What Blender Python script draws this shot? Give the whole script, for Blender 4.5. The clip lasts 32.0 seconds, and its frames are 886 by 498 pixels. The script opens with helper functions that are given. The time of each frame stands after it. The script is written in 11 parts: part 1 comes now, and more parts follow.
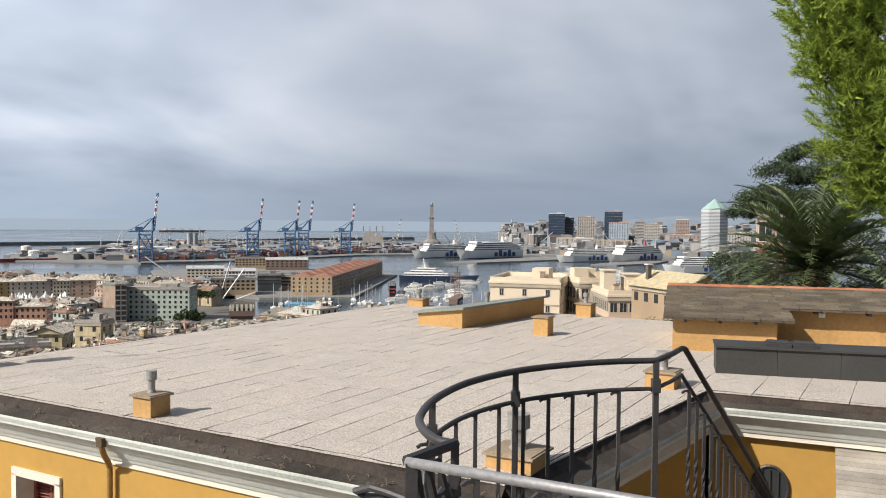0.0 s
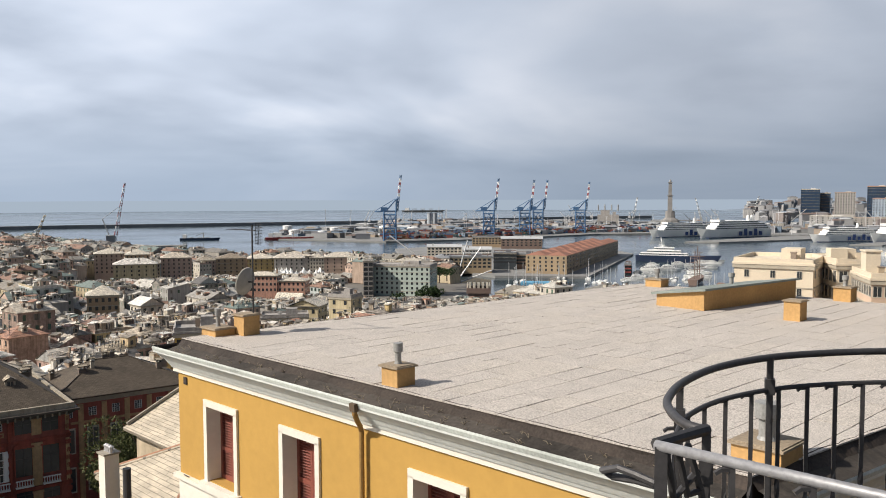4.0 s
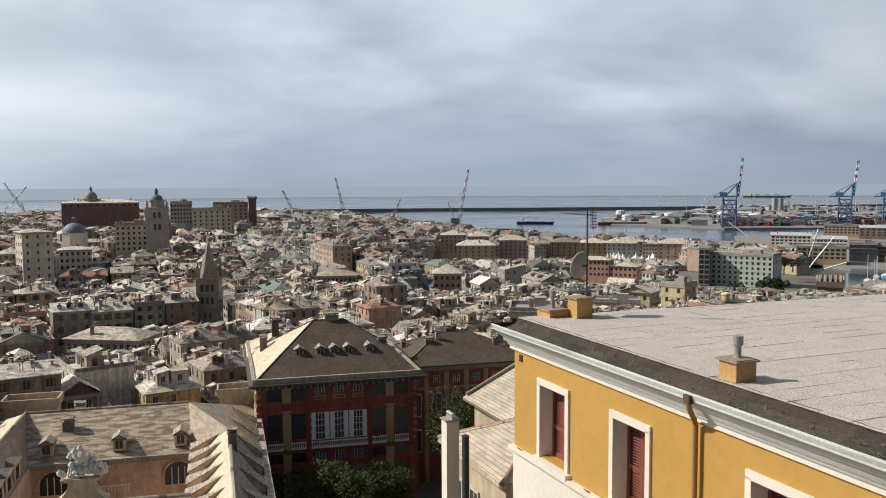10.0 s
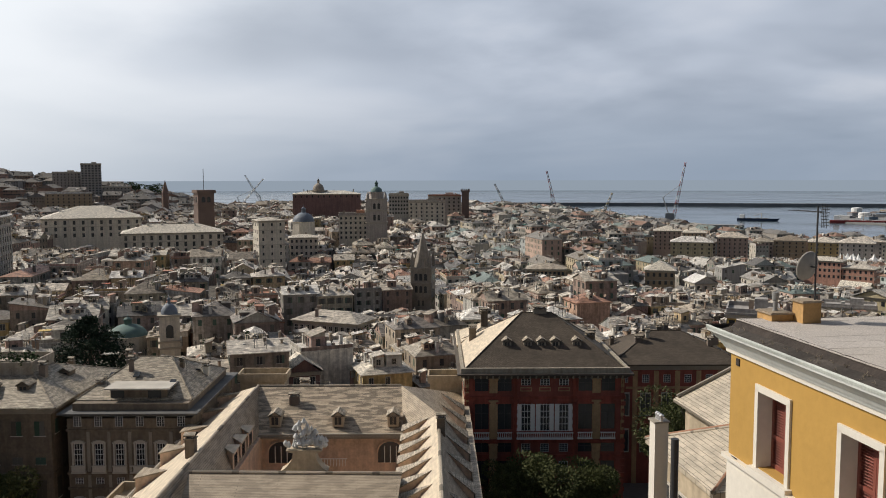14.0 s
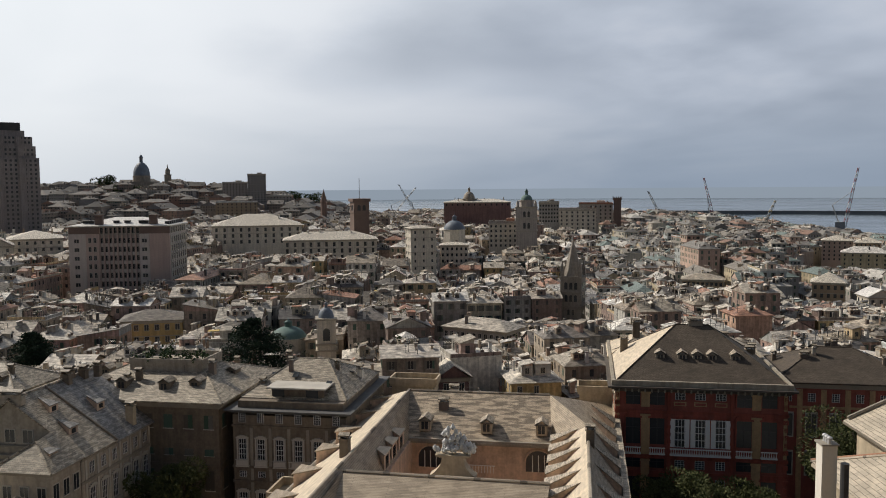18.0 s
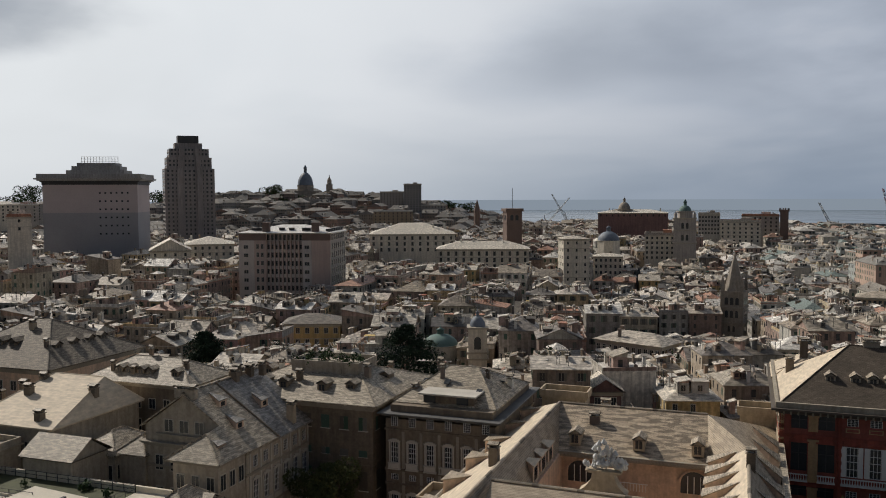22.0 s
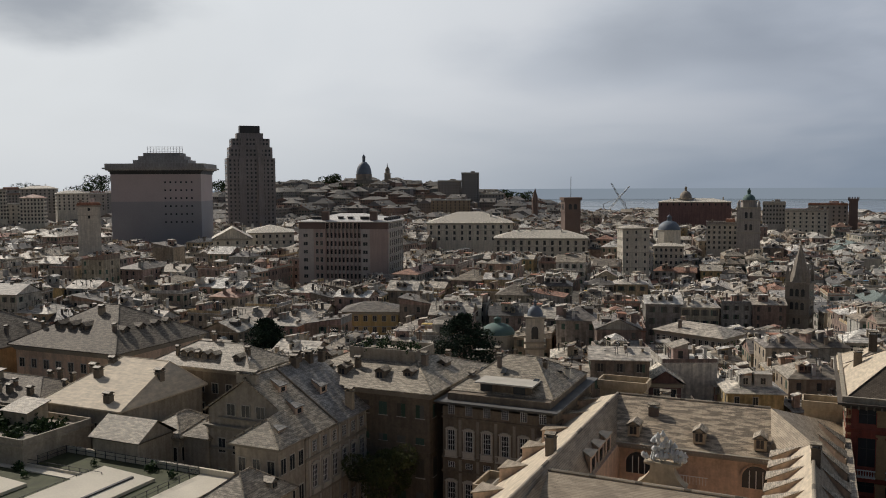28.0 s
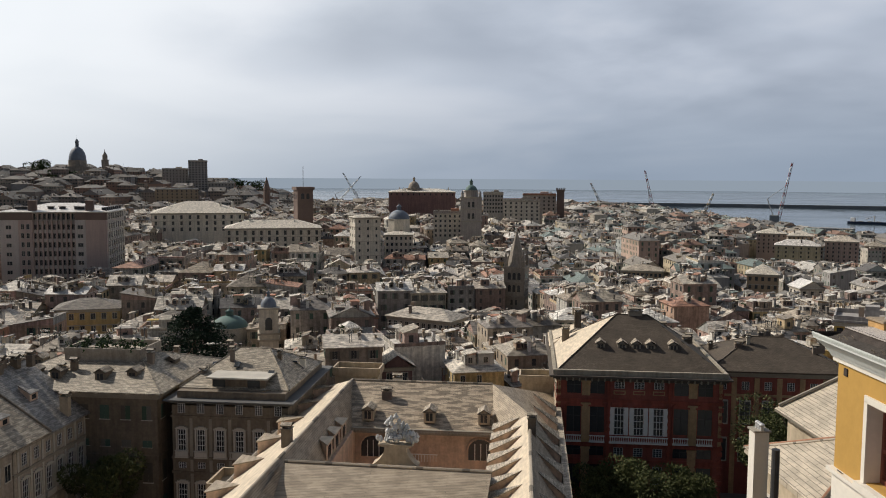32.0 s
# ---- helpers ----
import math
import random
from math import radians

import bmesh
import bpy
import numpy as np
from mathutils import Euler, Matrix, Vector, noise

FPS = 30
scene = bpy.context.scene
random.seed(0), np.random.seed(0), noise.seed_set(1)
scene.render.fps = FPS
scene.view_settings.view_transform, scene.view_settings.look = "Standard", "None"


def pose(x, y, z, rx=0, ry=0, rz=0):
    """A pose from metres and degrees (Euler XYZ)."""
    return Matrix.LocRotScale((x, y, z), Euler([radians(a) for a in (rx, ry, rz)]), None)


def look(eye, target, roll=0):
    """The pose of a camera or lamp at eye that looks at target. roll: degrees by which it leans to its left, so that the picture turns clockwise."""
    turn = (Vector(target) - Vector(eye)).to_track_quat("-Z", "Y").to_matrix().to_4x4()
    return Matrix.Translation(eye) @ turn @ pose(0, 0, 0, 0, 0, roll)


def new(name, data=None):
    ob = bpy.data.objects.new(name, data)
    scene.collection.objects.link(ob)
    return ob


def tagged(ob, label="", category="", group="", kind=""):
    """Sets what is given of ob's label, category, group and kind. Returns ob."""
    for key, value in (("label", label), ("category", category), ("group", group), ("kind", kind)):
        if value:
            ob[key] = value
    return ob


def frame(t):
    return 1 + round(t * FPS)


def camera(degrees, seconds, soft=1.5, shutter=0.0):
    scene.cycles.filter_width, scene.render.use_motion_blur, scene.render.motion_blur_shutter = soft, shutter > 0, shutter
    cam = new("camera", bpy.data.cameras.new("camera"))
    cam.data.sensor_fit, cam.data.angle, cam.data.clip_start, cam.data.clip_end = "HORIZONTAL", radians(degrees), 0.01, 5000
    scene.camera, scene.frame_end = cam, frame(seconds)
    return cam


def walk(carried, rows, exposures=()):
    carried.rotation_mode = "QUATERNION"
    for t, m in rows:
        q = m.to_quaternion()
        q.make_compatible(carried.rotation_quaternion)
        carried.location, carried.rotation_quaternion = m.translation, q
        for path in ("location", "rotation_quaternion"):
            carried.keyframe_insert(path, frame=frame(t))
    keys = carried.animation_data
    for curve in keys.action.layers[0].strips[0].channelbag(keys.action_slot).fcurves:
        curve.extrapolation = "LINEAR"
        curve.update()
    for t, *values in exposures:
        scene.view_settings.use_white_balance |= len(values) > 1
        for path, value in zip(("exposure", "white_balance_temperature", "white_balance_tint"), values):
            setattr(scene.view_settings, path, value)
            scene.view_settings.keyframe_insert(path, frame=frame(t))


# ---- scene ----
cam = camera(55.624, 32.0, soft=1.0)
PATH = [
    (0, pose(-0.000, -0.000, 80.000, 87.879, -0.527, -0.000)),
    (0.5, pose(-0.000, -0.000, 80.000, 87.519, 0.082, 1.847)),
    (1, pose(-0.000, -0.000, 80.000, 87.164, 0.654, 4.534)),
    (1.5, pose(-0.006, -0.002, 80.000, 86.914, 0.496, 6.801)),
    (2, pose(-0.011, -0.004, 80.000, 86.785, 0.390, 8.548)),
    (2.5, pose(-0.018, -0.007, 80.000, 86.731, 0.351, 9.998)),
    (3, pose(-0.026, -0.009, 80.000, 86.665, 0.507, 11.928)),
    (3.5, pose(-0.033, -0.012, 80.000, 86.500, 0.317, 14.016)),
    (5.5, pose(-0.047, -0.017, 80.000, 86.238, 0.501, 21.879)),
    (6, pose(-0.054, -0.019, 80.000, 86.105, 0.777, 24.576)),
    (6.5, pose(-0.060, -0.022, 80.000, 86.138, 0.857, 26.807)),
    (7, pose(-0.067, -0.024, 80.000, 86.162, 0.660, 28.698)),
    (7.5, pose(-0.073, -0.027, 80.000, 86.007, 0.642, 30.333)),
    (8, pose(-0.080, -0.029, 80.000, 85.466, 0.627, 31.878)),
    (8.5, pose(-0.081, -0.029, 80.000, 85.103, 0.383, 34.387)),
    (9, pose(-0.082, -0.030, 80.000, 85.068, -0.078, 36.593)),
    (9.5, pose(-0.083, -0.030, 80.000, 85.157, -0.070, 37.285)),
    (10, pose(-0.085, -0.031, 80.000, 85.465, 0.340, 38.304)),
    (10.5, pose(-0.086, -0.031, 80.000, 85.460, 0.443, 40.895)),
    (11, pose(-0.087, -0.032, 80.000, 85.226, 0.231, 43.471)),
    (11.5, pose(-0.088, -0.032, 80.000, 85.086, 0.188, 45.267)),
    (12, pose(-0.089, -0.032, 80.000, 85.029, 0.271, 46.830)),
    (12.5, pose(-0.090, -0.033, 80.000, 85.276, 0.328, 48.362)),
    (13, pose(-0.090, -0.033, 80.000, 85.248, 0.379, 50.001)),
    (13.5, pose(-0.090, -0.033, 80.000, 85.037, 0.188, 51.622)),
    (14, pose(-0.090, -0.033, 80.000, 85.075, 0.106, 52.598)),
    (14.5, pose(-0.091, -0.033, 80.000, 85.253, 0.341, 53.526)),
    (16.5, pose(-0.092, -0.033, 80.000, 85.445, 0.430, 59.309)),
    (17, pose(-0.092, -0.034, 80.000, 85.364, 0.517, 60.418)),
    (17.5, pose(-0.093, -0.034, 80.000, 85.448, 0.526, 61.624)),
    (18, pose(-0.093, -0.034, 80.000, 85.676, 0.446, 62.788)),
    (18.5, pose(-0.093, -0.034, 80.000, 85.968, 0.315, 64.201)),
    (19, pose(-0.093, -0.034, 80.000, 86.318, 0.412, 65.899)),
    (19.5, pose(-0.094, -0.034, 80.000, 86.316, 0.489, 67.627)),
    (20, pose(-0.094, -0.034, 80.000, 86.313, 0.414, 69.359)),
    (20.5, pose(-0.094, -0.034, 80.000, 86.384, 0.366, 70.482)),
    (21, pose(-0.094, -0.034, 80.000, 86.503, 0.447, 71.520)),
    (21.5, pose(-0.094, -0.034, 80.000, 86.559, 0.303, 72.359)),
    (22, pose(-0.094, -0.034, 80.000, 86.413, 0.240, 73.185)),
    (22.5, pose(-0.094, -0.034, 80.000, 86.242, 0.524, 74.353)),
    (23, pose(-0.094, -0.034, 80.000, 86.158, 0.705, 75.586)),
    (23.5, pose(-0.094, -0.034, 80.000, 85.920, 0.646, 76.688)),
    (24, pose(-0.094, -0.034, 80.000, 85.577, 0.483, 77.449)),
    (24.5, pose(-0.094, -0.034, 80.000, 85.557, 0.614, 78.576)),
    (25, pose(-0.094, -0.034, 80.000, 85.490, 0.792, 79.943)),
    (25.5, pose(-0.094, -0.034, 80.000, 85.298, 0.677, 80.848)),
    (27.5, pose(-0.094, -0.034, 80.000, 85.712, 0.197, 79.877)),
    (28, pose(-0.094, -0.034, 80.000, 85.676, 0.290, 77.106)),
    (28.5, pose(-0.094, -0.034, 80.000, 85.698, 0.490, 74.596)),
    (29, pose(-0.094, -0.034, 80.000, 85.671, 0.441, 72.198)),
    (29.5, pose(-0.094, -0.034, 80.000, 85.585, 0.380, 69.641)),
    (30, pose(-0.094, -0.034, 80.000, 85.508, 0.249, 66.548)),
    (30.5, pose(-0.094, -0.034, 80.000, 85.352, 0.117, 63.967)),
    (31, pose(-0.094, -0.034, 80.000, 85.025, 0.097, 62.124)),
    (31.5, pose(-0.094, -0.034, 80.000, 84.801, -0.013, 60.457)),
    (32, pose(-0.094, -0.034, 80.000, 84.967, -0.317, 59.047)),
]
EXPOSURES = [(0.0, 0.0), (3.0, 0.0), (6.0, -0.08), (9.0, -0.2), (11.0, -0.26), (12.0, -0.32), (13.0, -0.43), (17.0, -0.53), (20.0, -0.72), (23.0, -0.79), (25.5, -0.84), (28.0, -0.88), (30.5, -0.72), (32.0, -0.5)]
walk(cam, PATH, EXPOSURES)

# ---- world and sun ----
SUN_AZ, SUN_EL = 122.0, 39.0


def bearing(a):
    return Vector((-math.sin(radians(a)), math.cos(radians(a)), 0.0))


def polar(a, d, z=0.0):
    v = bearing(a) * d
    return Vector((v.x, v.y, z))


sun_dir = bearing(SUN_AZ) * math.cos(radians(SUN_EL)) + Vector((0, 0, math.sin(radians(SUN_EL))))
sun_data = bpy.data.lights.new("sun", "SUN")
sun_data.energy, sun_data.angle, sun_data.color = 5.3, radians(0.8), (1.0, 0.915, 0.805)
sun = new("sun", sun_data)
sun.matrix_world = look((0, 0, 300), Vector((0, 0, 300)) - sun_dir)


BANKS = [((-2.13, 1.56), 0.85, 0.8), ((-2.6, 0.99), 0.5, 0.42), ((-2.33, -0.46), 0.4, 0.85), ((-1.85, 2.12), 0.75, -0.45), ((-1.22, 3.85), 0.6, 0.25), ((0.0, 2.68), 0.6, 0.2), ((-1.28, 2.9), 0.5, -0.4)]


def build_world():
    w = bpy.data.worlds.new("sky")
    scene.world = w
    w.use_nodes = True
    nt = w.node_tree
    nt.nodes.clear()
    n, l = nt.nodes.new, nt.links.new
    out, bg = n("ShaderNodeOutputWorld"), n("ShaderNodeBackground")
    sky = n("ShaderNodeTexSky")
    sky.sky_type, sky.sun_disc = "NISHITA", False
    sky.sun_elevation, sky.sun_rotation = radians(SUN_EL), radians(-SUN_AZ)
    sky.air_density, sky.dust_density = 1.2, 2.5
    sk = n("ShaderNodeMix")
    sk.data_type, sk.blend_type, sk.inputs[0].default_value = "RGBA", "MULTIPLY", 1.0
    sk.inputs[7].default_value = (0.055, 0.055, 0.06, 1)
    l(sky.outputs[0], sk.inputs[6])
    tc = n("ShaderNodeTexCoord")
    sep = n("ShaderNodeSeparateXYZ")
    l(tc.outputs["Generated"], sep.inputs[0])

    def math_node(op, a, b=None, clamp=False):
        m = n("ShaderNodeMath")
        m.operation, m.use_clamp = op, clamp
        for i, s in enumerate((a, b)):
            if s is None:
                continue
            if isinstance(s, (int, float)):
                m.inputs[i].default_value = s
            else:
                l(s, m.inputs[i])
        return m.outputs[0]

    # clouds lie in a flat layer: the direction is divided by its height
    h = math_node("ADD", math_node("MAXIMUM", sep.outputs[2], 0.0), 0.22)
    comb = n("ShaderNodeCombineXYZ")
    l(math_node("DIVIDE", sep.outputs[0], h), comb.inputs[0])
    l(math_node("DIVIDE", sep.outputs[1], h), comb.inputs[1])
    big = n("ShaderNodeTexNoise")
    big.inputs["Scale"].default_value, big.inputs["Detail"].default_value = 0.62, 4.0
    big.inputs["Roughness"].default_value, big.inputs["Distortion"].default_value = 0.5, 0.6
    l(comb.outputs[0], big.inputs["Vector"])
    fine = n("ShaderNodeTexNoise")
    fine.inputs["Scale"].default_value, fine.inputs["Detail"].default_value = 2.2, 6.0
    l(comb.outputs[0], fine.inputs["Vector"])
    f = math_node("ADD", math_node("MULTIPLY", big.outputs[0], 0.86), math_node("MULTIPLY", fine.outputs[0], 0.14))
    ramp = n("ShaderNodeValToRGB")
    ramp.color_ramp.elements[0].position, ramp.color_ramp.elements[0].color = 0.30, (0.28, 0.335, 0.43, 1)
    ramp.color_ramp.elements[1].position, ramp.color_ramp.elements[1].color = 0.60, (0.765, 0.81, 0.905, 1)
    e = ramp.color_ramp.elements.new(0.5)
    e.color = (0.585, 0.65, 0.765, 1)
    # heavier grey banks, in the same flat layer: place, radius, depth
    warp = n("ShaderNodeVectorMath")
    warp.operation = "MULTIPLY_ADD"
    l(fine.outputs["Color"], warp.inputs[0])
    warp.inputs[1].default_value = (0.5, 0.5, 0.0)
    l(comb.outputs[0], warp.inputs[2])
    shade = None
    for (bx, by), br, depth in BANKS:
        far_ = n("ShaderNodeVectorMath")
        far_.operation = "DISTANCE"
        l(warp.outputs[0], far_.inputs[0])
        far_.inputs[1].default_value = (bx + 0.25, by + 0.25, 0.0)
        near_ = n("ShaderNodeMapRange")
        near_.interpolation_type = "SMOOTHSTEP"
        near_.inputs[1].default_value, near_.inputs[2].default_value = br, 0.1 * br
        near_.inputs[3].default_value, near_.inputs[4].default_value = 0.0, depth * 0.22
        l(far_.outputs["Value"], near_.inputs[0])
        f = math_node("SUBTRACT", f, near_.outputs[0])
        shade = near_.outputs[0] if shade is None else math_node("ADD", shade, near_.outputs[0])
    l(f, ramp.inputs[0])
    # veil towards the horizon, grey-blue
    hz = n("ShaderNodeMapRange")
    hz.inputs[1].default_value, hz.inputs[2].default_value = 0.0, 0.13
    hz.inputs[3].default_value, hz.inputs[4].default_value = 1.0, 0.0
    hz.interpolation_type = "SMOOTHSTEP"
    l(sep.outputs[2], hz.inputs[0])
    veil = n("ShaderNodeMix")
    veil.data_type = "RGBA"
    veil.inputs[7].default_value = (0.335, 0.415, 0.53, 1)
    l(math_node("MULTIPLY", hz.outputs[0], 0.85), veil.inputs[0])
    l(ramp.outputs[0], veil.inputs[6])
    # the cloud glows round the sun
    dot = n("ShaderNodeVectorMath")
    dot.operation = "DOT_PRODUCT"
    l(tc.outputs["Generated"], dot.inputs[0])
    dot.inputs[1].default_value = sun_dir
    glow = n("ShaderNodeMapRange")
    glow.inputs[1].default_value, glow.inputs[2].default_value = 0.25, 0.95
    glow.interpolation_type = "SMOOTHSTEP"
    l(dot.outputs["Value"], glow.inputs[0])
    lit = n("ShaderNodeMix")
    lit.data_type, lit.blend_type = "RGBA", "MIX"
    thin = math_node("SUBTRACT", 0.9, math_node("MULTIPLY", math_node("MAXIMUM", shade, 0.0), 3.2), clamp=True)
    l(math_node("MULTIPLY", glow.outputs[0], thin), lit.inputs[0])
    l(veil.outputs[2], lit.inputs[6])
    lit.inputs[7].default_value = (1.28, 1.32, 1.34, 1)
    # the cloud lies low over the sea and thins to clear sky higher up and inland
    clear = n("ShaderNodeMapRange")
    clear.inputs[1].default_value, clear.inputs[2].default_value = 0.27, 0.52
    clear.inputs[3].default_value, clear.inputs[4].default_value = 0.95, 0.42
    clear.interpolation_type = "SMOOTHSTEP"
    l(sep.outputs[2], clear.inputs[0])
    inland = n("ShaderNodeVectorMath")
    inland.operation = "DOT_PRODUCT"
    l(tc.outputs["Generated"], inland.inputs[0])
    inland.inputs[1].default_value = bearing(45)
    shore = n("ShaderNodeMapRange")
    shore.inputs[1].default_value, shore.inputs[2].default_value = -0.35, 0.1
    shore.inputs[3].default_value, shore.inputs[4].default_value = 0.15, 1.0
    l(inland.outputs["Value"], shore.inputs[0])
    add = n("ShaderNodeMix")
    add.data_type = "RGBA"
    l(math_node("MULTIPLY", clear.outputs[0], shore.outputs[0]), add.inputs[0])
    l(sk.outputs[2], add.inputs[6])
    l(lit.outputs[2], add.inputs[7])
    l(add.outputs[2], bg.inputs[0])
    # the cloud is thinner, and brighter, towards the open sea
    open_sea = n("ShaderNodeVectorMath")
    open_sea.operation = "DOT_PRODUCT"
    l(tc.outputs["Generated"], open_sea.inputs[0])
    open_sea.inputs[1].default_value = bearing(66)
    lift = n("ShaderNodeMapRange")
    lift.interpolation_type = "SMOOTHSTEP"
    lift.inputs[1].default_value, lift.inputs[2].default_value = 0.36, 0.86
    lift.inputs[3].default_value, lift.inputs[4].default_value = 0.83, 1.2
    l(open_sea.outputs["Value"], lift.inputs[0])
    l(lift.outputs[0], bg.inputs[1])
    l(bg.outputs[0], out.inputs[0])


build_world()

# ---- materials ----
def mat(name, colours, rough=0.8, metal=0.0, scale=1.0, vary=0.25, bump=0.3, island=False, ob_random=False, spec=0.4, grain=0.4, mid=0.0, streak=0.0, patch=0.0):
    """Procedural paint or stone: one colour, or several from which each piece takes one; stains and grain at two scales."""
    m = bpy.data.materials.new(name)
    m.use_nodes = True
    nt = m.node_tree
    n, l = nt.nodes.new, nt.links.new
    b = nt.nodes["Principled BSDF"]
    b.inputs["Roughness"].default_value, b.inputs["Metallic"].default_value = rough, metal
    b.inputs["Specular IOR Level"].default_value = spec
    if isinstance(colours[0], (int, float)):
        colours = [colours]
    tc = n("ShaderNodeTexCoord")
    where = tc.outputs["Object"]
    big, fine = n("ShaderNodeTexNoise"), n("ShaderNodeTexNoise")
    big.inputs["Scale"].default_value, big.inputs["Detail"].default_value = 0.35 * scale, 4.0
    fine.inputs["Scale"].default_value, fine.inputs["Detail"].default_value = 7.0 * scale, 3.0
    l(where, big.inputs["Vector"]), l(where, fine.inputs["Vector"])
    if len(colours) > 1:
        ramp = n("ShaderNodeValToRGB")
        ramp.color_ramp.interpolation = "CONSTANT"
        els = ramp.color_ramp.elements
        for i, c in enumerate(colours):
            e = els[0] if i == 0 else (els[1] if i == 1 else els.new(i / len(colours)))
            e.position, e.color = i / len(colours), (*c, 1)
        add, fr = n("ShaderNodeMath"), n("ShaderNodeMath")
        add.operation, fr.operation = "ADD", "FRACT"
        if island:
            l(n("ShaderNodeNewGeometry").outputs["Random Per Island"], add.inputs[0])
        if ob_random:
            l(n("ShaderNodeObjectInfo").outputs["Random"], add.inputs[1])
        l(add.outputs[0], fr.inputs[0])
        l(fr.outputs[0], ramp.inputs[0])
        base = ramp.outputs[0]
    else:
        rgb = n("ShaderNodeRGB")
        rgb.outputs[0].default_value = (*colours[0], 1)
        base = rgb.outputs[0]
    mix = n("ShaderNodeMath")
    mix.operation = "MULTIPLY_ADD"
    mix.inputs[1].default_value = 1.0 - grain
    l(big.outputs[0], mix.inputs[0])
    sc = n("ShaderNodeMath")
    sc.operation = "MULTIPLY"
    sc.inputs[1].default_value = grain
    l(fine.outputs[0], sc.inputs[0])
    l(sc.outputs[0], mix.inputs[2])
    rng = n("ShaderNodeMapRange")
    rng.inputs[1].default_value, rng.inputs[2].default_value = 0.3, 0.7
    rng.inputs[3].default_value, rng.inputs[4].default_value = 1.0 - vary, 1.0 + vary
    l(mix.outputs[0], rng.inputs[0])
    col = n("ShaderNodeMix")
    col.data_type, col.blend_type = "RGBA", "MULTIPLY"
    col.inputs[0].default_value = 1.0
    l(base, col.inputs[6])
    l(rng.outputs[0], col.inputs[7])
    tone = col.outputs[2]

    def worn(vec, scale3, detail, lo, hi):
        """Wear at one more scale: stains along the mapped direction."""
        nonlocal tone
        mp, tn, tr, tm = n("ShaderNodeMapping"), n("ShaderNodeTexNoise"), n("ShaderNodeMapRange"), n("ShaderNodeMix")
        mp.inputs["Scale"].default_value = scale3
        tn.inputs["Scale"].default_value, tn.inputs["Detail"].default_value = 1.0, detail
        tr.inputs[1].default_value, tr.inputs[2].default_value, tr.inputs[3].default_value, tr.inputs[4].default_value = 0.36, 0.62, lo, hi
        tm.data_type, tm.blend_type = "RGBA", "MULTIPLY"
        tm.inputs[0].default_value = 1.0
        l(vec, mp.inputs["Vector"]), l(mp.outputs[0], tn.inputs["Vector"]), l(tn.outputs[0], tr.inputs[0])
        l(tone, tm.inputs[6]), l(tr.outputs[0], tm.inputs[7])
        tone = tm.outputs[2]

    if mid:
        worn(where, (1.1, 1.1, 1.1), 2.0, 1 - mid, 1 + mid * 0.7)
    if streak:
        worn(where, (1.3, 1.3, 0.10), 3.0, 1 - streak, 1 + streak * 0.5)
    if patch:
        worn(n("ShaderNodeUVMap").outputs[0], (0.45, 1.7, 1.0), 4.0, 1 - patch, 1 + patch * 0.8)
    l(tone, b.inputs["Base Color"])
    if bump:
        bp = n("ShaderNodeBump")
        bp.inputs["Strength"].default_value, bp.inputs["Distance"].default_value = bump, 0.02 / scale
        l(fine.outputs[0], bp.inputs["Height"])
        l(bp.outputs[0], b.inputs["Normal"])
    return m


def slate(name, c1, c2, course=0.3, width=0.5, vary=0.25, rough=0.6, patch=(0.72, 1.24), spread=(0.75, 2.3)):
    """Slate roof: courses of unequal slabs along the slope."""
    m = mat(name, c1, rough=rough, vary=vary, scale=0.8, bump=0.0)
    nt = m.node_tree
    n, l = nt.nodes.new, nt.links.new
    b = nt.nodes["Principled BSDF"]
    uv = n("ShaderNodeUVMap")
    br = n("ShaderNodeTexBrick")
    br.inputs["Scale"].default_value = 1.0
    br.inputs["Brick Width"].default_value, br.inputs["Row Height"].default_value = width, course
    br.inputs["Mortar Size"].default_value = 0.018
    br.inputs["Color1"].default_value, br.inputs["Color2"].default_value = (*c1, 1), (*c2, 1)
    br.inputs["Mortar"].default_value = (c1[0] * 0.4, c1[1] * 0.4, c1[2] * 0.4, 1)
    l(uv.outputs[0], br.inputs["Vector"])
    old = b.inputs["Base Color"].links[0].from_node
    # weathered patches, longer along the courses
    mp, pn, pr = n("ShaderNodeMapping"), n("ShaderNodeTexNoise"), n("ShaderNodeMapRange")
    mp.inputs["Scale"].default_value = (*spread, 1.0)
    pn.inputs["Scale"].default_value, pn.inputs["Detail"].default_value = 1.0, 5.0
    pr.inputs[1].default_value, pr.inputs[2].default_value, pr.inputs[3].default_value, pr.inputs[4].default_value = 0.455, 0.545, *patch
    pm = n("ShaderNodeMix")
    pm.data_type, pm.blend_type = "RGBA", "MULTIPLY"
    pm.inputs[0].default_value = 1.0
    l(uv.outputs[0], mp.inputs["Vector"]), l(mp.outputs[0], pn.inputs["Vector"]), l(pn.outputs[0], pr.inputs[0])
    l(br.outputs["Color"], pm.inputs[6]), l(pr.outputs[0], pm.inputs[7])
    l(pm.outputs[2], old.inputs[6])
    bp = n("ShaderNodeBump")
    bp.inputs["Strength"].default_value, bp.inputs["Distance"].default_value = 0.6, 0.04
    l(br.outputs["Color"], bp.inputs["Height"])
    l(bp.outputs[0], b.inputs["Normal"])
    return m


def glass_like(name, colour, rough=0.12):
    m = mat(name, colour, rough=rough, vary=0.3, scale=0.3, bump=0.0, spec=0.6)
    return m


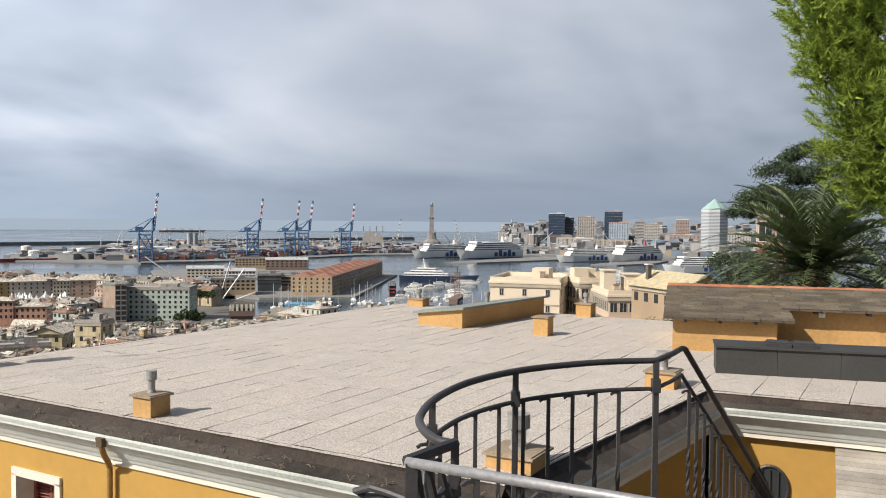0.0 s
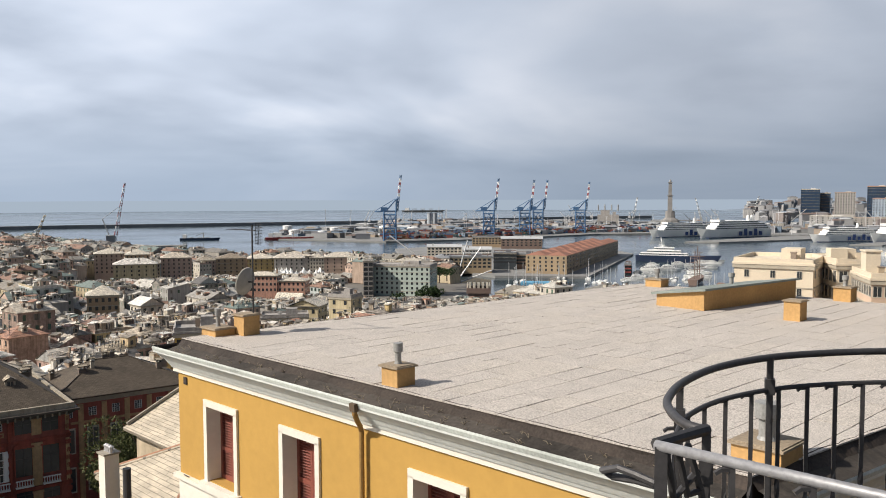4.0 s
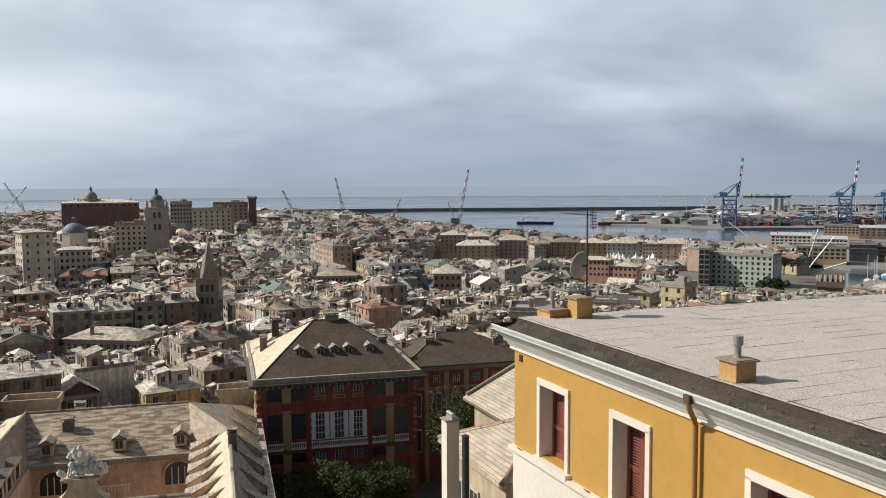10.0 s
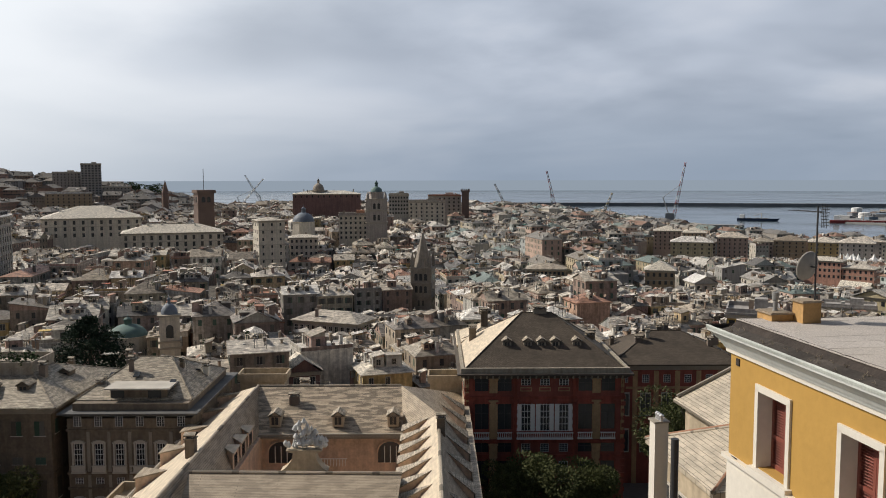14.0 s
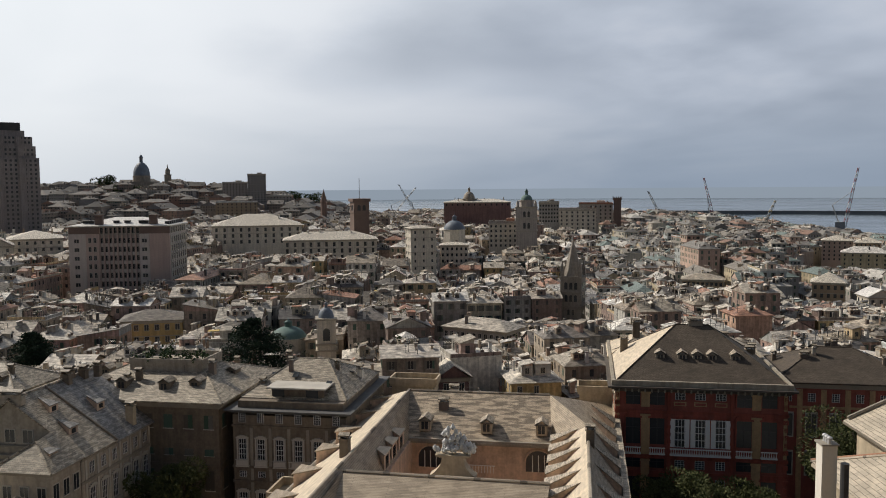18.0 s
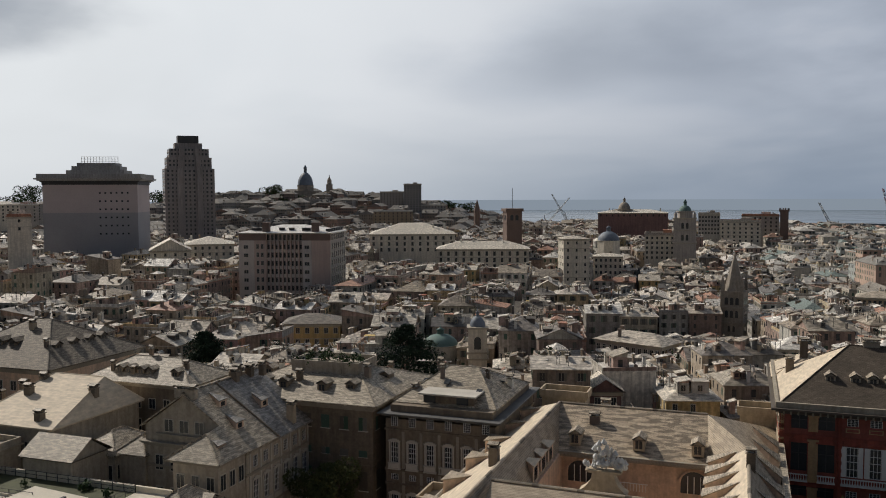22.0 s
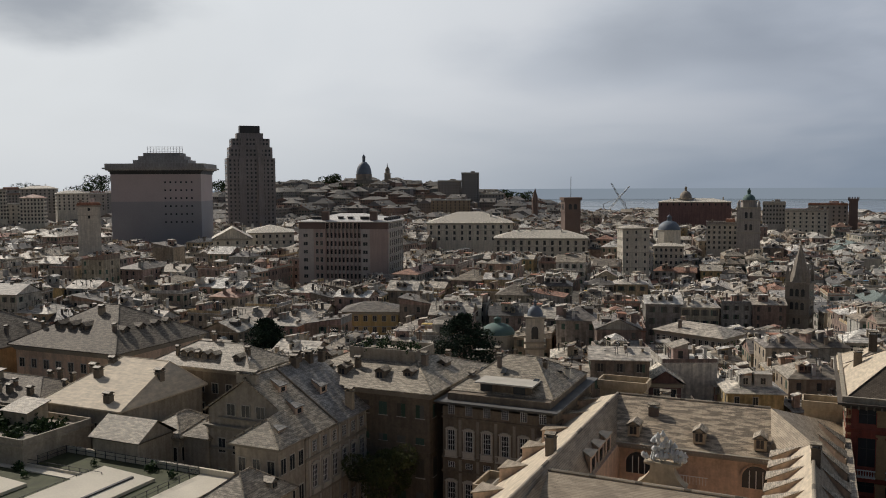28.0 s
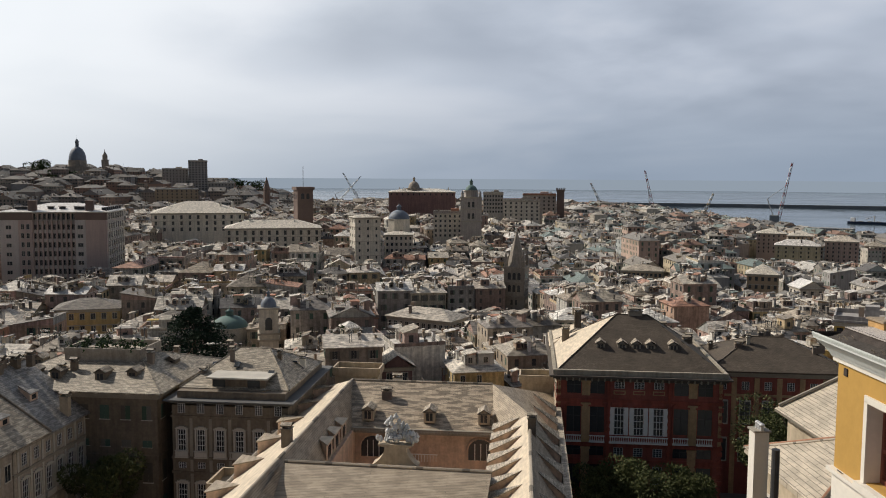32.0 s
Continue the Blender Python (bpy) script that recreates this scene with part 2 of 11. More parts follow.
WALLS = [(0.36, 0.27, 0.17), (0.42, 0.33, 0.22), (0.34, 0.22, 0.16), (0.40, 0.36, 0.29), (0.46, 0.38, 0.24), (0.30, 0.26, 0.22),
         (0.42, 0.27, 0.20), (0.28, 0.21, 0.15), (0.44, 0.42, 0.36), (0.38, 0.30, 0.23), (0.33, 0.33, 0.30), (0.26, 0.17, 0.13), (0.55, 0.30, 0.22), (0.60, 0.42, 0.18), (0.62, 0.57, 0.48), (0.42, 0.27, 0.21)]
ROOFS = [(0.22, 0.20, 0.17), (0.30, 0.28, 0.24), (0.17, 0.16, 0.14), (0.36, 0.33, 0.28), (0.25, 0.22, 0.18), (0.40, 0.38, 0.34), (0.20, 0.19, 0.18), (0.28, 0.25, 0.20), (0.46, 0.43, 0.38), (0.34, 0.31, 0.26), (0.15, 0.14, 0.125), (0.52, 0.50, 0.46)]
WALLS = [tuple(1.06 * (0.66 * c + 0.34 * sum(w) / 3) for c in w) for w in WALLS] + [(0.46, 0.43, 0.39), (0.40, 0.28, 0.23), (0.36, 0.35, 0.33), (0.46, 0.35, 0.18), (0.45, 0.31, 0.23), (0.44, 0.42, 0.38), (0.44, 0.40, 0.33)]
ROOFS = [(1.06 * c[0], 1.0 * c[1], 0.93 * c[2]) for c in ROOFS] + [(0.55, 0.50, 0.42), (0.50, 0.455, 0.385), (0.12, 0.11, 0.10), (0.34, 0.19, 0.13), (0.56, 0.51, 0.43), (0.60, 0.57, 0.52), (0.10, 0.095, 0.09), (0.50, 0.45, 0.37), (0.18, 0.165, 0.145), (0.66, 0.63, 0.57), (0.51, 0.465, 0.39), (0.60, 0.56, 0.48)]
M_wall = mat("plaster", WALLS, rough=0.9, vary=0.22, scale=0.5, island=True, ob_random=True, mid=0.2, streak=0.3)
M_roof = mat("slate_roof", ROOFS, rough=0.62, vary=0.35, scale=1.1, island=True, ob_random=True, bump=0.5, mid=0.25, patch=0.42)
M_terrace = mat("terrace", [(0.46, 0.42, 0.36), (0.32, 0.29, 0.26), (0.40, 0.20, 0.13), (0.60, 0.57, 0.52), (0.68, 0.66, 0.62)], vary=0.3, mid=0.3, island=True, ob_random=True)
M_chim = mat("chimney_plaster", [(0.40, 0.33, 0.24), (0.30, 0.22, 0.16), (0.45, 0.41, 0.34), (0.25, 0.20, 0.16), (0.70, 0.67, 0.60), (0.12, 0.11, 0.10), (0.62, 0.60, 0.56), (0.16, 0.13, 0.11)], vary=0.3, island=True, ob_random=True)
M_win = glass_like("window_glass", (0.035, 0.04, 0.045), 0.2)
M_shut = mat("shutter", [(0.05, 0.09, 0.06), (0.10, 0.09, 0.07), (0.07, 0.12, 0.09), (0.16, 0.15, 0.13)], rough=0.6, vary=0.2, island=True, ob_random=True)
M_trim = mat("stone_trim", (0.50, 0.47, 0.41), vary=0.2)
M_ground = mat("ground_paving", (0.16, 0.15, 0.135), vary=0.3, scale=0.2)
M_quay = mat("quay_concrete", (0.23, 0.23, 0.225), vary=0.25, scale=0.1)
M_leaf = mat("foliage", [(0.030, 0.055, 0.018), (0.045, 0.075, 0.025), (0.022, 0.042, 0.016)], vary=0.5, scale=1.0, island=True, spec=0.25)
M_awning = mat("awning_cloth", [(0.03, 0.22, 0.17), (0.45, 0.16, 0.10), (0.55, 0.52, 0.45), (0.10, 0.22, 0.32), (0.5, 0.36, 0.12)], vary=0.15, island=True, ob_random=True)
M_white = mat("white_paint", (0.78, 0.78, 0.76), rough=0.45, vary=0.08)
M_dark = mat("dark_metal", (0.05, 0.05, 0.052), rough=0.55, vary=0.3)


def sea_material():
    m = bpy.data.materials.new("sea_water")
    m.use_nodes = True
    nt = m.node_tree
    n, l = nt.nodes.new, nt.links.new
    b = nt.nodes["Principled BSDF"]
    b.inputs["Base Color"].default_value = (0.05, 0.075, 0.09, 1)
    b.inputs["Roughness"].default_value = 0.22
    tc = n("ShaderNodeTexCoord")
    a, c = n("ShaderNodeTexNoise"), n("ShaderNodeTexNoise")
    a.inputs["Scale"].default_value, a.inputs["Detail"].default_value = 0.25, 6.0
    c.inputs["Scale"].default_value, c.inputs["Detail"].default_value = 0.006, 4.0
    l(tc.outputs["Object"], a.inputs["Vector"]), l(tc.outputs["Object"], c.inputs["Vector"])
    rr = n("ShaderNodeMapRange")
    rr.inputs[1].default_value, rr.inputs[2].default_value, rr.inputs[3].default_value, rr.inputs[4].default_value = 0.35, 0.65, 0.10, 0.22
    l(c.outputs[0], rr.inputs[0])
    l(rr.outputs[0], b.inputs["Roughness"])
    bp = n("ShaderNodeBump")
    bp.inputs["Strength"].default_value, bp.inputs["Distance"].default_value = 0.16, 0.4
    l(a.outputs[0], bp.inputs["Height"])
    l(bp.outputs[0], b.inputs["Normal"])
    return m


M_sea = sea_material()


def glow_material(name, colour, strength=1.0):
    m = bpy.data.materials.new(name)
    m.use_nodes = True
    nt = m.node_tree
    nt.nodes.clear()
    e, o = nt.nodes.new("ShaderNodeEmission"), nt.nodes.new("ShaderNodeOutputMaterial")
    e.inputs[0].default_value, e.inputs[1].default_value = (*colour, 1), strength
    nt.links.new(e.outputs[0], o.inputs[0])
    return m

# ---- mesh tools ----
class Acc:
    """Gathers faces; made into one mesh object at the end."""

    def __init__(self):
        self.v, self.f, self.mi, self.uv, self.extra = [], [], [], [], []

    def face(self, pts, mi=0, uv=None):
        k = len(self.v)
        self.v.extend([tuple(p) for p in pts])
        self.f.append(tuple(range(k, k + len(pts))))
        self.mi.append(mi)
        if uv is None:
            # along the horizontal of the face, and up its slope
            a = Vector(pts[0])
            nrm = (Vector(pts[1]) - a).cross(Vector(pts[-1]) - a)
            if nrm.length < 1e-9:
                nrm = Vector((0, 0, 1))
            nrm.normalize()
            h = Vector((-nrm.y, nrm.x, 0))
            h = h.normalized() if h.length > 1e-4 else Vector((1, 0, 0))
            s = nrm.cross(h)
            uv = [(Vector(p).dot(h), Vector(p).dot(s)) for p in pts]
        self.uv.extend(uv)

    def box(self, m, sx, sy, sz, mi=0, top=True, bottom=False, taper=1.0):
        """A box that stands on the origin of m."""
        x, y = sx / 2, sy / 2
        p = [m @ Vector(c) for c in ((-x, -y, 0), (x, -y, 0), (x, y, 0), (-x, y, 0), (-x * taper, -y * taper, sz), (x * taper, -y * taper, sz), (x * taper, y * taper, sz), (-x * taper, y * taper, sz))]
        k = len(self.v)
        self.v.extend([tuple(c) for c in p])
        fs = [(0, 1, 5, 4), (1, 2, 6, 5), (2, 3, 7, 6), (3, 0, 4, 7)]
        if top:
            fs.append((4, 5, 6, 7))
        if bottom:
            fs.append((3, 2, 1, 0))
        d = ((sx, sz), (sy, sz), (sx, sz), (sy, sz), (sx, sy), (sx, sy))
        for i, f in enumerate(fs):
            self.f.append(tuple(k + j for j in f))
            self.mi.append(mi)
            w, h = d[i] if i < 4 else (sx, sy)
            self.uv.extend([(0, 0), (w, 0), (w, h), (0, h)])

    def prism(self, pts, z0, z1, mi=0, top=True, bottom=False):
        """An upright prism on a polygon that runs counter-clockwise."""
        c = len(pts)
        k = len(self.v)
        self.v.extend([(p[0], p[1], z0) for p in pts] + [(p[0], p[1], z1) for p in pts])
        for i in range(c):
            j = (i + 1) % c
            self.f.append((k + i, k + j, k + c + j, k + c + i))
            self.mi.append(mi)
            w = math.hypot(pts[j][0] - pts[i][0], pts[j][1] - pts[i][1])
            self.uv.extend([(0, z0), (w, z0), (w, z1), (0, z1)])
        for on, base in ((top, c), (bottom, 0)):
            if on:
                order = range(c) if base else range(c - 1, -1, -1)
                self.f.append(tuple(k + base + i for i in order))
                self.mi.append(mi)
                self.uv.extend([(pts[i][0], pts[i][1]) for i in order])

    def tube(self, pts, r, sides=6, mi=0, cap=True, r2=None):
        """A round bar through points, from radius r to r2."""
        pts = [Vector(p) for p in pts]
        k, c = len(self.v), len(pts)
        side = None
        for i, p in enumerate(pts):
            d = (pts[min(i + 1, c - 1)] - pts[max(i - 1, 0)]).normalized()
            if side is None:
                side = d.cross(Vector((0.13, 0.21, 1.0)) if abs(d.z) < 0.9 else Vector((1, 0.1, 0))).normalized()
            else:
                side = (side - d * side.dot(d)).normalized()
            up = d.cross(side)
            q = r if r2 is None else r + (r2 - r) * i / max(c - 1, 1)
            for s in range(sides):
                a = 2 * math.pi * s / sides
                self.v.append(tuple(p + side * (q * math.cos(a)) + up * (q * math.sin(a))))
        for i in range(c - 1):
            for s in range(sides):
                t = (s + 1) % sides
                self.f.append((k + i * sides + s, k + i * sides + t, k + (i + 1) * sides + t, k + (i + 1) * sides + s))
                self.mi.append(mi)
                self.uv.extend([(0, 0), (1, 0), (1, 1), (0, 1)])
        if cap:
            for o, rev in ((k, True), (k + (c - 1) * sides, False)):
                idx = [o + s for s in range(sides)]
                self.f.append(tuple(reversed(idx)) if rev else tuple(idx))
                self.mi.append(mi)
                self.uv.extend([(0, 0)] * sides)

    def lathe(self, m, profile, sides=12, mi=0, turn=0.0):
        """A turned body: profile of (radius, height) from bottom to top."""
        k, c = len(self.v), len(profile)
        for r, z in profile:
            for s in range(sides):
                a = 2 * math.pi * (s + turn) / sides
                self.v.append(tuple(m @ Vector((r * math.cos(a), r * math.sin(a), z))))
        for i in range(c - 1):
            for s in range(sides):
                t = (s + 1) % sides
                self.f.append((k + i * sides + s, k + i * sides + t, k + (i + 1) * sides + t, k + (i + 1) * sides + s))
                self.mi.append(mi)
                self.uv.extend([(0, 0), (1, 0), (1, 1), (0, 1)])
        self.f.append(tuple(k + (c - 1) * sides + s for s in range(sides)))
        self.mi.append(mi)
        self.uv.extend([(0, 0)] * sides)

    def roof(self, m, sx, sy, h, kind="hip", over=0.4, mi=0, wall=1):
        """A hip, gable, pyramid or shed roof on a box sx by sy whose eaves lie at the origin of m. Thickness 0.15."""
        x, y, t = sx / 2 + over, sy / 2 + over, 0.16
        long_x = sx >= sy
        if kind == "shed":
            c = [(-x, -y, 0), (x, -y, 0), (x, y, h), (-x, y, h)]
            top = [(p[0], p[1], p[2] + t) for p in c]
            self._slab(m, [top], c, mi)
            xx, yy = sx / 2, sy / 2
            self.face([m @ Vector(p) for p in ((xx, -yy, 0), (xx, yy, 0), (xx, yy, h))], wall)
            self.face([m @ Vector(p) for p in ((-xx, yy, 0), (-xx, -yy, 0), (-xx, yy, h))], wall)
            self.face([m @ Vector(p) for p in ((xx, yy, 0), (-xx, yy, 0), (-xx, yy, h), (xx, yy, h))], wall)
            return
        if kind == "pyramid":
            rx = ry = 0.0
        elif kind == "gable":
            rx, ry = (x, 0.0) if long_x else (0.0, y)
        else:
            rx, ry = (max(x - y, 0.0), 0.0) if long_x else (0.0, max(y - x, 0.0))
        z = h + t
        e = [(-x, -y, t), (x, -y, t), (x, y, t), (-x, y, t)]
        if long_x:
            a, b = (-rx, 0, z), (rx, 0, z)
            faces = [[e[0], e[1], b, a], [e[2], e[3], a, b], [e[1], e[2], b], [e[3], e[0], a]]
        else:
            a, b = (0, -ry, z), (0, ry, z)
            faces = [[e[1], e[2], b, a], [e[3], e[0], a, b], [e[0], e[1], a], [e[2], e[3], b]]
        if kind == "gable":
            ends = faces[2:]
            faces = faces[:2]
            xx, yy = sx / 2, sy / 2
            for f in ends:
                q = [(max(-xx, min(xx, p[0])), max(-yy, min(yy, p[1])), p[2] - t) for p in f]
                self.face([m @ Vector(p) for p in q], wall)
        if rx == 0.0 and ry == 0.0:
            faces = [[e[0], e[1], (0, 0, z)], [e[1], e[2], (0, 0, z)], [e[2], e[3], (0, 0, z)], [e[3], e[0], (0, 0, z)]]
        self._slab(m, faces, [(p[0], p[1], 0) for p in e], mi)

    def _slab(self, m, tops, under, mi):
        k0 = len(self.v)
        index = {}

        def vid(p):
            key = tuple(round(c, 4) for c in p)
            if key not in index:
                index[key] = len(self.v)
                self.v.append(tuple(m @ Vector(p)))
            return index[key]

        for f in tops:
            pts = [m @ Vector(p) for p in f]
            a = pts[0]
            nrm = (pts[1] - a).cross(pts[-1] - a).normalized()
            h = Vector((-nrm.y, nrm.x, 0))
            h = h.normalized() if h.length > 1e-4 else Vector((1, 0, 0))
            s = nrm.cross(h)
            self.f.append(tuple(vid(p) for p in f))
            self.mi.append(mi)
            self.uv.extend([(p.dot(h), p.dot(s)) for p in pts])
        rim = [(p[0], p[1], p[2] + 0.16) for p in under]
        for i in range(4):
            j = (i + 1) % 4
            self.f.append((vid(under[i]), vid(under[j]), vid(rim[j]), vid(rim[i])))
            self.mi.append(mi)
            self.uv.extend([(0, 0)] * 4)
        self.f.append(tuple(vid(p) for p in reversed(under)))
        self.mi.append(mi)
        self.uv.extend([(0, 0)] * 4)

    def mesh(self, name, mats, smooth=False):
        me = bpy.data.meshes.new(name)
        me.from_pydata(self.v, [], self.f)
        for mm in mats:
            me.materials.append(mm)
        me.polygons.foreach_set("material_index", self.mi)
        if smooth:
            me.polygons.foreach_set("use_smooth", [True] * len(self.f))
        uv = me.uv_layers.new(name="UVMap")
        uv.data.foreach_set("uv", [c for p in self.uv for c in p])
        me.update()
        return me


def part(name, acc, mats, parent=None, label="", m=None, smooth=False):
    """One mesh object from an Acc or a mesh, under a thing or a part."""
    if not isinstance(mats, (list, tuple)):
        mats = [mats]
    data = acc.mesh(name, mats, smooth) if isinstance(acc, Acc) else acc
    ob = new(name, data)
    if m is not None:
        ob.matrix_basis = m
    if parent is not None:
        ob.parent = parent
    if label:
        tagged(ob, label)
    if isinstance(acc, Acc):
        for sub in acc.extra:
            part("ridge", sub, mats, ob)
    return ob


def thing(name, label, category, m=None, group="", kind=""):
    ob = new(name)
    ob.empty_display_size = 0.5
    if m is not None:
        ob.matrix_basis = m
    return tagged(ob, label, category, group, kind)


def spot(x, y, z, turn=0.0):
    return Matrix.Translation((x, y, z)) @ Matrix.Rotation(radians(turn), 4, "Z")


def structure(name, acc, mats, label, category, smooth=False):
    return tagged(part(name, acc, mats, smooth=smooth), label, category, kind="structure")

# ---- sea, ground, quays, distance ----
def lerp_table(x, table):
    return float(np.interp(x, [a for a, b in table], [b for a, b in table]))


COAST = [(-70, 430), (-20, 430), (0, 560), (8, 640), (12.6, 650), (16.4, 800), (20, 880), (24, 920), (30, 970), (33, 1010), (37, 1110), (39, 1290), (44, 1340), (50, 1400), (55, 1450), (60, 1650), (66, 2100), (75, 2600), (200, 2600)]
FALL = [(0, 77), (9, 72), (16, 64), (30, 54), (60, 40), (100, 27), (150, 23), (300, 17), (600, 9), (900, 5), (1300, 3), (3000, 3)]
HILLS = [(83, 1300, 240, 68), (76, 1200, 100, 54), (92, 1400, 330, 70), (102, 1500, 380, 70), (112, 1300, 380, 66), (58, 800, 130, 20)]


def az_of(x, y):
    return math.degrees(math.atan2(-x, y))


def land(x, y):
    """Height of the ground, or -4 under the water."""
    d, a = math.hypot(x, y), az_of(x, y)
    a = a if a > -100 else a + 360
    z = lerp_table(d, FALL)
    for ha, hd, s, hh in HILLS:
        p = polar(ha, hd)
        z = max(z, hh * math.exp(-((x - p.x) ** 2 + (y - p.y) ** 2) / (2 * s * s)))
    c = lerp_table(a, COAST)
    if d > c:
        return -4.0
    return z


def build_setting():
    sea = Acc()
    ring = [polar(a * 6, 4900) for a in range(60)]
    sea.face([(p.x, p.y, 0.0) for p in ring])
    structure("water", sea, M_sea, "grey-blue sea and harbour water under a cloudy sky", "sea")
    g = Acc()
    az = [-180 + 2 * i for i in range(181)]
    ds = [0.5, 6, 9, 12, 16, 20, 25, 30, 40, 50, 60, 75, 100, 125, 150, 200, 250, 300, 400, 500, 600, 650, 700, 750, 800, 850, 900, 950, 1000, 1060, 1120, 1200, 1280, 1360, 1440, 1550, 1700, 1900, 2100, 2350, 2600, 2700]
    for d in ds:
        for a in az[:-1]:
            p = polar(a, d)
            g.v.append((p.x, p.y, land(p.x, p.y) - (0.4 if d > 5 else 0)))
    c = len(az) - 1
    for i in range(len(ds) - 1):
        for j in range(c):
            k = (j + 1) % c
            g.f.append((i * c + j, i * c + k, (i + 1) * c + k, (i + 1) * c + j))
            g.mi.append(0)
            g.uv.extend([(0, 0), (1, 0), (1, 1), (0, 1)])
    for f in range(len(g.f)):
        g.f[f] = tuple(reversed(g.f[f]))
    structure("ground", g, M_ground, "paved ground of the hillside town down to the port", "ground")
    # quays: flat platforms of the port
    quays = [
        ("container_quay", [(-745, 1405), (-490, 1362), (-340, 1478), (-160, 1735), (-40, 1785), (110, 1775), (300, 1775), (480, 1730), (800, 1900), (700, 2600), (-800, 2600), (-900, 1900)], 2.6),
        ("ferry_pier", [(5, 1480), (60, 1470), (255, 1640), (300, 1720), (210, 1740)], 2.2),
        ("small_pier", [(255, 1450), (300, 1440), (380, 1500), (430, 1600), (370, 1600)], 2.2),
        ("old_pier", [(-175, 800), (-86, 815), (-62, 1150), (-80, 1200), (-335, 1300), (-410, 1180), (-300, 900)], 2.2),
        ("inner_pier", [(-931, 1080), (-764, 1178), (-775, 1200), (-945, 1105)], 2.4),
        ("shore_quay", [(-250, 740), (-160, 660), (-140, 640), (-120, 600), (-100, 560), (-300, 500), (-600, 600), (-560, 800), (-480, 850), (-330, 850)], 2.0),
        ("west_quay", [(370, 1335), (460, 1300), (700, 1500), (900, 1900), (600, 1800), (430, 1600)], 2.2),
    ]
    for name, pts, z in quays:
        a = Acc()
        area = sum(p[0] * q[1] - q[0] * p[1] for p, q in zip(pts, pts[1:] + pts[:1]))
        a.prism(pts if area > 0 else pts[::-1], -3, z)
        structure(name, a, M_quay, "concrete quay of the port", "quay")
    # breakwater: a long low wall across the sea
    bw = [polar(62, 2150), polar(54, 2250), polar(47.7, 2330), polar(40, 2350), polar(31.7, 2369), polar(24, 2440), polar(20, 2503), polar(7, 2942), polar(2, 3100)]
    a = Acc()
    for p, q in zip(bw, bw[1:]):
        n = Vector((-(q - p).y, (q - p).x, 0)).normalized()
        pts = [p - n * 7, p + n * 7, q + n * 7, q - n * 7]
        area = sum(u.x * v.y - v.x * u.y for u, v in zip(pts, pts[1:] + pts[:1]))
        a.prism([(u.x, u.y) for u in (pts if area > 0 else pts[::-1])], -3, 8.5)
    structure("breakwater", a, mat("breakwater_stone", (0.21, 0.215, 0.225), vary=0.3, scale=0.05), "long dark stone breakwater across the sea", "breakwater")
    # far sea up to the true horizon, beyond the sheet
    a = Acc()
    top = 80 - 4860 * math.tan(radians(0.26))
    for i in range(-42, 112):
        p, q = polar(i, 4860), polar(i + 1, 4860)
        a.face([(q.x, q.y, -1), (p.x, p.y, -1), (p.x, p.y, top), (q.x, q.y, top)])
    # the strip glows by itself, horizon haze mixed into its colour
    structure("backdrop", a, glow_material("far_sea_glow", (0.40, 0.475, 0.565)), "glowing strip of hazy far sea at the horizon", "backdrop")
    # hills behind the western port, distance haze put into their colour
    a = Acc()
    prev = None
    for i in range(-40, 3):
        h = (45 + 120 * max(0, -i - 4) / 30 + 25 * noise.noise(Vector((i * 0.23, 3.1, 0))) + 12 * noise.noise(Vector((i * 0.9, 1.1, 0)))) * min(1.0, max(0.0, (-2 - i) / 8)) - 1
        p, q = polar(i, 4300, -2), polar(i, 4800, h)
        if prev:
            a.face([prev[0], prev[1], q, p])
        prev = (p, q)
    structure("far_hills", a, mat("haze_tinted_hill", (0.20, 0.25, 0.31), vary=0.15, scale=0.01), "hills tinted haze blue behind the western port", "hills")


build_setting()

# ---- the old town ----
R = random.Random(11)
ZONES = []          # places kept free for single buildings: x, y, radius


def keep_free(x, y, r):
    ZONES.append((x, y, r))


def window_mesh(kind):
    """A sash window 1 wide and 1 high: stone frame, dark glass with a bar, and shutters. It stands on the wall, facing -y."""
    a = Acc()
    a.box(Matrix.Translation((0, -0.02, -0.06)), 1.2, 0.12, 0.06, 2, bottom=True)
    a.face([(-0.5, -0.03, 0), (0.5, -0.03, 0), (0.5, -0.03, 1), (-0.5, -0.03, 1)], 0)
    a.box(Matrix.Translation((0, -0.04, 0)), 0.05, 0.04, 1.0, 2)
    if kind == "open":
        for s in (-1, 1):
            a.box(Matrix.Translation((s * 0.76, -0.04, 0)), 0.48, 0.07, 1.0, 1)
    elif kind == "shut":
        for s in (-1, 1):
            a.box(Matrix.Translation((s * 0.25, -0.05, 0)), 0.49, 0.06, 1.0, 1)
    else:
        for s in (-1, 1):
            a.box(Matrix.Translation((s * 0.55, -0.04, 0)), 0.1, 0.08, 1.05, 2)
        a.box(Matrix.Translation((0, -0.04, 1.0)), 1.2, 0.08, 0.08, 2)
    return a.mesh("window", [M_win, M_shut, M_trim])


WINDOW = {k: window_mesh(k) for k in ("open", "shut", "plain")}


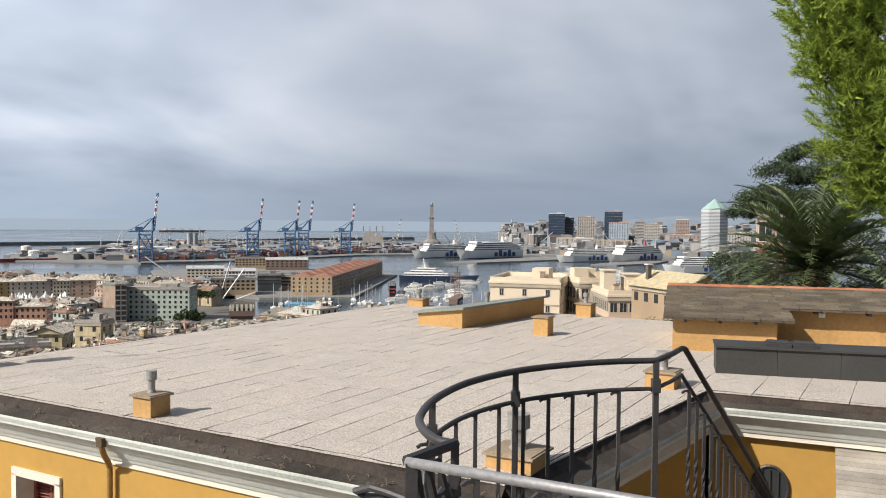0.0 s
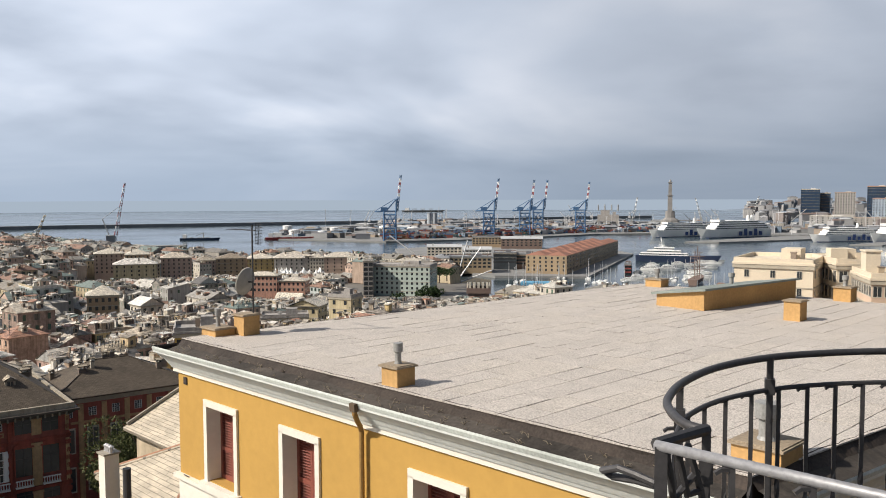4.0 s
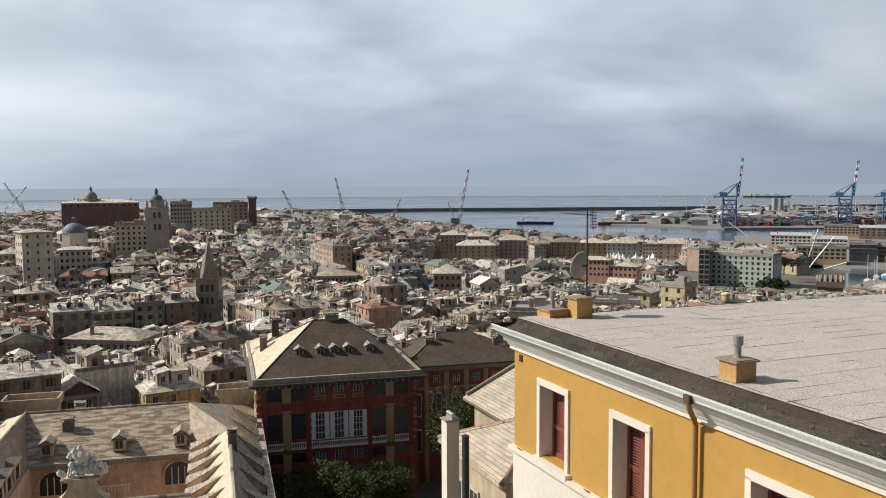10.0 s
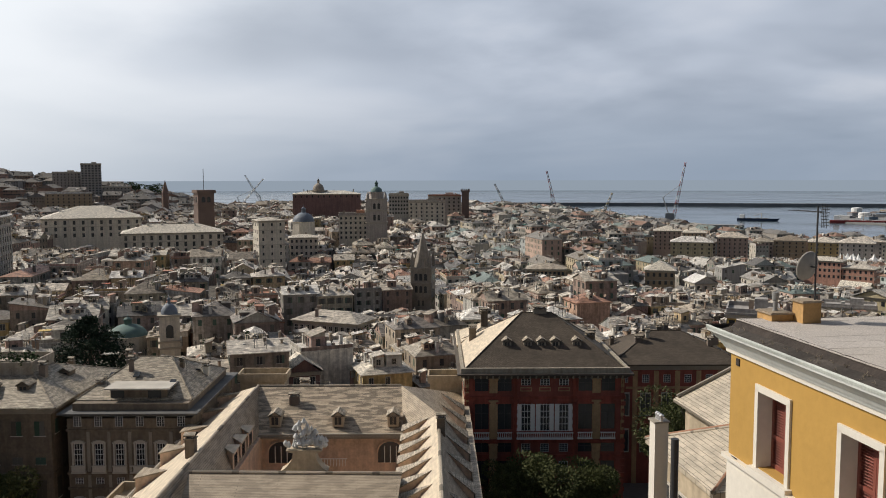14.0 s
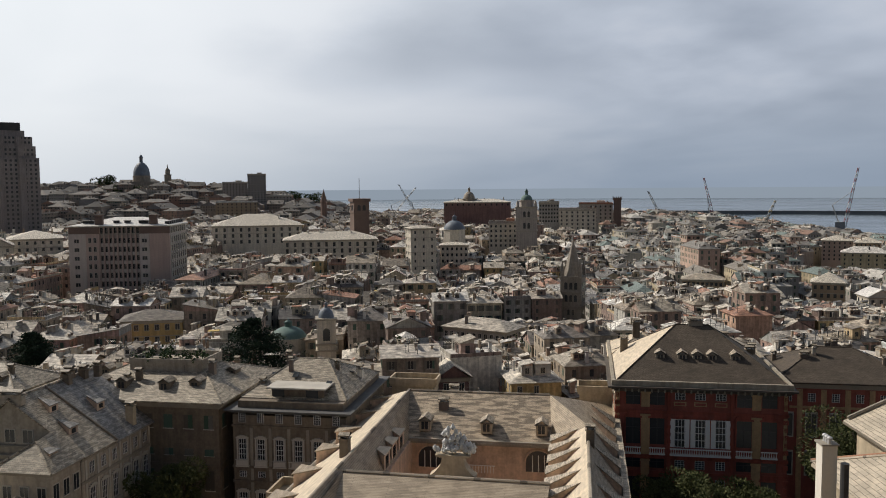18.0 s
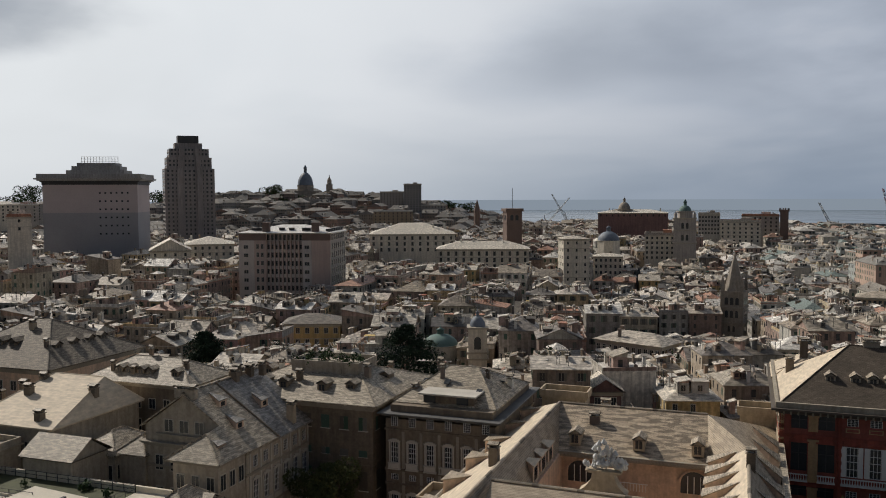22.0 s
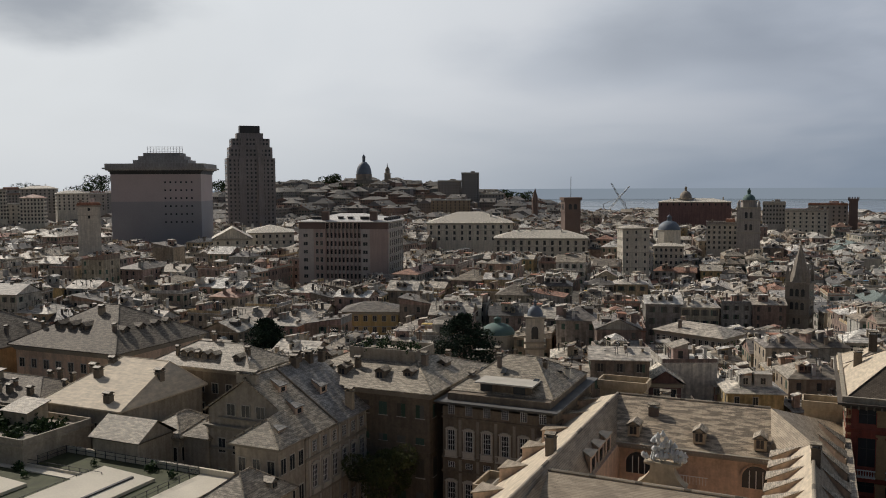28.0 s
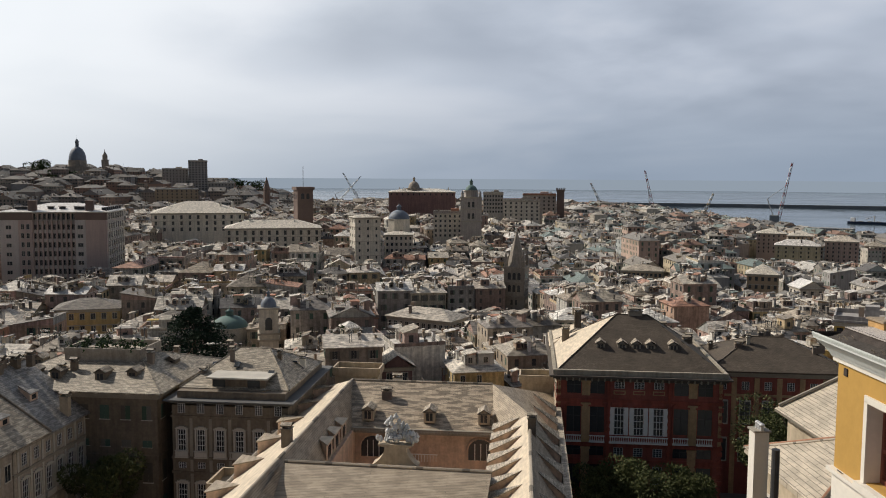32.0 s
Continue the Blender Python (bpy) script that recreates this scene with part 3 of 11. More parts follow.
class Far:
    """Houses joined into a few meshes."""

    def __init__(self, walls=None, roofs=None):
        self.mats = walls or M_wall, roofs or M_roof
        self.wall, self.roof, self.chim, self.win, self.green, self.cloth = Acc(), Acc(), Acc(), Acc(), Acc(), Acc()

    def chimney(self):
        return self.chim

    def piece(self, name):
        return self.roof if name != "cabin" else self.wall

    def window(self, m, w, h, kind):
        q = [m @ Vector(p) for p in ((-w / 2, -0.05, 0), (w / 2, -0.05, 0), (w / 2, -0.05, h), (-w / 2, -0.05, h))]
        self.win.face(q, 0 if kind != "shut" else 1, uv=[(0, 0)] * 4)
        if kind == "open":
            for s in (-1, 1):
                x0, x1 = s * w * 0.52, s * w * 1.0
                x0, x1 = min(x0, x1), max(x0, x1)
                self.win.face([m @ Vector(p) for p in ((x0, -0.07, 0), (x1, -0.07, 0), (x1, -0.07, h), (x0, -0.07, h))], 1, uv=[(0, 0)] * 4)

    def finish(self, suffix=""):
        for name, acc, mats, label in (("house_walls", self.wall, [self.mats[0]], "plastered walls of the old town houses"),
                                       ("house_roofs", self.roof, [self.mats[1], self.mats[0], M_terrace], "grey slate roofs and terraces of the old town"),
                                       ("house_chimneys", self.chim, [M_chim, M_roof, M_win], "chimneys and dormers on the town roofs"),
                                       ("house_windows", self.win, [M_win, M_shut], "windows and shutters of the old town"),
                                       ("roof_plants", self.green, [M_leaf], "green plants on roof terraces"),
                                       ("roof_awnings", self.cloth, [M_awning], "cloth awnings on roof terraces")):
            if acc.f:
                tagged(part(name, acc, mats), label, "town", kind="stuff")


class Near:
    """One house as a thing with its parts."""

    def __init__(self, m, label):
        self.root = thing("house", label, "house", m, group="houses of the old town")
        self.inv = m.inverted()
        self.wall, self.roof, self.green, self.cloth, self.chims = Acc(), Acc(), Acc(), Acc(), []
        self.pieces, self.rest = [], Acc()

    def chimney(self):
        if len(self.chims) >= 5:
            return self.rest
        self.chims.append(Acc())
        return self.chims[-1]

    def piece(self, name):
        self.pieces.append((name, Acc()))
        return self.pieces[-1][1]

    def window(self, m, w, h, kind):
        part("window", WINDOW[kind], None, self.root, m=self.inv @ m @ Matrix.Diagonal((w, 1, h, 1)))

    def finish(self):
        for name, acc, mats in (("wall", self.wall, [M_wall]), ("roof", self.roof, [M_roof, M_wall, M_terrace]), ("planting", self.green, [M_leaf]), ("awning", self.cloth, [M_awning])):
            if acc.f:
                part(name, acc, mats, self.root, m=self.inv)
        cabin = None
        for name, acc in self.pieces:
            if name == "cabin":
                cabin = part(name, acc, [M_wall], self.root, m=self.inv)
            elif name == "cabin_roof" and cabin is not None:
                part(name, acc, [M_roof, M_wall, M_terrace], cabin)
            else:
                part(name, acc, [M_roof, M_wall, M_terrace], self.root, m=self.inv)
        if self.rest.f:
            tagged(part("roof_clutter", self.rest, [M_chim, M_roof, M_win], self.root, m=self.inv), kind="stuff")
        for c in self.chims:
            part("chimney" if len(c.f) < 12 else "roof_fitting", c, [M_chim, M_roof, M_win], self.root, m=self.inv)


def clump(acc, p, r, n):
    """Leaves as small tilted blades in an uneven ball."""
    for _ in range(n):
        d = Vector((R.gauss(0, 1), R.gauss(0, 1), R.gauss(0, 0.8)))
        d.normalize()
        c = p + d * r * R.uniform(0.35, 1.0)
        s = r * R.uniform(0.16, 0.34)
        u = Vector((R.gauss(0, 1), R.gauss(0, 1), R.gauss(0, 1))).normalized()
        w = d.cross(u).normalized()
        acc.face([c - u * s, c + w * s * 0.7, c + u * s, c - w * s * 0.7], uv=[(0, 0)] * 4)


def on_roof(sink, m, n, sx, sy, extra=0, plain=False):
    """Small things that crowd the roofs: skylights, tanks, boxes, rails, pipes, dishes, pergolas, laundry frames."""
    for _ in range(n + extra):
        q = m @ Matrix.Translation((R.uniform(-0.44, 0.44) * sx, R.uniform(-0.44, 0.44) * sy, 0)) @ Matrix.Rotation(R.choice((0, 0, 0.5)), 4, "Z")
        k = R.random() * (0.6 if plain else 1.0)
        c = sink.chimney()
        if k < 0.22:
            c.box(q, R.uniform(0.5, 1.6), R.uniform(0.5, 1.2), R.uniform(0.4, 1.3))
        elif k < 0.44:
            hh = R.uniform(1.0, 2.6)
            c.box(q, 0.5, 0.45, hh)
            c.box(q @ Matrix.Translation((0, 0, hh)), 0.75, 0.7, 0.12, 1)
        elif k < 0.60:
            hh = R.uniform(1.8, 4.2)
            c.box(q, 0.09, 0.09, hh, 2)
            for zz in (0.0, 0.35, 0.6):
                c.box(q @ Matrix.Translation((0, 0, hh - zz)), 1.3 - zz, 0.07, 0.07, 2)
        elif k < 0.70:
            # a dish on a short pole
            c.box(q, 0.08, 0.08, 1.0, 2)
            c.lathe(q @ Matrix.Translation((0, -0.1, 1.1)) @ Matrix.Rotation(radians(65), 4, "X"), [(0.1, 0), (0.35, 0.06), (0.5, 0.16)], 8, 0)
        elif k < 0.80:
            w = R.uniform(2.0, 5.0)
            c.box(q @ Matrix.Translation((0, 0, 0.95)), w, 0.07, 0.07, 2)
            c.box(q @ Matrix.Translation((0, 0, 0.5)), w, 0.06, 0.06, 2)
            for px in (-w / 2, 0, w / 2):
                c.box(q @ Matrix.Translation((px, 0, 0)), 0.07, 0.07, 0.95, 2)
        elif k < 0.92:
            # a pergola with its climbing plant
            w, dd = R.uniform(1.8, 3.4), R.uniform(1.6, 2.6)
            for px in (-w / 2, w / 2):
                for py in (-dd / 2, dd / 2):
                    c.box(q @ Matrix.Translation((px, py, 0)), 0.1, 0.1, 2.2, 2)
            for i in range(5):
                c.box(q @ Matrix.Translation((0, -dd / 2 + i * dd / 4, 2.2)), w + 0.3, 0.08, 0.1, 1)
            if R.random() < 0.5:
                clump(sink.green, q @ Vector((R.uniform(-0.5, 0.5), 0, 2.2)), R.uniform(0.6, 1.2), 16)
        else:
            w = R.uniform(1.4, 2.8)
            sink.piece("cabin").box(q, w, w * R.uniform(0.6, 1.0), 2.2)
            sink.piece("cabin_roof").roof(q @ Matrix.Translation((0, 0, 2.2)), w, w * 0.9, 0.5, "shed", 0.2, 0, 1)


def house(sink, x, y, turn, sx, sy, z0, h, detail=1, clutter=0):
    """An old town house: walls, eaves, one of several roofs, chimneys, dormers, terrace and rows of windows."""
    base = spot(x, y, z0, turn)
    sink.wall.box(base, sx, sy, h, top=True)
    top = spot(x, y, z0 + h, turn)
    big = max(sx, sy) > 17
    kind = R.choices(("hip", "gable", "pyramid", "flat", "shed"), (0.52, 0.26, 0.0, 0.2, 0.02) if big else (0.34, 0.3, 0.06, 0.18, 0.12))[0]
    small = min(sx, sy)
    if kind == "flat":
        sink.roof.box(top, sx + 0.4, sy + 0.4, 0.25, 2, bottom=True)
        up = top @ Matrix.Translation((0, 0, 0.25))
        rim = sink.piece("parapet")
        for px, py, lx, ly in ((0, -sy / 2, sx + .3, 0.25), (0, sy / 2, sx + .3, 0.25), (-sx / 2, 0, 0.25, sy - .2), (sx / 2, 0, 0.25, sy - .2)):
            rim.box(up @ Matrix.Translation((px, py, 0)), lx, ly, 0.8, 1)
        for _ in range(2 if big else 1):
            pw, pd, ph = R.uniform(2.2, 4.6), R.uniform(2.2, 4.2), R.uniform(2.1, 2.9)
            pm = up @ Matrix.Translation((R.uniform(-0.25, 0.25) * sx, R.uniform(-0.2, 0.2) * sy, 0))
            sink.piece("cabin").box(pm, pw, pd, ph)
            sink.piece("cabin_roof").roof(pm @ Matrix.Translation((0, 0, ph)), pw, pd, R.uniform(0.3, 1.3), R.choice(("hip", "gable", "shed")), 0.3, 0, 1)
            for k in (0, 1, 3):
                sink.window(pm @ Matrix.Rotation(k * math.pi / 2, 4, "Z") @ Matrix.Translation((0, -(pd if k == 0 else pw) / 2, 0.3)), 1.0, 1.8, "plain")
        if R.random() < 0.6:
            for _ in range(R.randint(2, 7)):
                q = up @ Vector((R.uniform(-0.42, 0.42) * sx, R.choice((-0.42, 0.42)) * sy, 0.7))
                clump(sink.green, q, R.uniform(0.4, 1.1), 14)
        if R.random() < 0.3:
            am = up @ Matrix.Translation((R.uniform(-0.3, 0.3) * sx, -sy * 0.25, 2.2))
            sink.cloth.box(am, R.uniform(2, 4), R.uniform(1.6, 3), 0.08, bottom=True)
            for s in (-1, 1):
                sink.cloth.box(am @ Matrix.Translation((s * 0.9, -0.8, -2.2)), 0.08, 0.08, 2.2)
        on_roof(sink, up, R.randint(2, 5) + (3 if big else 0), sx, sy, clutter, not detail)
    else:
        rh = small * R.uniform(0.17, 0.31)
        if kind == "shed":
            rh = small * R.uniform(0.1, 0.22)
            top = top @ Matrix.Rotation(R.choice((0, 2)) * math.pi / 2, 4, "Z")
        sink.roof.roof(top, sx, sy, rh, kind, R.uniform(0.25, 0.6), 0, 1)
        long_x = sx >= sy
        nd = R.choices((0, 1, 2, 4, 6), (0.22, 0.2, 0.25, 0.2, 0.13))[0] if kind != "shed" else 0
        if kind in ("hip", "gable") and small > 7:
            for i in range(nd):
                s = R.choice((-1, 1))
                along = R.uniform(-0.3, 0.3) * max(sx, sy)
                off = s * small * 0.27
                p = (along, off) if long_x else (off, along)
                zz = rh * (1 - abs(off) / (small / 2)) * 0.85
                yaw = (0 if s < 0 else math.pi) if long_x else (-math.pi / 2 if s < 0 else math.pi / 2)
                dm = top @ Matrix.Translation((p[0], p[1], zz)) @ Matrix.Rotation(yaw, 4, "Z")
                c = sink.chimney()
                c.box(dm, 1.3, 2.2, 1.3, 0, top=False)
                c.roof(dm @ Matrix.Translation((0, 0, 1.3)), 1.3, 2.2, 0.5, "gable", 0.15, 1, 0)
                c.face([dm @ Vector(p) for p in ((-0.4, -1.13, 0.35), (0.4, -1.13, 0.35), (0.4, -1.13, 1.2), (-0.4, -1.13, 1.2))], 2)
        for _ in range(R.choices((0, 1, 2), (0.62, 0.3, 0.08))[0]):
            # a cabin with its little terrace on the roof
            cw, cd, ch = R.uniform(1.8, 3.8), R.uniform(1.8, 3.6), R.uniform(1.9, 2.7)
            cm = top @ Matrix.Translation((R.uniform(-0.28, 0.28) * sx, R.uniform(-0.2, 0.2) * sy, rh * 0.4))
            sink.piece("cabin").box(cm, cw, cd, ch)
            if R.random() < 0.5:
                sink.piece("cabin_roof").roof(cm @ Matrix.Translation((0, 0, ch)), cw, cd, 0.6, R.choice(("hip", "shed", "gable")), 0.25, 0, 1)
            else:
                rail = sink.chimney()
                sink.piece("cabin_roof").box(cm @ Matrix.Translation((0, 0, ch)), cw + .3, cd + .3, 0.15, 2, bottom=True)
                for s in (-1, 1):
                    rail.box(cm @ Matrix.Translation((0, s * cd / 2, ch + 0.9)), cw, 0.06, 0.06)
                    rail.box(cm @ Matrix.Translation((s * cw / 2, 0, ch + 0.9)), 0.06, cd, 0.06)
                    for u in (-.5, 0, .5):
                        rail.box(cm @ Matrix.Translation((u * cw, s * cd / 2, ch)), 0.06, 0.06, 0.9)
            for k in range(4):
                sink.window(cm @ Matrix.Rotation(k * math.pi / 2, 4, "Z") @ Matrix.Translation((0, -(cd if k % 2 == 0 else cw) / 2, 0.6)), 0.9, 1.2, "plain")
        on_roof(sink, top @ Matrix.Translation((0, 0, rh * 0.35)), R.randint(1, 3) + (2 if big else 0), sx, sy, clutter, not detail)
    for _ in range(R.choices((0, 1, 2, 3), (0.06, 0.24, 0.4, 0.3))[0] + (2 if big else 0)):
        cm = spot(x, y, z0 + h, turn) @ Matrix.Translation((R.uniform(-0.42, 0.42) * sx, R.uniform(-0.42, 0.42) * sy, 0))
        c = sink.chimney()
        ch = small * 0.13 + R.uniform(0.8, 2.0)
        c.box(cm, R.uniform(0.6, 1.3), R.uniform(0.5, 0.8), ch)
        c.box(cm @ Matrix.Translation((0, 0, ch)), 1.2, 0.9, 0.12, 1)
    # windows: the storeys that rise above the lanes
    storey = R.uniform(3.1, 3.7)
    wk = R.choices(("open", "shut", "plain"), (0.5, 0.2, 0.3))[0]
    ww, wh = R.uniform(0.85, 1.1), R.uniform(1.45, 1.9)
    rows = 4 if detail > 1 else (3 if detail else 2)
    for side in range(4):
        lx, dy = (sx, sy / 2) if side % 2 == 0 else (sy, sx / 2)
        if R.random() < 0.1:
            continue
        cols = max(1, int(lx / R.uniform(2.5, 3.4)))
        sm = base @ Matrix.Rotation(side * math.pi / 2, 4, "Z")
        for r in range(rows):
            zz = h - 0.7 - wh - r * storey
            if zz < 1:
                break
            for cidx in range(cols):
                if R.random() < 0.08:
                    continue
                px = (cidx + 0.5) / cols * lx - lx / 2
                sink.window(sm @ Matrix.Translation((px, -dy, zz)), ww, wh, wk if R.random() < 0.8 else "shut")


NEAR_LABELS = ["old plastered town house with a slate roof", "ochre plastered old town house among narrow lanes", "grey-brown old town house with shuttered windows", "tall old town house with chimneys on its roof"]
# height of the eaves over the sea, by distance: towards the port, and towards the old hill
EAVES_PORT = [(150, 38), (300, 35), (450, 30), (600, 24), (800, 19), (1000, 17)]
EAVES_HILL = [(150, 38), (250, 39), (400, 43), (600, 43), (800, 41), (1000, 38), (1300, 32)]
# open sight lines over low houses: bearing, half width, distance, elevation angle
LOW = [(27.0, 2.2, 555, -6.9), (26.7, 1.0, 495, -7.1), (26.1, 2.2, 325, -8.7), (22.6, 1.1, 325, -8.2), (38.1, 1.2, 395, -7.6), (35.5, 0.9, 375, -7.4), (45.6, 1.5, 415, -7.0), (60.1, 2.8, 238, -11.0), (35.6, 3.2, 735, -5.4), (54.6, 2.4, 335, -9.6), (55.07, 0.6, 335, -9.3), (70.92, 1.0, 225, -12.3), (73.45, 1.3, 240, -11.6), (18.0, 4.6, 700, -7.2), (75.74, 2.4, 196, -13.4),
       (89.15, 2.0, 205, -11.5), (83.13, 5.0, 360, -6.6), (81.9, 2.1, 250, -10.4), (64.02, 1.4, 410, -5.1), (69.85, 3.2, 460, -4.7), (74.80, 3.4, 500, -4.5), (62.06, 0.9, 510, -4.0), (57.14, 1.0, 550, -4.3), (31.0, 8.5, 790, -5.3), (27.13, 2.4, 630, -5.6), (95.54, 4.0, 560, -3.2), (91.24, 2.0, 460, -4.0), (62.38, 1.6, 170, -15.0), (57.8, 3.6, 400, -7.3), (58.5, 4.2, 460, -6.3), (51.5, 2.2, 400, -7.6), (51.0, 3.0, 460, -6.5)]


def town():
    """The old town: rows of touching houses in a net of lanes that bends and shifts; the nearest are things of their own."""
    # hill houses get darker plaster and slate, backlit shade put into the colours
    far, hill = Far(), Far(mat("hill_plaster_backlit", [(0.30, 0.25, 0.21), (0.24, 0.20, 0.18), (0.36, 0.31, 0.26), (0.33, 0.22, 0.17), (0.27, 0.26, 0.25)], rough=0.9, island=True), mat("hill_slate_backlit", [(0.16, 0.15, 0.135), (0.21, 0.195, 0.175), (0.12, 0.115, 0.105), (0.28, 0.26, 0.23)], rough=0.85, island=True))
    port = Far(mat("port_plaster", [(0.50, 0.46, 0.39), (0.38, 0.29, 0.23), (0.36, 0.35, 0.33), (0.55, 0.51, 0.44), (0.46, 0.39, 0.27), (0.30, 0.28, 0.25), (0.40, 0.43, 0.42), (0.50, 0.37, 0.30), (0.58, 0.55, 0.50)], rough=0.9, vary=0.2, scale=0.5, island=True, streak=0.2), mat("port_slate", [(0.20, 0.19, 0.17), (0.14, 0.135, 0.125), (0.28, 0.265, 0.24), (0.44, 0.42, 0.38), (0.115, 0.11, 0.105), (0.22, 0.20, 0.17), (0.24, 0.15, 0.11), (0.16, 0.20, 0.185), (0.34, 0.315, 0.27), (0.18, 0.17, 0.155)], rough=0.7, vary=0.3, scale=0.8, island=True, patch=0.3))
    jobs = []
    ax, ay = Vector((math.cos(radians(-28)), math.sin(radians(-28)), 0)), Vector((math.cos(radians(62)), math.sin(radians(62)), 0))
    for j in range(-45, 125):
        i = -165
        while i < 170:
            run = R.choices((1, 2, 3), (0.5, 0.34, 0.16))[0]
            p = ax * ((i + (run - 1) / 2) * 10.6 + (i // 7) * 3.5) + ay * (j * 11.6 + (j // 2) * 2.2)
            i += run
            q = p + Vector((16 * noise.noise(p * 0.006), 16 * noise.noise(p * 0.006 + Vector((9, 4, 2))), 0))
            d = q.length
            if d < 150 or d > 1500:
                continue
            a = az_of(q.x, q.y)
            if a < -22 or a > 118 or (d > 900 and a < 30) or (a < 13 and d > 420):
                continue
            if d > 1000 and (i + j) % 2 and a > 70:
                continue
            if run > 1 and d < 330:
                for k in range(run):
                    qq = q + ax * ((k - (run - 1) / 2) * 10.6)
                    jobs.append((qq.length, az_of(qq.x, qq.y), qq, 1))
                continue
            jobs.append((d, a, q, run))
    jobs.sort(key=lambda q: q[0])
    for d, a, p, run in jobs:
        z = land(p.x, p.y)
        if z < 0 or d > lerp_table(a, COAST) - 25:
            continue
        if any((p.x - zx) ** 2 + (p.y - zy) ** 2 < (zr + 2 * run - 2) ** 2 for zx, zy, zr in ZONES):
            continue
        q = PF.inverted() @ p
        if any(x0 - 5 < q.x < x1 + 5 and y0 - 5 < q.y < y1 + 5 for x0, x1, y0, y1 in FREE):
            continue
        if R.random() < (0.06 if d < 330 else 0.035):
            continue
        turn = -28 + 14 * noise.noise(p * 0.004 + Vector((5, 5, 5))) + R.uniform(-2, 2) + (R.uniform(-12, 12) if R.random() < 0.12 else 0)
        s = 1.0 if d < 900 else (1.7 if a > 70 else 1.3)
        sx, sy = (10.6 * run + R.uniform(-1.0, 0.6)) * s, R.uniform(10.4, 12.4) * s
        k = min(max((a - 38) / 9, 0), 1)
        eaves = lerp_table(d, EAVES_PORT) * (1 - k) + lerp_table(d, EAVES_HILL) * k
        eaves += R.gauss(0, 2.9) + 3.0 * noise.noise(p * 0.012) - (R.uniform(3, 8) if R.random() < 0.18 else 0)
        eaves = max(eaves, z + 9 + R.uniform(0, 5))
        half = math.degrees(max(sx, sy) * 0.5 / d)
        for la, lw, ld, le in LOW:
            if d < ld and abs(a - la) < lw + half:
                eaves = min(eaves, 80 + (d - 6) * math.tan(radians(le)) - 2.5)
            elif lw >= 2.2 and 390 <= ld <= 470 and ld <= d < ld + 170 and abs(a - la) < lw + half:
                eaves = min(eaves, 80 + ld * math.tan(radians(le)) + (d - ld) * 0.075 + 1.5 + R.uniform(-1, 1))
        if d > 1000 and a > 68:
            eaves = z + R.uniform(12, 23)
        if eaves - z < 3.6:
            continue
        h = max(eaves - z, 3.6) if d < 1000 else max(R.uniform(9, 15), eaves - z)
        if len(bpy.data.objects) < 7500 and d < 420:
            sink = Near(spot(p.x, p.y, z, turn), R.choice(NEAR_LABELS))
            house(sink, p.x, p.y, turn, sx, sy, z, h, detail=2, clutter=7)
            sink.finish()
        else:
            house(hill if d > 900 and a > 68 else (port if a < 54 and d > 330 + max(a - 40, 0) * 6 else far), p.x, p.y, turn, sx, sy, z, h, detail=2 if d < 300 else (1 if d < 520 else 0), clutter=8 if d < 330 else (4 if d < 600 else 1))
    far.finish()
    port.finish()
    hill.finish()

# ---- single buildings of the town ----
M_block = mat("grey_stone_block", (0.40, 0.365, 0.33), vary=0.2, scale=0.3, mid=0.10, streak=0.16)
M_brick = mat("brown_brick", (0.19, 0.135, 0.112), vary=0.25, scale=0.4)
M_darkred = mat("dark_red_plaster", (0.205, 0.125, 0.115), vary=0.25, scale=0.3, mid=0.10, streak=0.16)
M_stone = mat("grey_tower_stone", (0.30, 0.265, 0.22), vary=0.3, scale=0.6, mid=0.10, streak=0.16)
M_copper = mat("green_copper", (0.12, 0.195, 0.18), rough=0.7, vary=0.25, scale=0.8)
M_lead = mat("blue_grey_dome", (0.16, 0.19, 0.23), rough=0.6, vary=0.25, scale=0.8)
M_glassb = glass_like("blue_glass", (0.03, 0.055, 0.10), 0.15)
M_palew = mat("pale_wall", (0.62, 0.57, 0.48), vary=0.15, scale=0.4, mid=0.10, streak=0.16)
M_yelw = mat("yellow_house", (0.50, 0.37, 0.17), vary=0.2, scale=0.4, mid=0.10, streak=0.16)
M_pinkw = mat("pink_house", (0.50, 0.28, 0.21), vary=0.2, scale=0.4, mid=0.10, streak=0.16)
M_conc = mat("concrete", (0.36, 0.34, 0.32), vary=0.2, scale=0.3, mid=0.10, streak=0.16)


def at(az, d, z=0.0):
    p = polar(az, d, z)
    return spot(p.x, p.y, p.z, az)


def joined_windows(parent, faces, mats=None):
    a = Acc()
    for m, sx, dy, cols, rows, w, h in faces:
        for zz in rows:
            for c in cols:
                q = m @ Matrix.Translation((c, -dy, zz))
                a.box(q @ Matrix.Translation((0, 0.0, 0)), w, 0.16, h, 0, bottom=True)
    ob = part("window_grid", a, mats or [M_win], parent)
    tagged(ob, kind="stuff")
    return ob


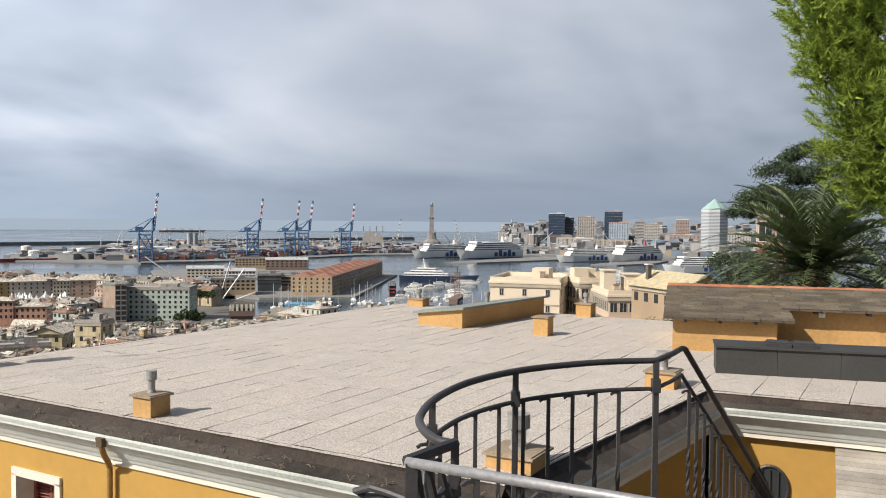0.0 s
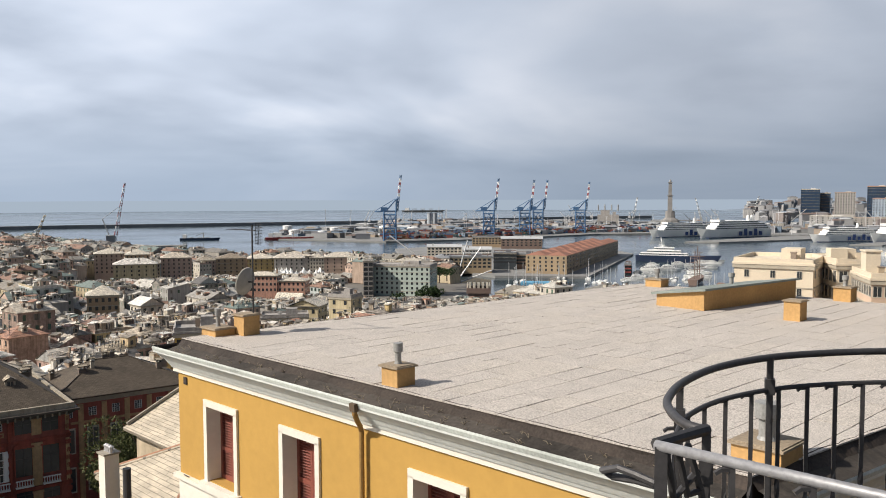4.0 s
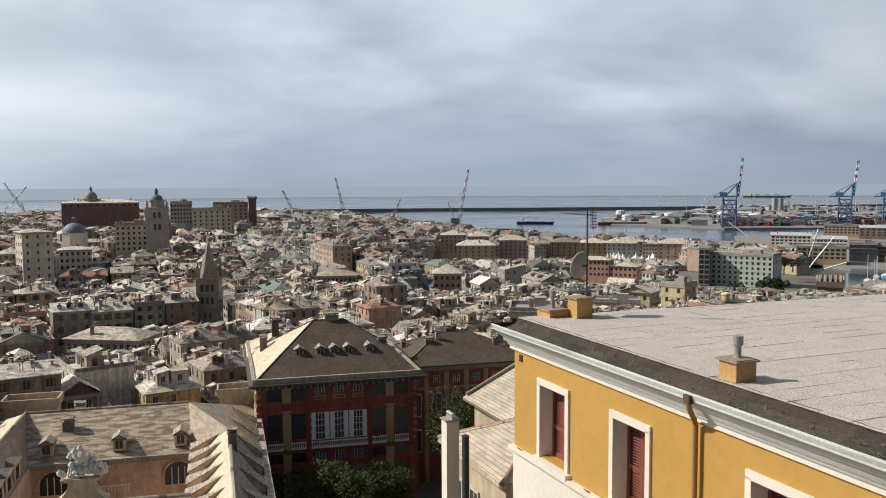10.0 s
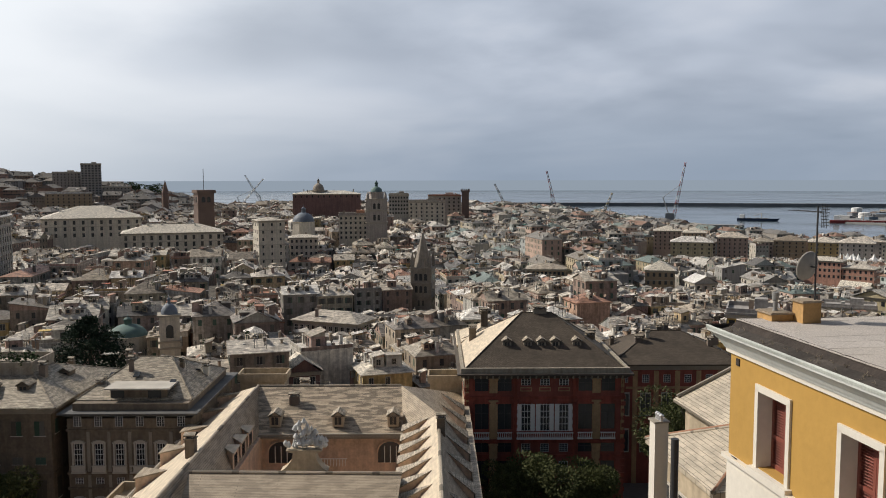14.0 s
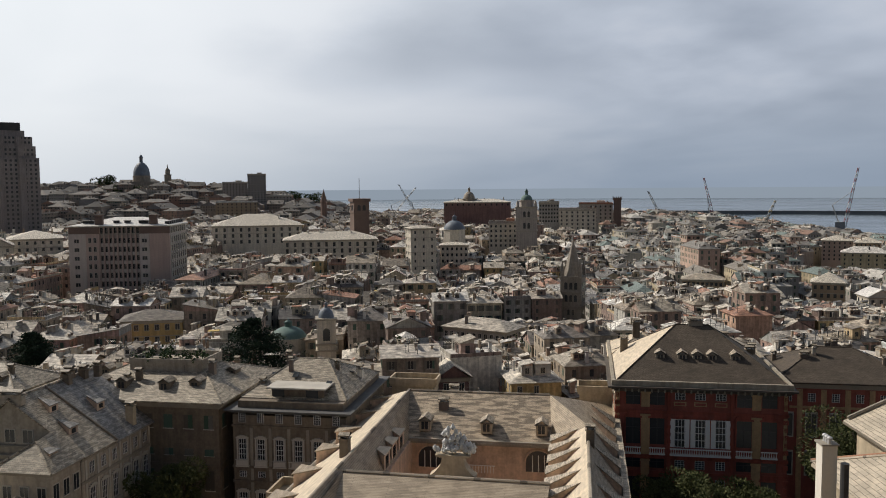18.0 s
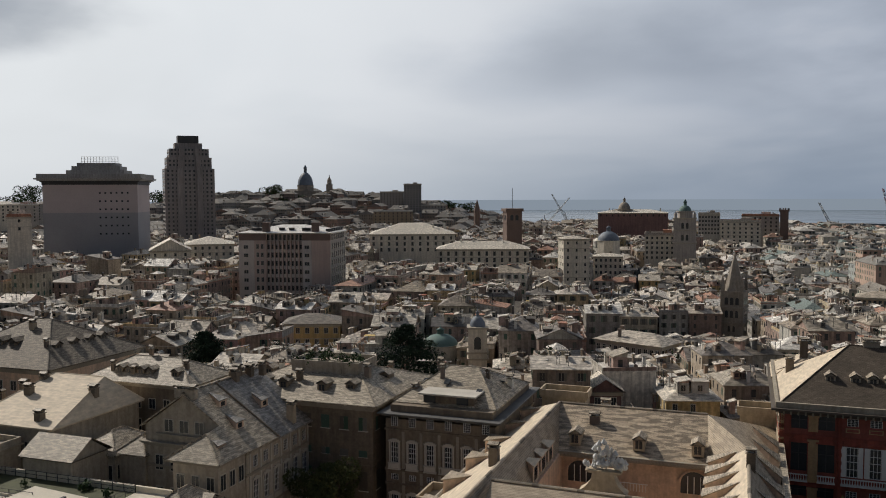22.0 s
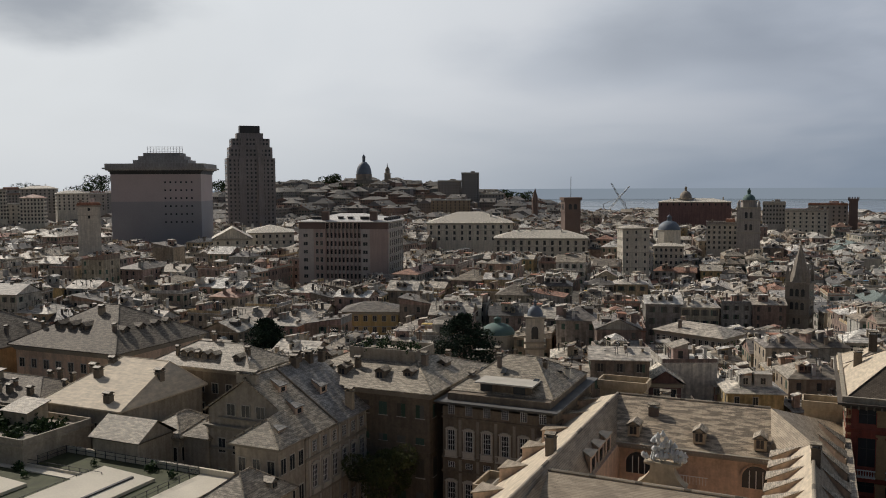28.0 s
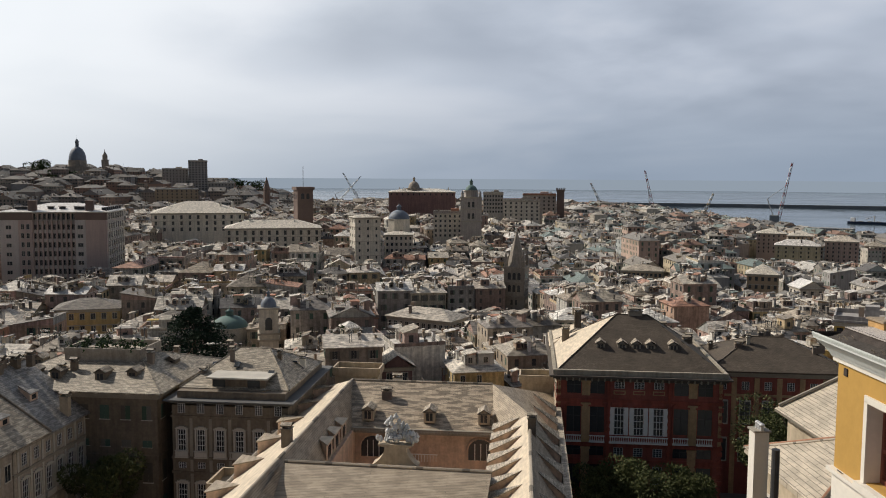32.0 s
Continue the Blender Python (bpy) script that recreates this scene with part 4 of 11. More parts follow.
def block(name, label, az0, az1, d, z1, depth, wall, roof="hip", rh=3.0, rows=3, cols=6, turn=0.0, ww=1.2, wh=1.7, category="building", step=3.6, roofmat=None, each=False, z0=None):
    """A building that spans two bearings at a distance: walls, cornice, roof and windows on its sides."""
    az, w = (az0 + az1) / 2, abs(az0 - az1) * math.pi / 180 * d
    p = polar(az, d + depth / 2)
    z0 = max(land(p.x, p.y), 0) - 1 if z0 is None else z0
    t = thing(name, label, category, spot(p.x, p.y, 0, az + turn))
    keep_free(p.x, p.y, max(w, depth) * 0.55 + 4)
    a = Acc()
    a.box(Matrix.Translation((0, 0, z0)), w, depth, z1 - z0)
    part("wall", a, [wall], t)
    a = Acc()
    if roof == "flat":
        a.box(Matrix.Translation((0, 0, z1)), w + 0.8, depth + 0.8, 0.5, 0, bottom=True)
        for x, y, lx, ly in ((0, -depth / 2, w, 0.3), (0, depth / 2, w, 0.3), (w / 2, 0, 0.3, depth), (-w / 2, 0, 0.3, depth)):
            a.box(Matrix.Translation((x, y, z1 + 0.5)), lx, ly, 0.9, 0)
        a.box(Matrix.Translation((w * 0.15, 0, z1 + 0.5)), w * 0.25, depth * 0.3, 2.6, 0)
        part("roof", a, [roofmat or M_terrace], t)
    else:
        a.roof(Matrix.Translation((0, 0, z1)), w, depth, rh, roof, 0.8, 0, 1)
        part("roof", a, [roofmat or M_roof, wall], t)
    a = Acc()
    a.box(Matrix.Translation((0, 0, z1 - 0.8)), w + 0.6, depth + 0.6, 0.7, 0, bottom=True)
    part("cornice", a, [M_cornice0], t)
    for i in range(1, rows, 2):
        a = Acc()
        a.box(Matrix.Translation((0, 0, z1 - 1.5 - wh - i * step + wh + 0.35)), w + 0.3, depth + 0.3, 0.25, 0, bottom=True)
        part("string_course", a, [M_cornice0], t)
    for i in range(int(min(w, 60) / 9)):
        a = Acc()
        cm = Matrix.Translation((R.uniform(-.42, .42) * w, R.uniform(-.35, .35) * depth, z1 + (0.4 if roof == "flat" else 0.2 * rh)))
        ch = R.uniform(1.2, 2.2) + (0 if roof == "flat" else rh * .5)
        a.box(cm, R.uniform(.7, 1.4), .8, ch)
        a.box(cm @ Matrix.Translation((0, 0, ch)), 1.3, 1.1, .2, bottom=True)
        part("chimney", a, [M_chim], t)
    zs = [z1 - 1.2 - wh - i * step for i in range(rows)]
    if each:
        for side in (0, 1, 3):
            lx, dy = (w, depth / 2) if side == 0 else (depth, w / 2)
            n = cols if side == 0 else max(2, round(cols * depth / w))
            for zz in zs:
                for c in [(i + 0.5) / n * lx - lx / 2 for i in range(n)]:
                    part("window", WINDOW["plain"], None, t, m=Matrix.Rotation(side * math.pi / 2, 4, "Z") @ Matrix.Translation((c, -dy, zz)) @ Matrix.Diagonal((ww, 1, wh, 1)))
    else:
        faces = []
        for side in range(4):
            lx, dy = (w, depth / 2) if side % 2 == 0 else (depth, w / 2)
            n = cols if side % 2 == 0 else max(2, round(cols * depth / w))
            faces.append((Matrix.Rotation(side * math.pi / 2, 4, "Z"), lx, dy, [(i + 0.5) / n * lx - lx / 2 for i in range(n)], zs, ww, wh))
        joined_windows(t, faces)
    return t, w


M_cornice0 = mat("town_cornice", (0.40, 0.36, 0.29), vary=0.25, scale=0.8)


def dome(acc, m, r, h, mi=0, sides=16, lantern=True):
    acc.lathe(m, [(r * math.cos(t), h * math.sin(t)) for t in [math.pi / 2 * i / 7 for i in range(7)]] + [(0.1, h)], sides, mi)
    if lantern:
        acc.lathe(m @ Matrix.Translation((0, 0, h * .96)), [(r * .2, 0), (r * .2, h * .35), (r * .26, h * .36), (r * .14, h * .5), (0.08, h * .6), (0.05, h * .85)], 8, mi)


def arch_openings(parent, m, half, z, w, h, n=2, gap=0.5):
    """Dark arched belfry openings on all four sides of a square tower."""
    for side in range(4):
        mm = m @ Matrix.Rotation(side * math.pi / 2, 4, "Z")
        for i in range(n):
            x = (i - (n - 1) / 2) * (w + gap)
            a = Acc()
            pts = [(x - w / 2, z), (x + w / 2, z)] + [(x + w / 2 * math.cos(t), z + h + w / 2 * math.sin(t)) for t in [math.pi * k / 8 for k in range(9)]]
            a.face([mm @ Vector((p[0], -half - 0.05, p[1])) for p in pts])
            part("opening", a, [M_win], parent)


def romanesque_tower():
    d = 345
    zt = 58.3
    t = thing("bell_tower", "grey stone Romanesque bell tower with a pointed spire", "bell tower", at(54.0, d) @ Matrix.Rotation(radians(-12), 4, "Z"))
    keep_free(*polar(54.0, d).xy, 12)
    s, zs = 8.6, 42.9
    a = Acc()
    a.box(Matrix.Translation((0, 0, 10)), s, s, zs - 10)
    part("shaft", a, [M_stone], t)
    for z in (zs - 0.5, zs - 6.5, zs - 12.5):
        a = Acc()
        a.box(Matrix.Translation((0, 0, z)), s + 0.8, s + 0.8, 0.6, bottom=True)
        part("string_course", a, [M_stone], t)
    a = Acc()
    a.lathe(Matrix.Translation((0, 0, zs)), [(s * .47, 0), (s * .45, 0.5), (s * .34, 4.2), (s * .18, (zt - zs) * .62), (0.35, zt - zs - 1.6), (0.55, zt - zs - 1.4), (0.3, zt - zs - 1.1), (0.12, zt - zs - 1.0), (0.12, zt - zs + 1.0)], 8, 0, 0.5)
    part("spire", a, [M_stone], t)
    for x in (-1, 1):
        for y in (-1, 1):
            a = Acc()
            a.lathe(Matrix.Translation((x * s * .42, y * s * .42, zs)), [(1.0, 0), (1.0, 2.0), (1.2, 2.1), (0.05, 6.4)], 4, 0, 0.5)
            part("pinnacle", a, [M_stone], t)
    arch_openings(t, I4_, s / 2, zs - 5.2, 1.3, 2.2, 3, 0.7)
    arch_openings(t, I4_, s / 2, zs - 10.2, 1.2, 2.2, 3, 0.7)
    arch_openings(t, I4_, s / 2, zs - 15.6, 0.9, 1.8, 2, 0.9)
    # green dome beside it
    t = thing("church_dome", "small green copper church dome", "dome", at(55.06, 352))
    zb = 29.3
    a = Acc()
    a.lathe(Matrix.Translation((0, 0, 15)), [(4.2, 0), (4.2, zb - 15), (4.5, zb - 14.8)], 12)
    part("drum", a, [M_palew], t)
    a = Acc()
    dome(a, Matrix.Translation((0, 0, zb + 0.2)), 4.2, 4.0, 0, 16)
    part("cap", a, [M_copper], t, "green copper cap", smooth=True)


I4_ = Matrix.Identity(4)


def small_campanile():
    d = 235
    t = thing("bell_tower", "pale yellow plastered bell tower with a small dome", "bell tower", at(70.86, d))
    keep_free(*polar(70.86, d).xy, 6)
    s = 5.2
    z1 = 43.3
    a = Acc()
    a.box(Matrix.Translation((0, 0, 14)), s, s, z1 - 14)
    part("shaft", a, [M_palew], t)
    for z in (z1 - .3, z1 - 7.2, z1 - 9.0):
        a = Acc()
        a.box(Matrix.Translation((0, 0, z)), s + 0.9, s + 0.9, 0.5, bottom=True)
        part("cornice", a, [M_cornice0], t)
    arch_openings(t, I4_, s / 2, z1 - 6.0, 1.9, 2.6, 1)
    a = Acc()
    dome(a, Matrix.Translation((0, 0, z1 + .2)), s * .42, s * .55, 0, 12)
    part("cap", a, [M_lead], t, "blue-grey dome cap", smooth=True)
    t = thing("church_dome", "low green-grey church dome behind the bell tower", "dome", at(73.41, 255))
    keep_free(*polar(73.41, 255).xy, 8)
    a = Acc()
    zb = 34.5
    a.lathe(Matrix.Translation((0, 0, 14)), [(5.5, 0), (5.5, zb - 14), (5.8, zb - 13.6)], 12)
    part("drum", a, [M_palew], t)
    a = Acc()
    dome(a, Matrix.Translation((0, 0, zb)), 5.4, 3.6, 0, 16)
    part("cap", a, [M_copper], t, smooth=True)


def cathedral():
    d = 560
    az = 57.13
    t = thing("cathedral_tower", "grey cathedral tower with a green copper dome", "tower", at(az, d))
    keep_free(*polar(az, d).xy, 16)
    s = 13.9
    z1, zt = 65.4, 78.8
    a = Acc()
    a.box(Matrix.Translation((0, 0, 12)), s, s, z1 - 12)
    part("shaft", a, [M_block], t)
    for z in (z1 - .5, z1 - 8, z1 - 16):
        a = Acc()
        a.box(Matrix.Translation((0, 0, z)), s + 1, s + 1, 0.7, bottom=True)
        part("cornice", a, [M_cornice0], t)
    arch_openings(t, I4_, s / 2, z1 - 6.5, 1.6, 3, 2, 1.2)
    arch_openings(t, I4_, s / 2, z1 - 14, 1.6, 3, 2, 1.2)
    a = Acc()
    a.lathe(Matrix.Translation((0, 0, z1)), [(s * .34, 0), (s * .34, 4.0), (s * .4, 4.1), (s * .4, 4.6)], 8)
    part("drum", a, [M_block], t)
    for x in (-1, 1):
        for y in (-1, 1):
            a = Acc()
            a.lathe(Matrix.Translation((x * s * .42, y * s * .42, z1)), [(0.9, 0), (0.9, 2.2), (1.1, 2.4), (0.1, 4.4)], 6)
            part("pinnacle", a, [M_block], t)
    a = Acc()
    dome(a, Matrix.Translation((0, 0, z1 + 4.6)), s * .28, (zt - z1 - 4.6) * .42, 0, 14)
    a.lathe(Matrix.Translation((0, 0, z1 + 4.6 + (zt - z1 - 4.6) * .40)), [(1.0, 0), (1.0, 1.8), (1.3, 1.9), (0.1, 4.2)], 8)
    part("cap", a, [M_copper], t, "green copper dome with a lantern", smooth=True)
    # blue-grey dome in front
    az = 62.04
    t = thing("church_dome", "white drum with a blue-grey church dome", "dome", at(az, 520))
    keep_free(*polar(az, 520).xy, 11)
    zb = 52.5
    a = Acc()
    a.lathe(Matrix.Translation((0, 0, 14)), [(7.2, 0), (7.2, zb - 14), (7.6, zb - 13.6)], 8, 0, .5)
    part("drum", a, [M_palew], t)
    a = Acc()
    dome(a, Matrix.Translation((0, 0, zb)), 6.6, 6.0, 0, 16)
    part("cap", a, [M_lead], t, smooth=True)


def castle_hill():
    t, w = block("museum_block", "long dark red convent block on the old hill", 62.74, 58.20, 800, 63.8, 30, M_darkred, "hip", 3.0, 1, 12, ww=1.2, wh=2.0)
    az = 61.02
    t = thing("church_dome", "dark stone church dome on the old hill", "dome", at(az, 812))
    zb, zt = 63.7, 78.6
    a = Acc()
    a.lathe(Matrix.Translation((0, 0, 30)), [(7.5, 0), (7.5, zb - 27), (8, zb - 26.5)], 10)
    part("drum", a, [M_stone], t)
    a = Acc()
    dome(a, Matrix.Translation((0, 0, zb + 3)), 5.6, (zt - zb - 3) * .62, 0, 14)
    part("cap", a, [M_stone], t, smooth=True)
    az = 51.09
    t = thing("medieval_tower", "dark battlemented medieval stone tower", "tower", at(az, 720))
    keep_free(*polar(az, 720).xy, 8)
    s, zt = 6.3, 66.8
    a = Acc()
    a.box(Matrix.Translation((0, 0, 10)), s, s, zt - 10)
    part("shaft", a, [M_brick], t)
    a = Acc()
    a.box(Matrix.Translation((0, 0, zt)), s + 1.4, s + 1.4, 1.6, bottom=True)
    part("crown", a, [M_brick], t)
    for i in range(4):
        for side in range(4):
            a = Acc()
            mm = Matrix.Rotation(side * math.pi / 2, 4, "Z")
            a.box(mm @ Matrix.Translation(((i - 1.5) * (s + 1) / 4, -s / 2 - .5, zt + 1.6)), 0.9, 0.5, 1.2)
            part("merlon", a, [M_brick], t)
    for x0, x1, y, dd, m, lab in ((620, 655, 350, 700, M_conc, "grey apartment block on the old hill"), (655, 720, 362, 690, M_palew, "pale apartment block on the old hill"), (690, 748, 352, 730, M_block, "grey-brown apartment block on the old hill"), (530, 590, 385, 560, M_palew, "pale house near the cathedral")):
        block("apartment_block", lab, D_az(x0), D_az(x1), dd, 80 + dd * math.tan(radians(D_el(y))), 18, m, "flat", 1, 5, 7, ww=1.3, wh=1.6, step=3.2)


def D_az(x):
    """Bearing across the view over the old hill."""
    return 50.0 - math.degrees(math.atan((x - 784) / 1488))


def D_el(y):
    return -4.75 + math.degrees(math.atan((441 - y) / 1488))


def ducal_palace():
    az = 68.48
    d = 520
    t = thing("medieval_tower", "dark brick tower with a flagpole above the palace", "tower", at(az, d) @ Matrix.Rotation(radians(15), 4, "Z"))
    keep_free(*polar(az, d).xy, 10)
    s, zt = 11.2 * 0.86, 70.6
    a = Acc()
    a.box(Matrix.Translation((0, 0, 15)), s, s, zt - 15)
    part("shaft", a, [M_brick], t)
    a = Acc()
    a.box(Matrix.Translation((0, 0, zt)), s + 1.6, s + 1.6, 1.8, bottom=True)
    a.box(Matrix.Translation((0, 0, zt - 7)), s + 0.7, s + 0.7, 0.5, bottom=True)
    part("crown", a, [M_brick], t)
    arch_openings(t, I4_, s / 2, zt - 5.5, 2.0, 2.4, 2, 1.2)
    a = Acc()
    a.tube([(0, 0, zt), (0, 0, 84.8)], 0.16, 6)
    part("flagpole", a, [M_dark], t)
    block("palace_wing", "pale palace wing with a wide pale hip roof", 78.20, 72.38, 520, 56.6, 38, M_palew, "hip", 6.5, 3, 11, ww=1.4, wh=2.2, roofmat=M_slate_pale)
    block("palace_wing", "long pale palace front with a low pale roof", 73.62, 67.34, 470, 50.3, 24, M_palew, "hip", 4.0, 3, 12, ww=1.4, wh=2.4, roofmat=M_slate_pale)
    block("tower_house", "tall pale old tower house", 65.24, 63.46, 420, 58.6, 12, M_palew, "pyramid", 1.5, 7, 3, turn=14, ww=0.9, wh=1.4)


M_slate_pale = slate("pale_palace_slate", (0.56, 0.51, 0.42), (0.62, 0.57, 0.48), 0.6, 1.0, vary=0.15)


def office_block():
    """The big eight-storey block: plain end bays, a recessed middle of narrow piers, an attic gallery and a pale roof."""
    d = 385
    azc, azl = 80.87, 86.87
    z1 = 64.0
    pc, pl = polar(azc, d - 12), polar(azl, d)
    ex = (pc - pl)
    w = ex.length
    turn = math.degrees(math.atan2(ex.y, ex.x))
    depth = 30.0
    mid = (pl + pc) / 2
    n = Vector((-ex.y, ex.x, 0)).normalized()
    c = mid + n * depth / 2
    t = thing("office_block", "large warm grey eight-storey block with rows of windows", "building", spot(c.x, c.y, 0, turn))
    keep_free(c.x, c.y, 34)
    z0, dy = 12, depth / 2
    a = Acc()
    a.box(Matrix.Translation((0, 0.6, z0)), w - 0.1, depth - 1.2, z1 - z0)
    part("wall", a, [M_conc2], t)
    x0, x1 = -w * .5, w * .5
    xa, xb = x0 + w * .30, x0 + w * .70
    for lo, hi, zt, m in ((x0, x0 + w * .17, z1 - 3.2, M_conc3), (x0 + w * .17, xa, z1 - 3.2, M_conc4), (xb, xb + w * .1, z1 - 3.2, M_conc3), (xb + w * .1, x1, z1 - 3.2, M_conc4)):
        a = Acc()
        a.box(Matrix.Translation(((lo + hi) / 2, -dy + .25, z0)), hi - lo - 0.05, 1.7, zt - z0)
        part("end_bay", a, [m], t)
    for lo, hi in ((x0, xa), (xb, x1)):
        a = Acc()
        a.box(Matrix.Translation(((lo + hi) / 2, -dy + .3, z1 - 3.2)), hi - lo, 1.5, 3.0)
        part("attic_band", a, [M_brick], t, "dark brown attic band")
    a = Acc()
    a.box(Matrix.Translation((0, 0, z1 - 0.3)), w + 1.6, depth + 1.6, 0.4, bottom=True)
    part("eave", a, [M_trim], t)
    a = Acc()
    a.roof(Matrix.Translation((0, 0, z1)), w, depth, 3.2, "hip", 0.9, 0, 0)
    part("roof", a, [M_white_roof], t, "very pale roof")
    for x, y in ((-w * .36, -dy + 4.5), (-w * .30, -dy + 4.2), (-w * .06, -dy + 5), (w * .05, -dy + 5), (w * .20, -dy + 4), (w * .24, -dy + 4)):
        a = Acc()
        a.box(Matrix.Translation((x, y, z1 + .6)), 2.2, 1.6, 1.5)
        a.box(Matrix.Translation((x, y - .3, z1 + 2.1)), 2.6, 2.2, .2, 1, bottom=True)
        part("dormer", a, [M_dark, M_conc], t)
    for x in (-w * .21, w * .33):
        chimney_block(t, Matrix.Translation((x, -dy + 2.0, z1 - 1.0)), 3.2, 1.6, 5.4)
    for i in range(8):
        a = Acc()
        a.box(Matrix.Translation((w / 2 - 1.6, -dy + 3 + i * (depth - 6) / 7, z1 + .2)), 1.8, 1.3, 1.6)
        part("dormer", a, [M_dark], t)
    rows = [z1 - 7.2 - i * 3.68 for i in range(8)]
    # middle: piers between window strips, and the gallery of the attic
    cols = even2(9, xb - xa)
    for i in range(10):
        a = Acc()
        a.box(Matrix.Translation((xa + (xb - xa) * i / 9, -dy + .45, z0)), 0.62, 1.1, z1 - z0 - 3.6)
        a.box(Matrix.Translation((xa + (xb - xa) * i / 9, -dy + .3, z1 - 3.2)), 0.45, 0.6, 3.0)
        part("pier", a, [M_conc4], t)
    for zz in rows:
        a = Acc()
        a.box(Matrix.Translation(((xa + xb) / 2, -dy + .75, zz - 1.3)), xb - xa, 0.9, 1.25, bottom=True)
        part("spandrel", a, [M_conc3], t)
        for x in cols:
            part("window", WINDOW["plain"], None, t, m=Matrix.Translation(((xa + xb) / 2 + x, -dy + 1.0, zz)) @ Matrix.Diagonal((2.0, 1, 2.1, 1)))
        for x, ww, hh in ((-w * .42, 1.9, 1.5), (-w * .29, 1.1, 2.0), (-w * .24, 1.1, 2.0), (w * .25, 2.0, 1.5)):
            part("window", WINDOW["plain"], None, t, m=Matrix.Translation((x, -dy - .6, zz + .3)) @ Matrix.Diagonal((ww, 1, hh, 1)))
        for y in even2(7, depth - 3):
            part("window", WINDOW["plain"], None, t, m=Matrix.Rotation(math.pi / 2, 4, "Z") @ Matrix.Translation((y, -w / 2 - .02, zz)) @ Matrix.Diagonal((2.1, 1, 2.5, 1)))
    for x in cols:
        part("window", WINDOW["plain"], None, t, m=Matrix.Translation(((xa + xb) / 2 + x, -dy + 1.16, z1 - 3.1)) @ Matrix.Diagonal((1.9, 1, 2.5, 1)))
    side = Matrix.Rotation(math.pi / 2, 4, "Z")
    for y in even2(7, depth - 3):
        part("window", WINDOW["plain"], None, t, m=side @ Matrix.Translation((y, -w / 2 - .02, z1 - 3.1)) @ Matrix.Diagonal((2.6, 1, 2.5, 1)))
    for i in range(8):
        a = Acc()
        a.box(side @ Matrix.Translation((-(depth - 3) / 2 + i * (depth - 3) / 7, -w / 2 - .1, z0)), 0.9, 0.3, z1 - z0 - 4)
        part("pier", a, [M_trim], t)


M_conc2 = mat("office_stone", (0.42, 0.375, 0.34), vary=0.15, scale=0.3, streak=0.08)
M_conc3 = mat("office_bay", (0.55, 0.50, 0.455), vary=0.15, scale=0.3, streak=0.08)
M_conc4 = mat("office_pier", (0.49, 0.385, 0.335), vary=0.15, scale=0.3, streak=0.08)
M_white_roof = mat("pale_sheet_roof", (0.66, 0.64, 0.60), rough=0.5, vary=0.2, scale=0.4, mid=0.2)


def even2(n, width):
    return [(i + 0.5) / n * width - width / 2 for i in range(n)]


def chimney_block(parent, m, w, d, h):
    a = Acc()
    a.box(m, w, d, h)
    a.box(m @ Matrix.Translation((0, 0, h)), w + .4, d + .4, .3, bottom=True)
    part("chimney", a, [M_brick], parent)


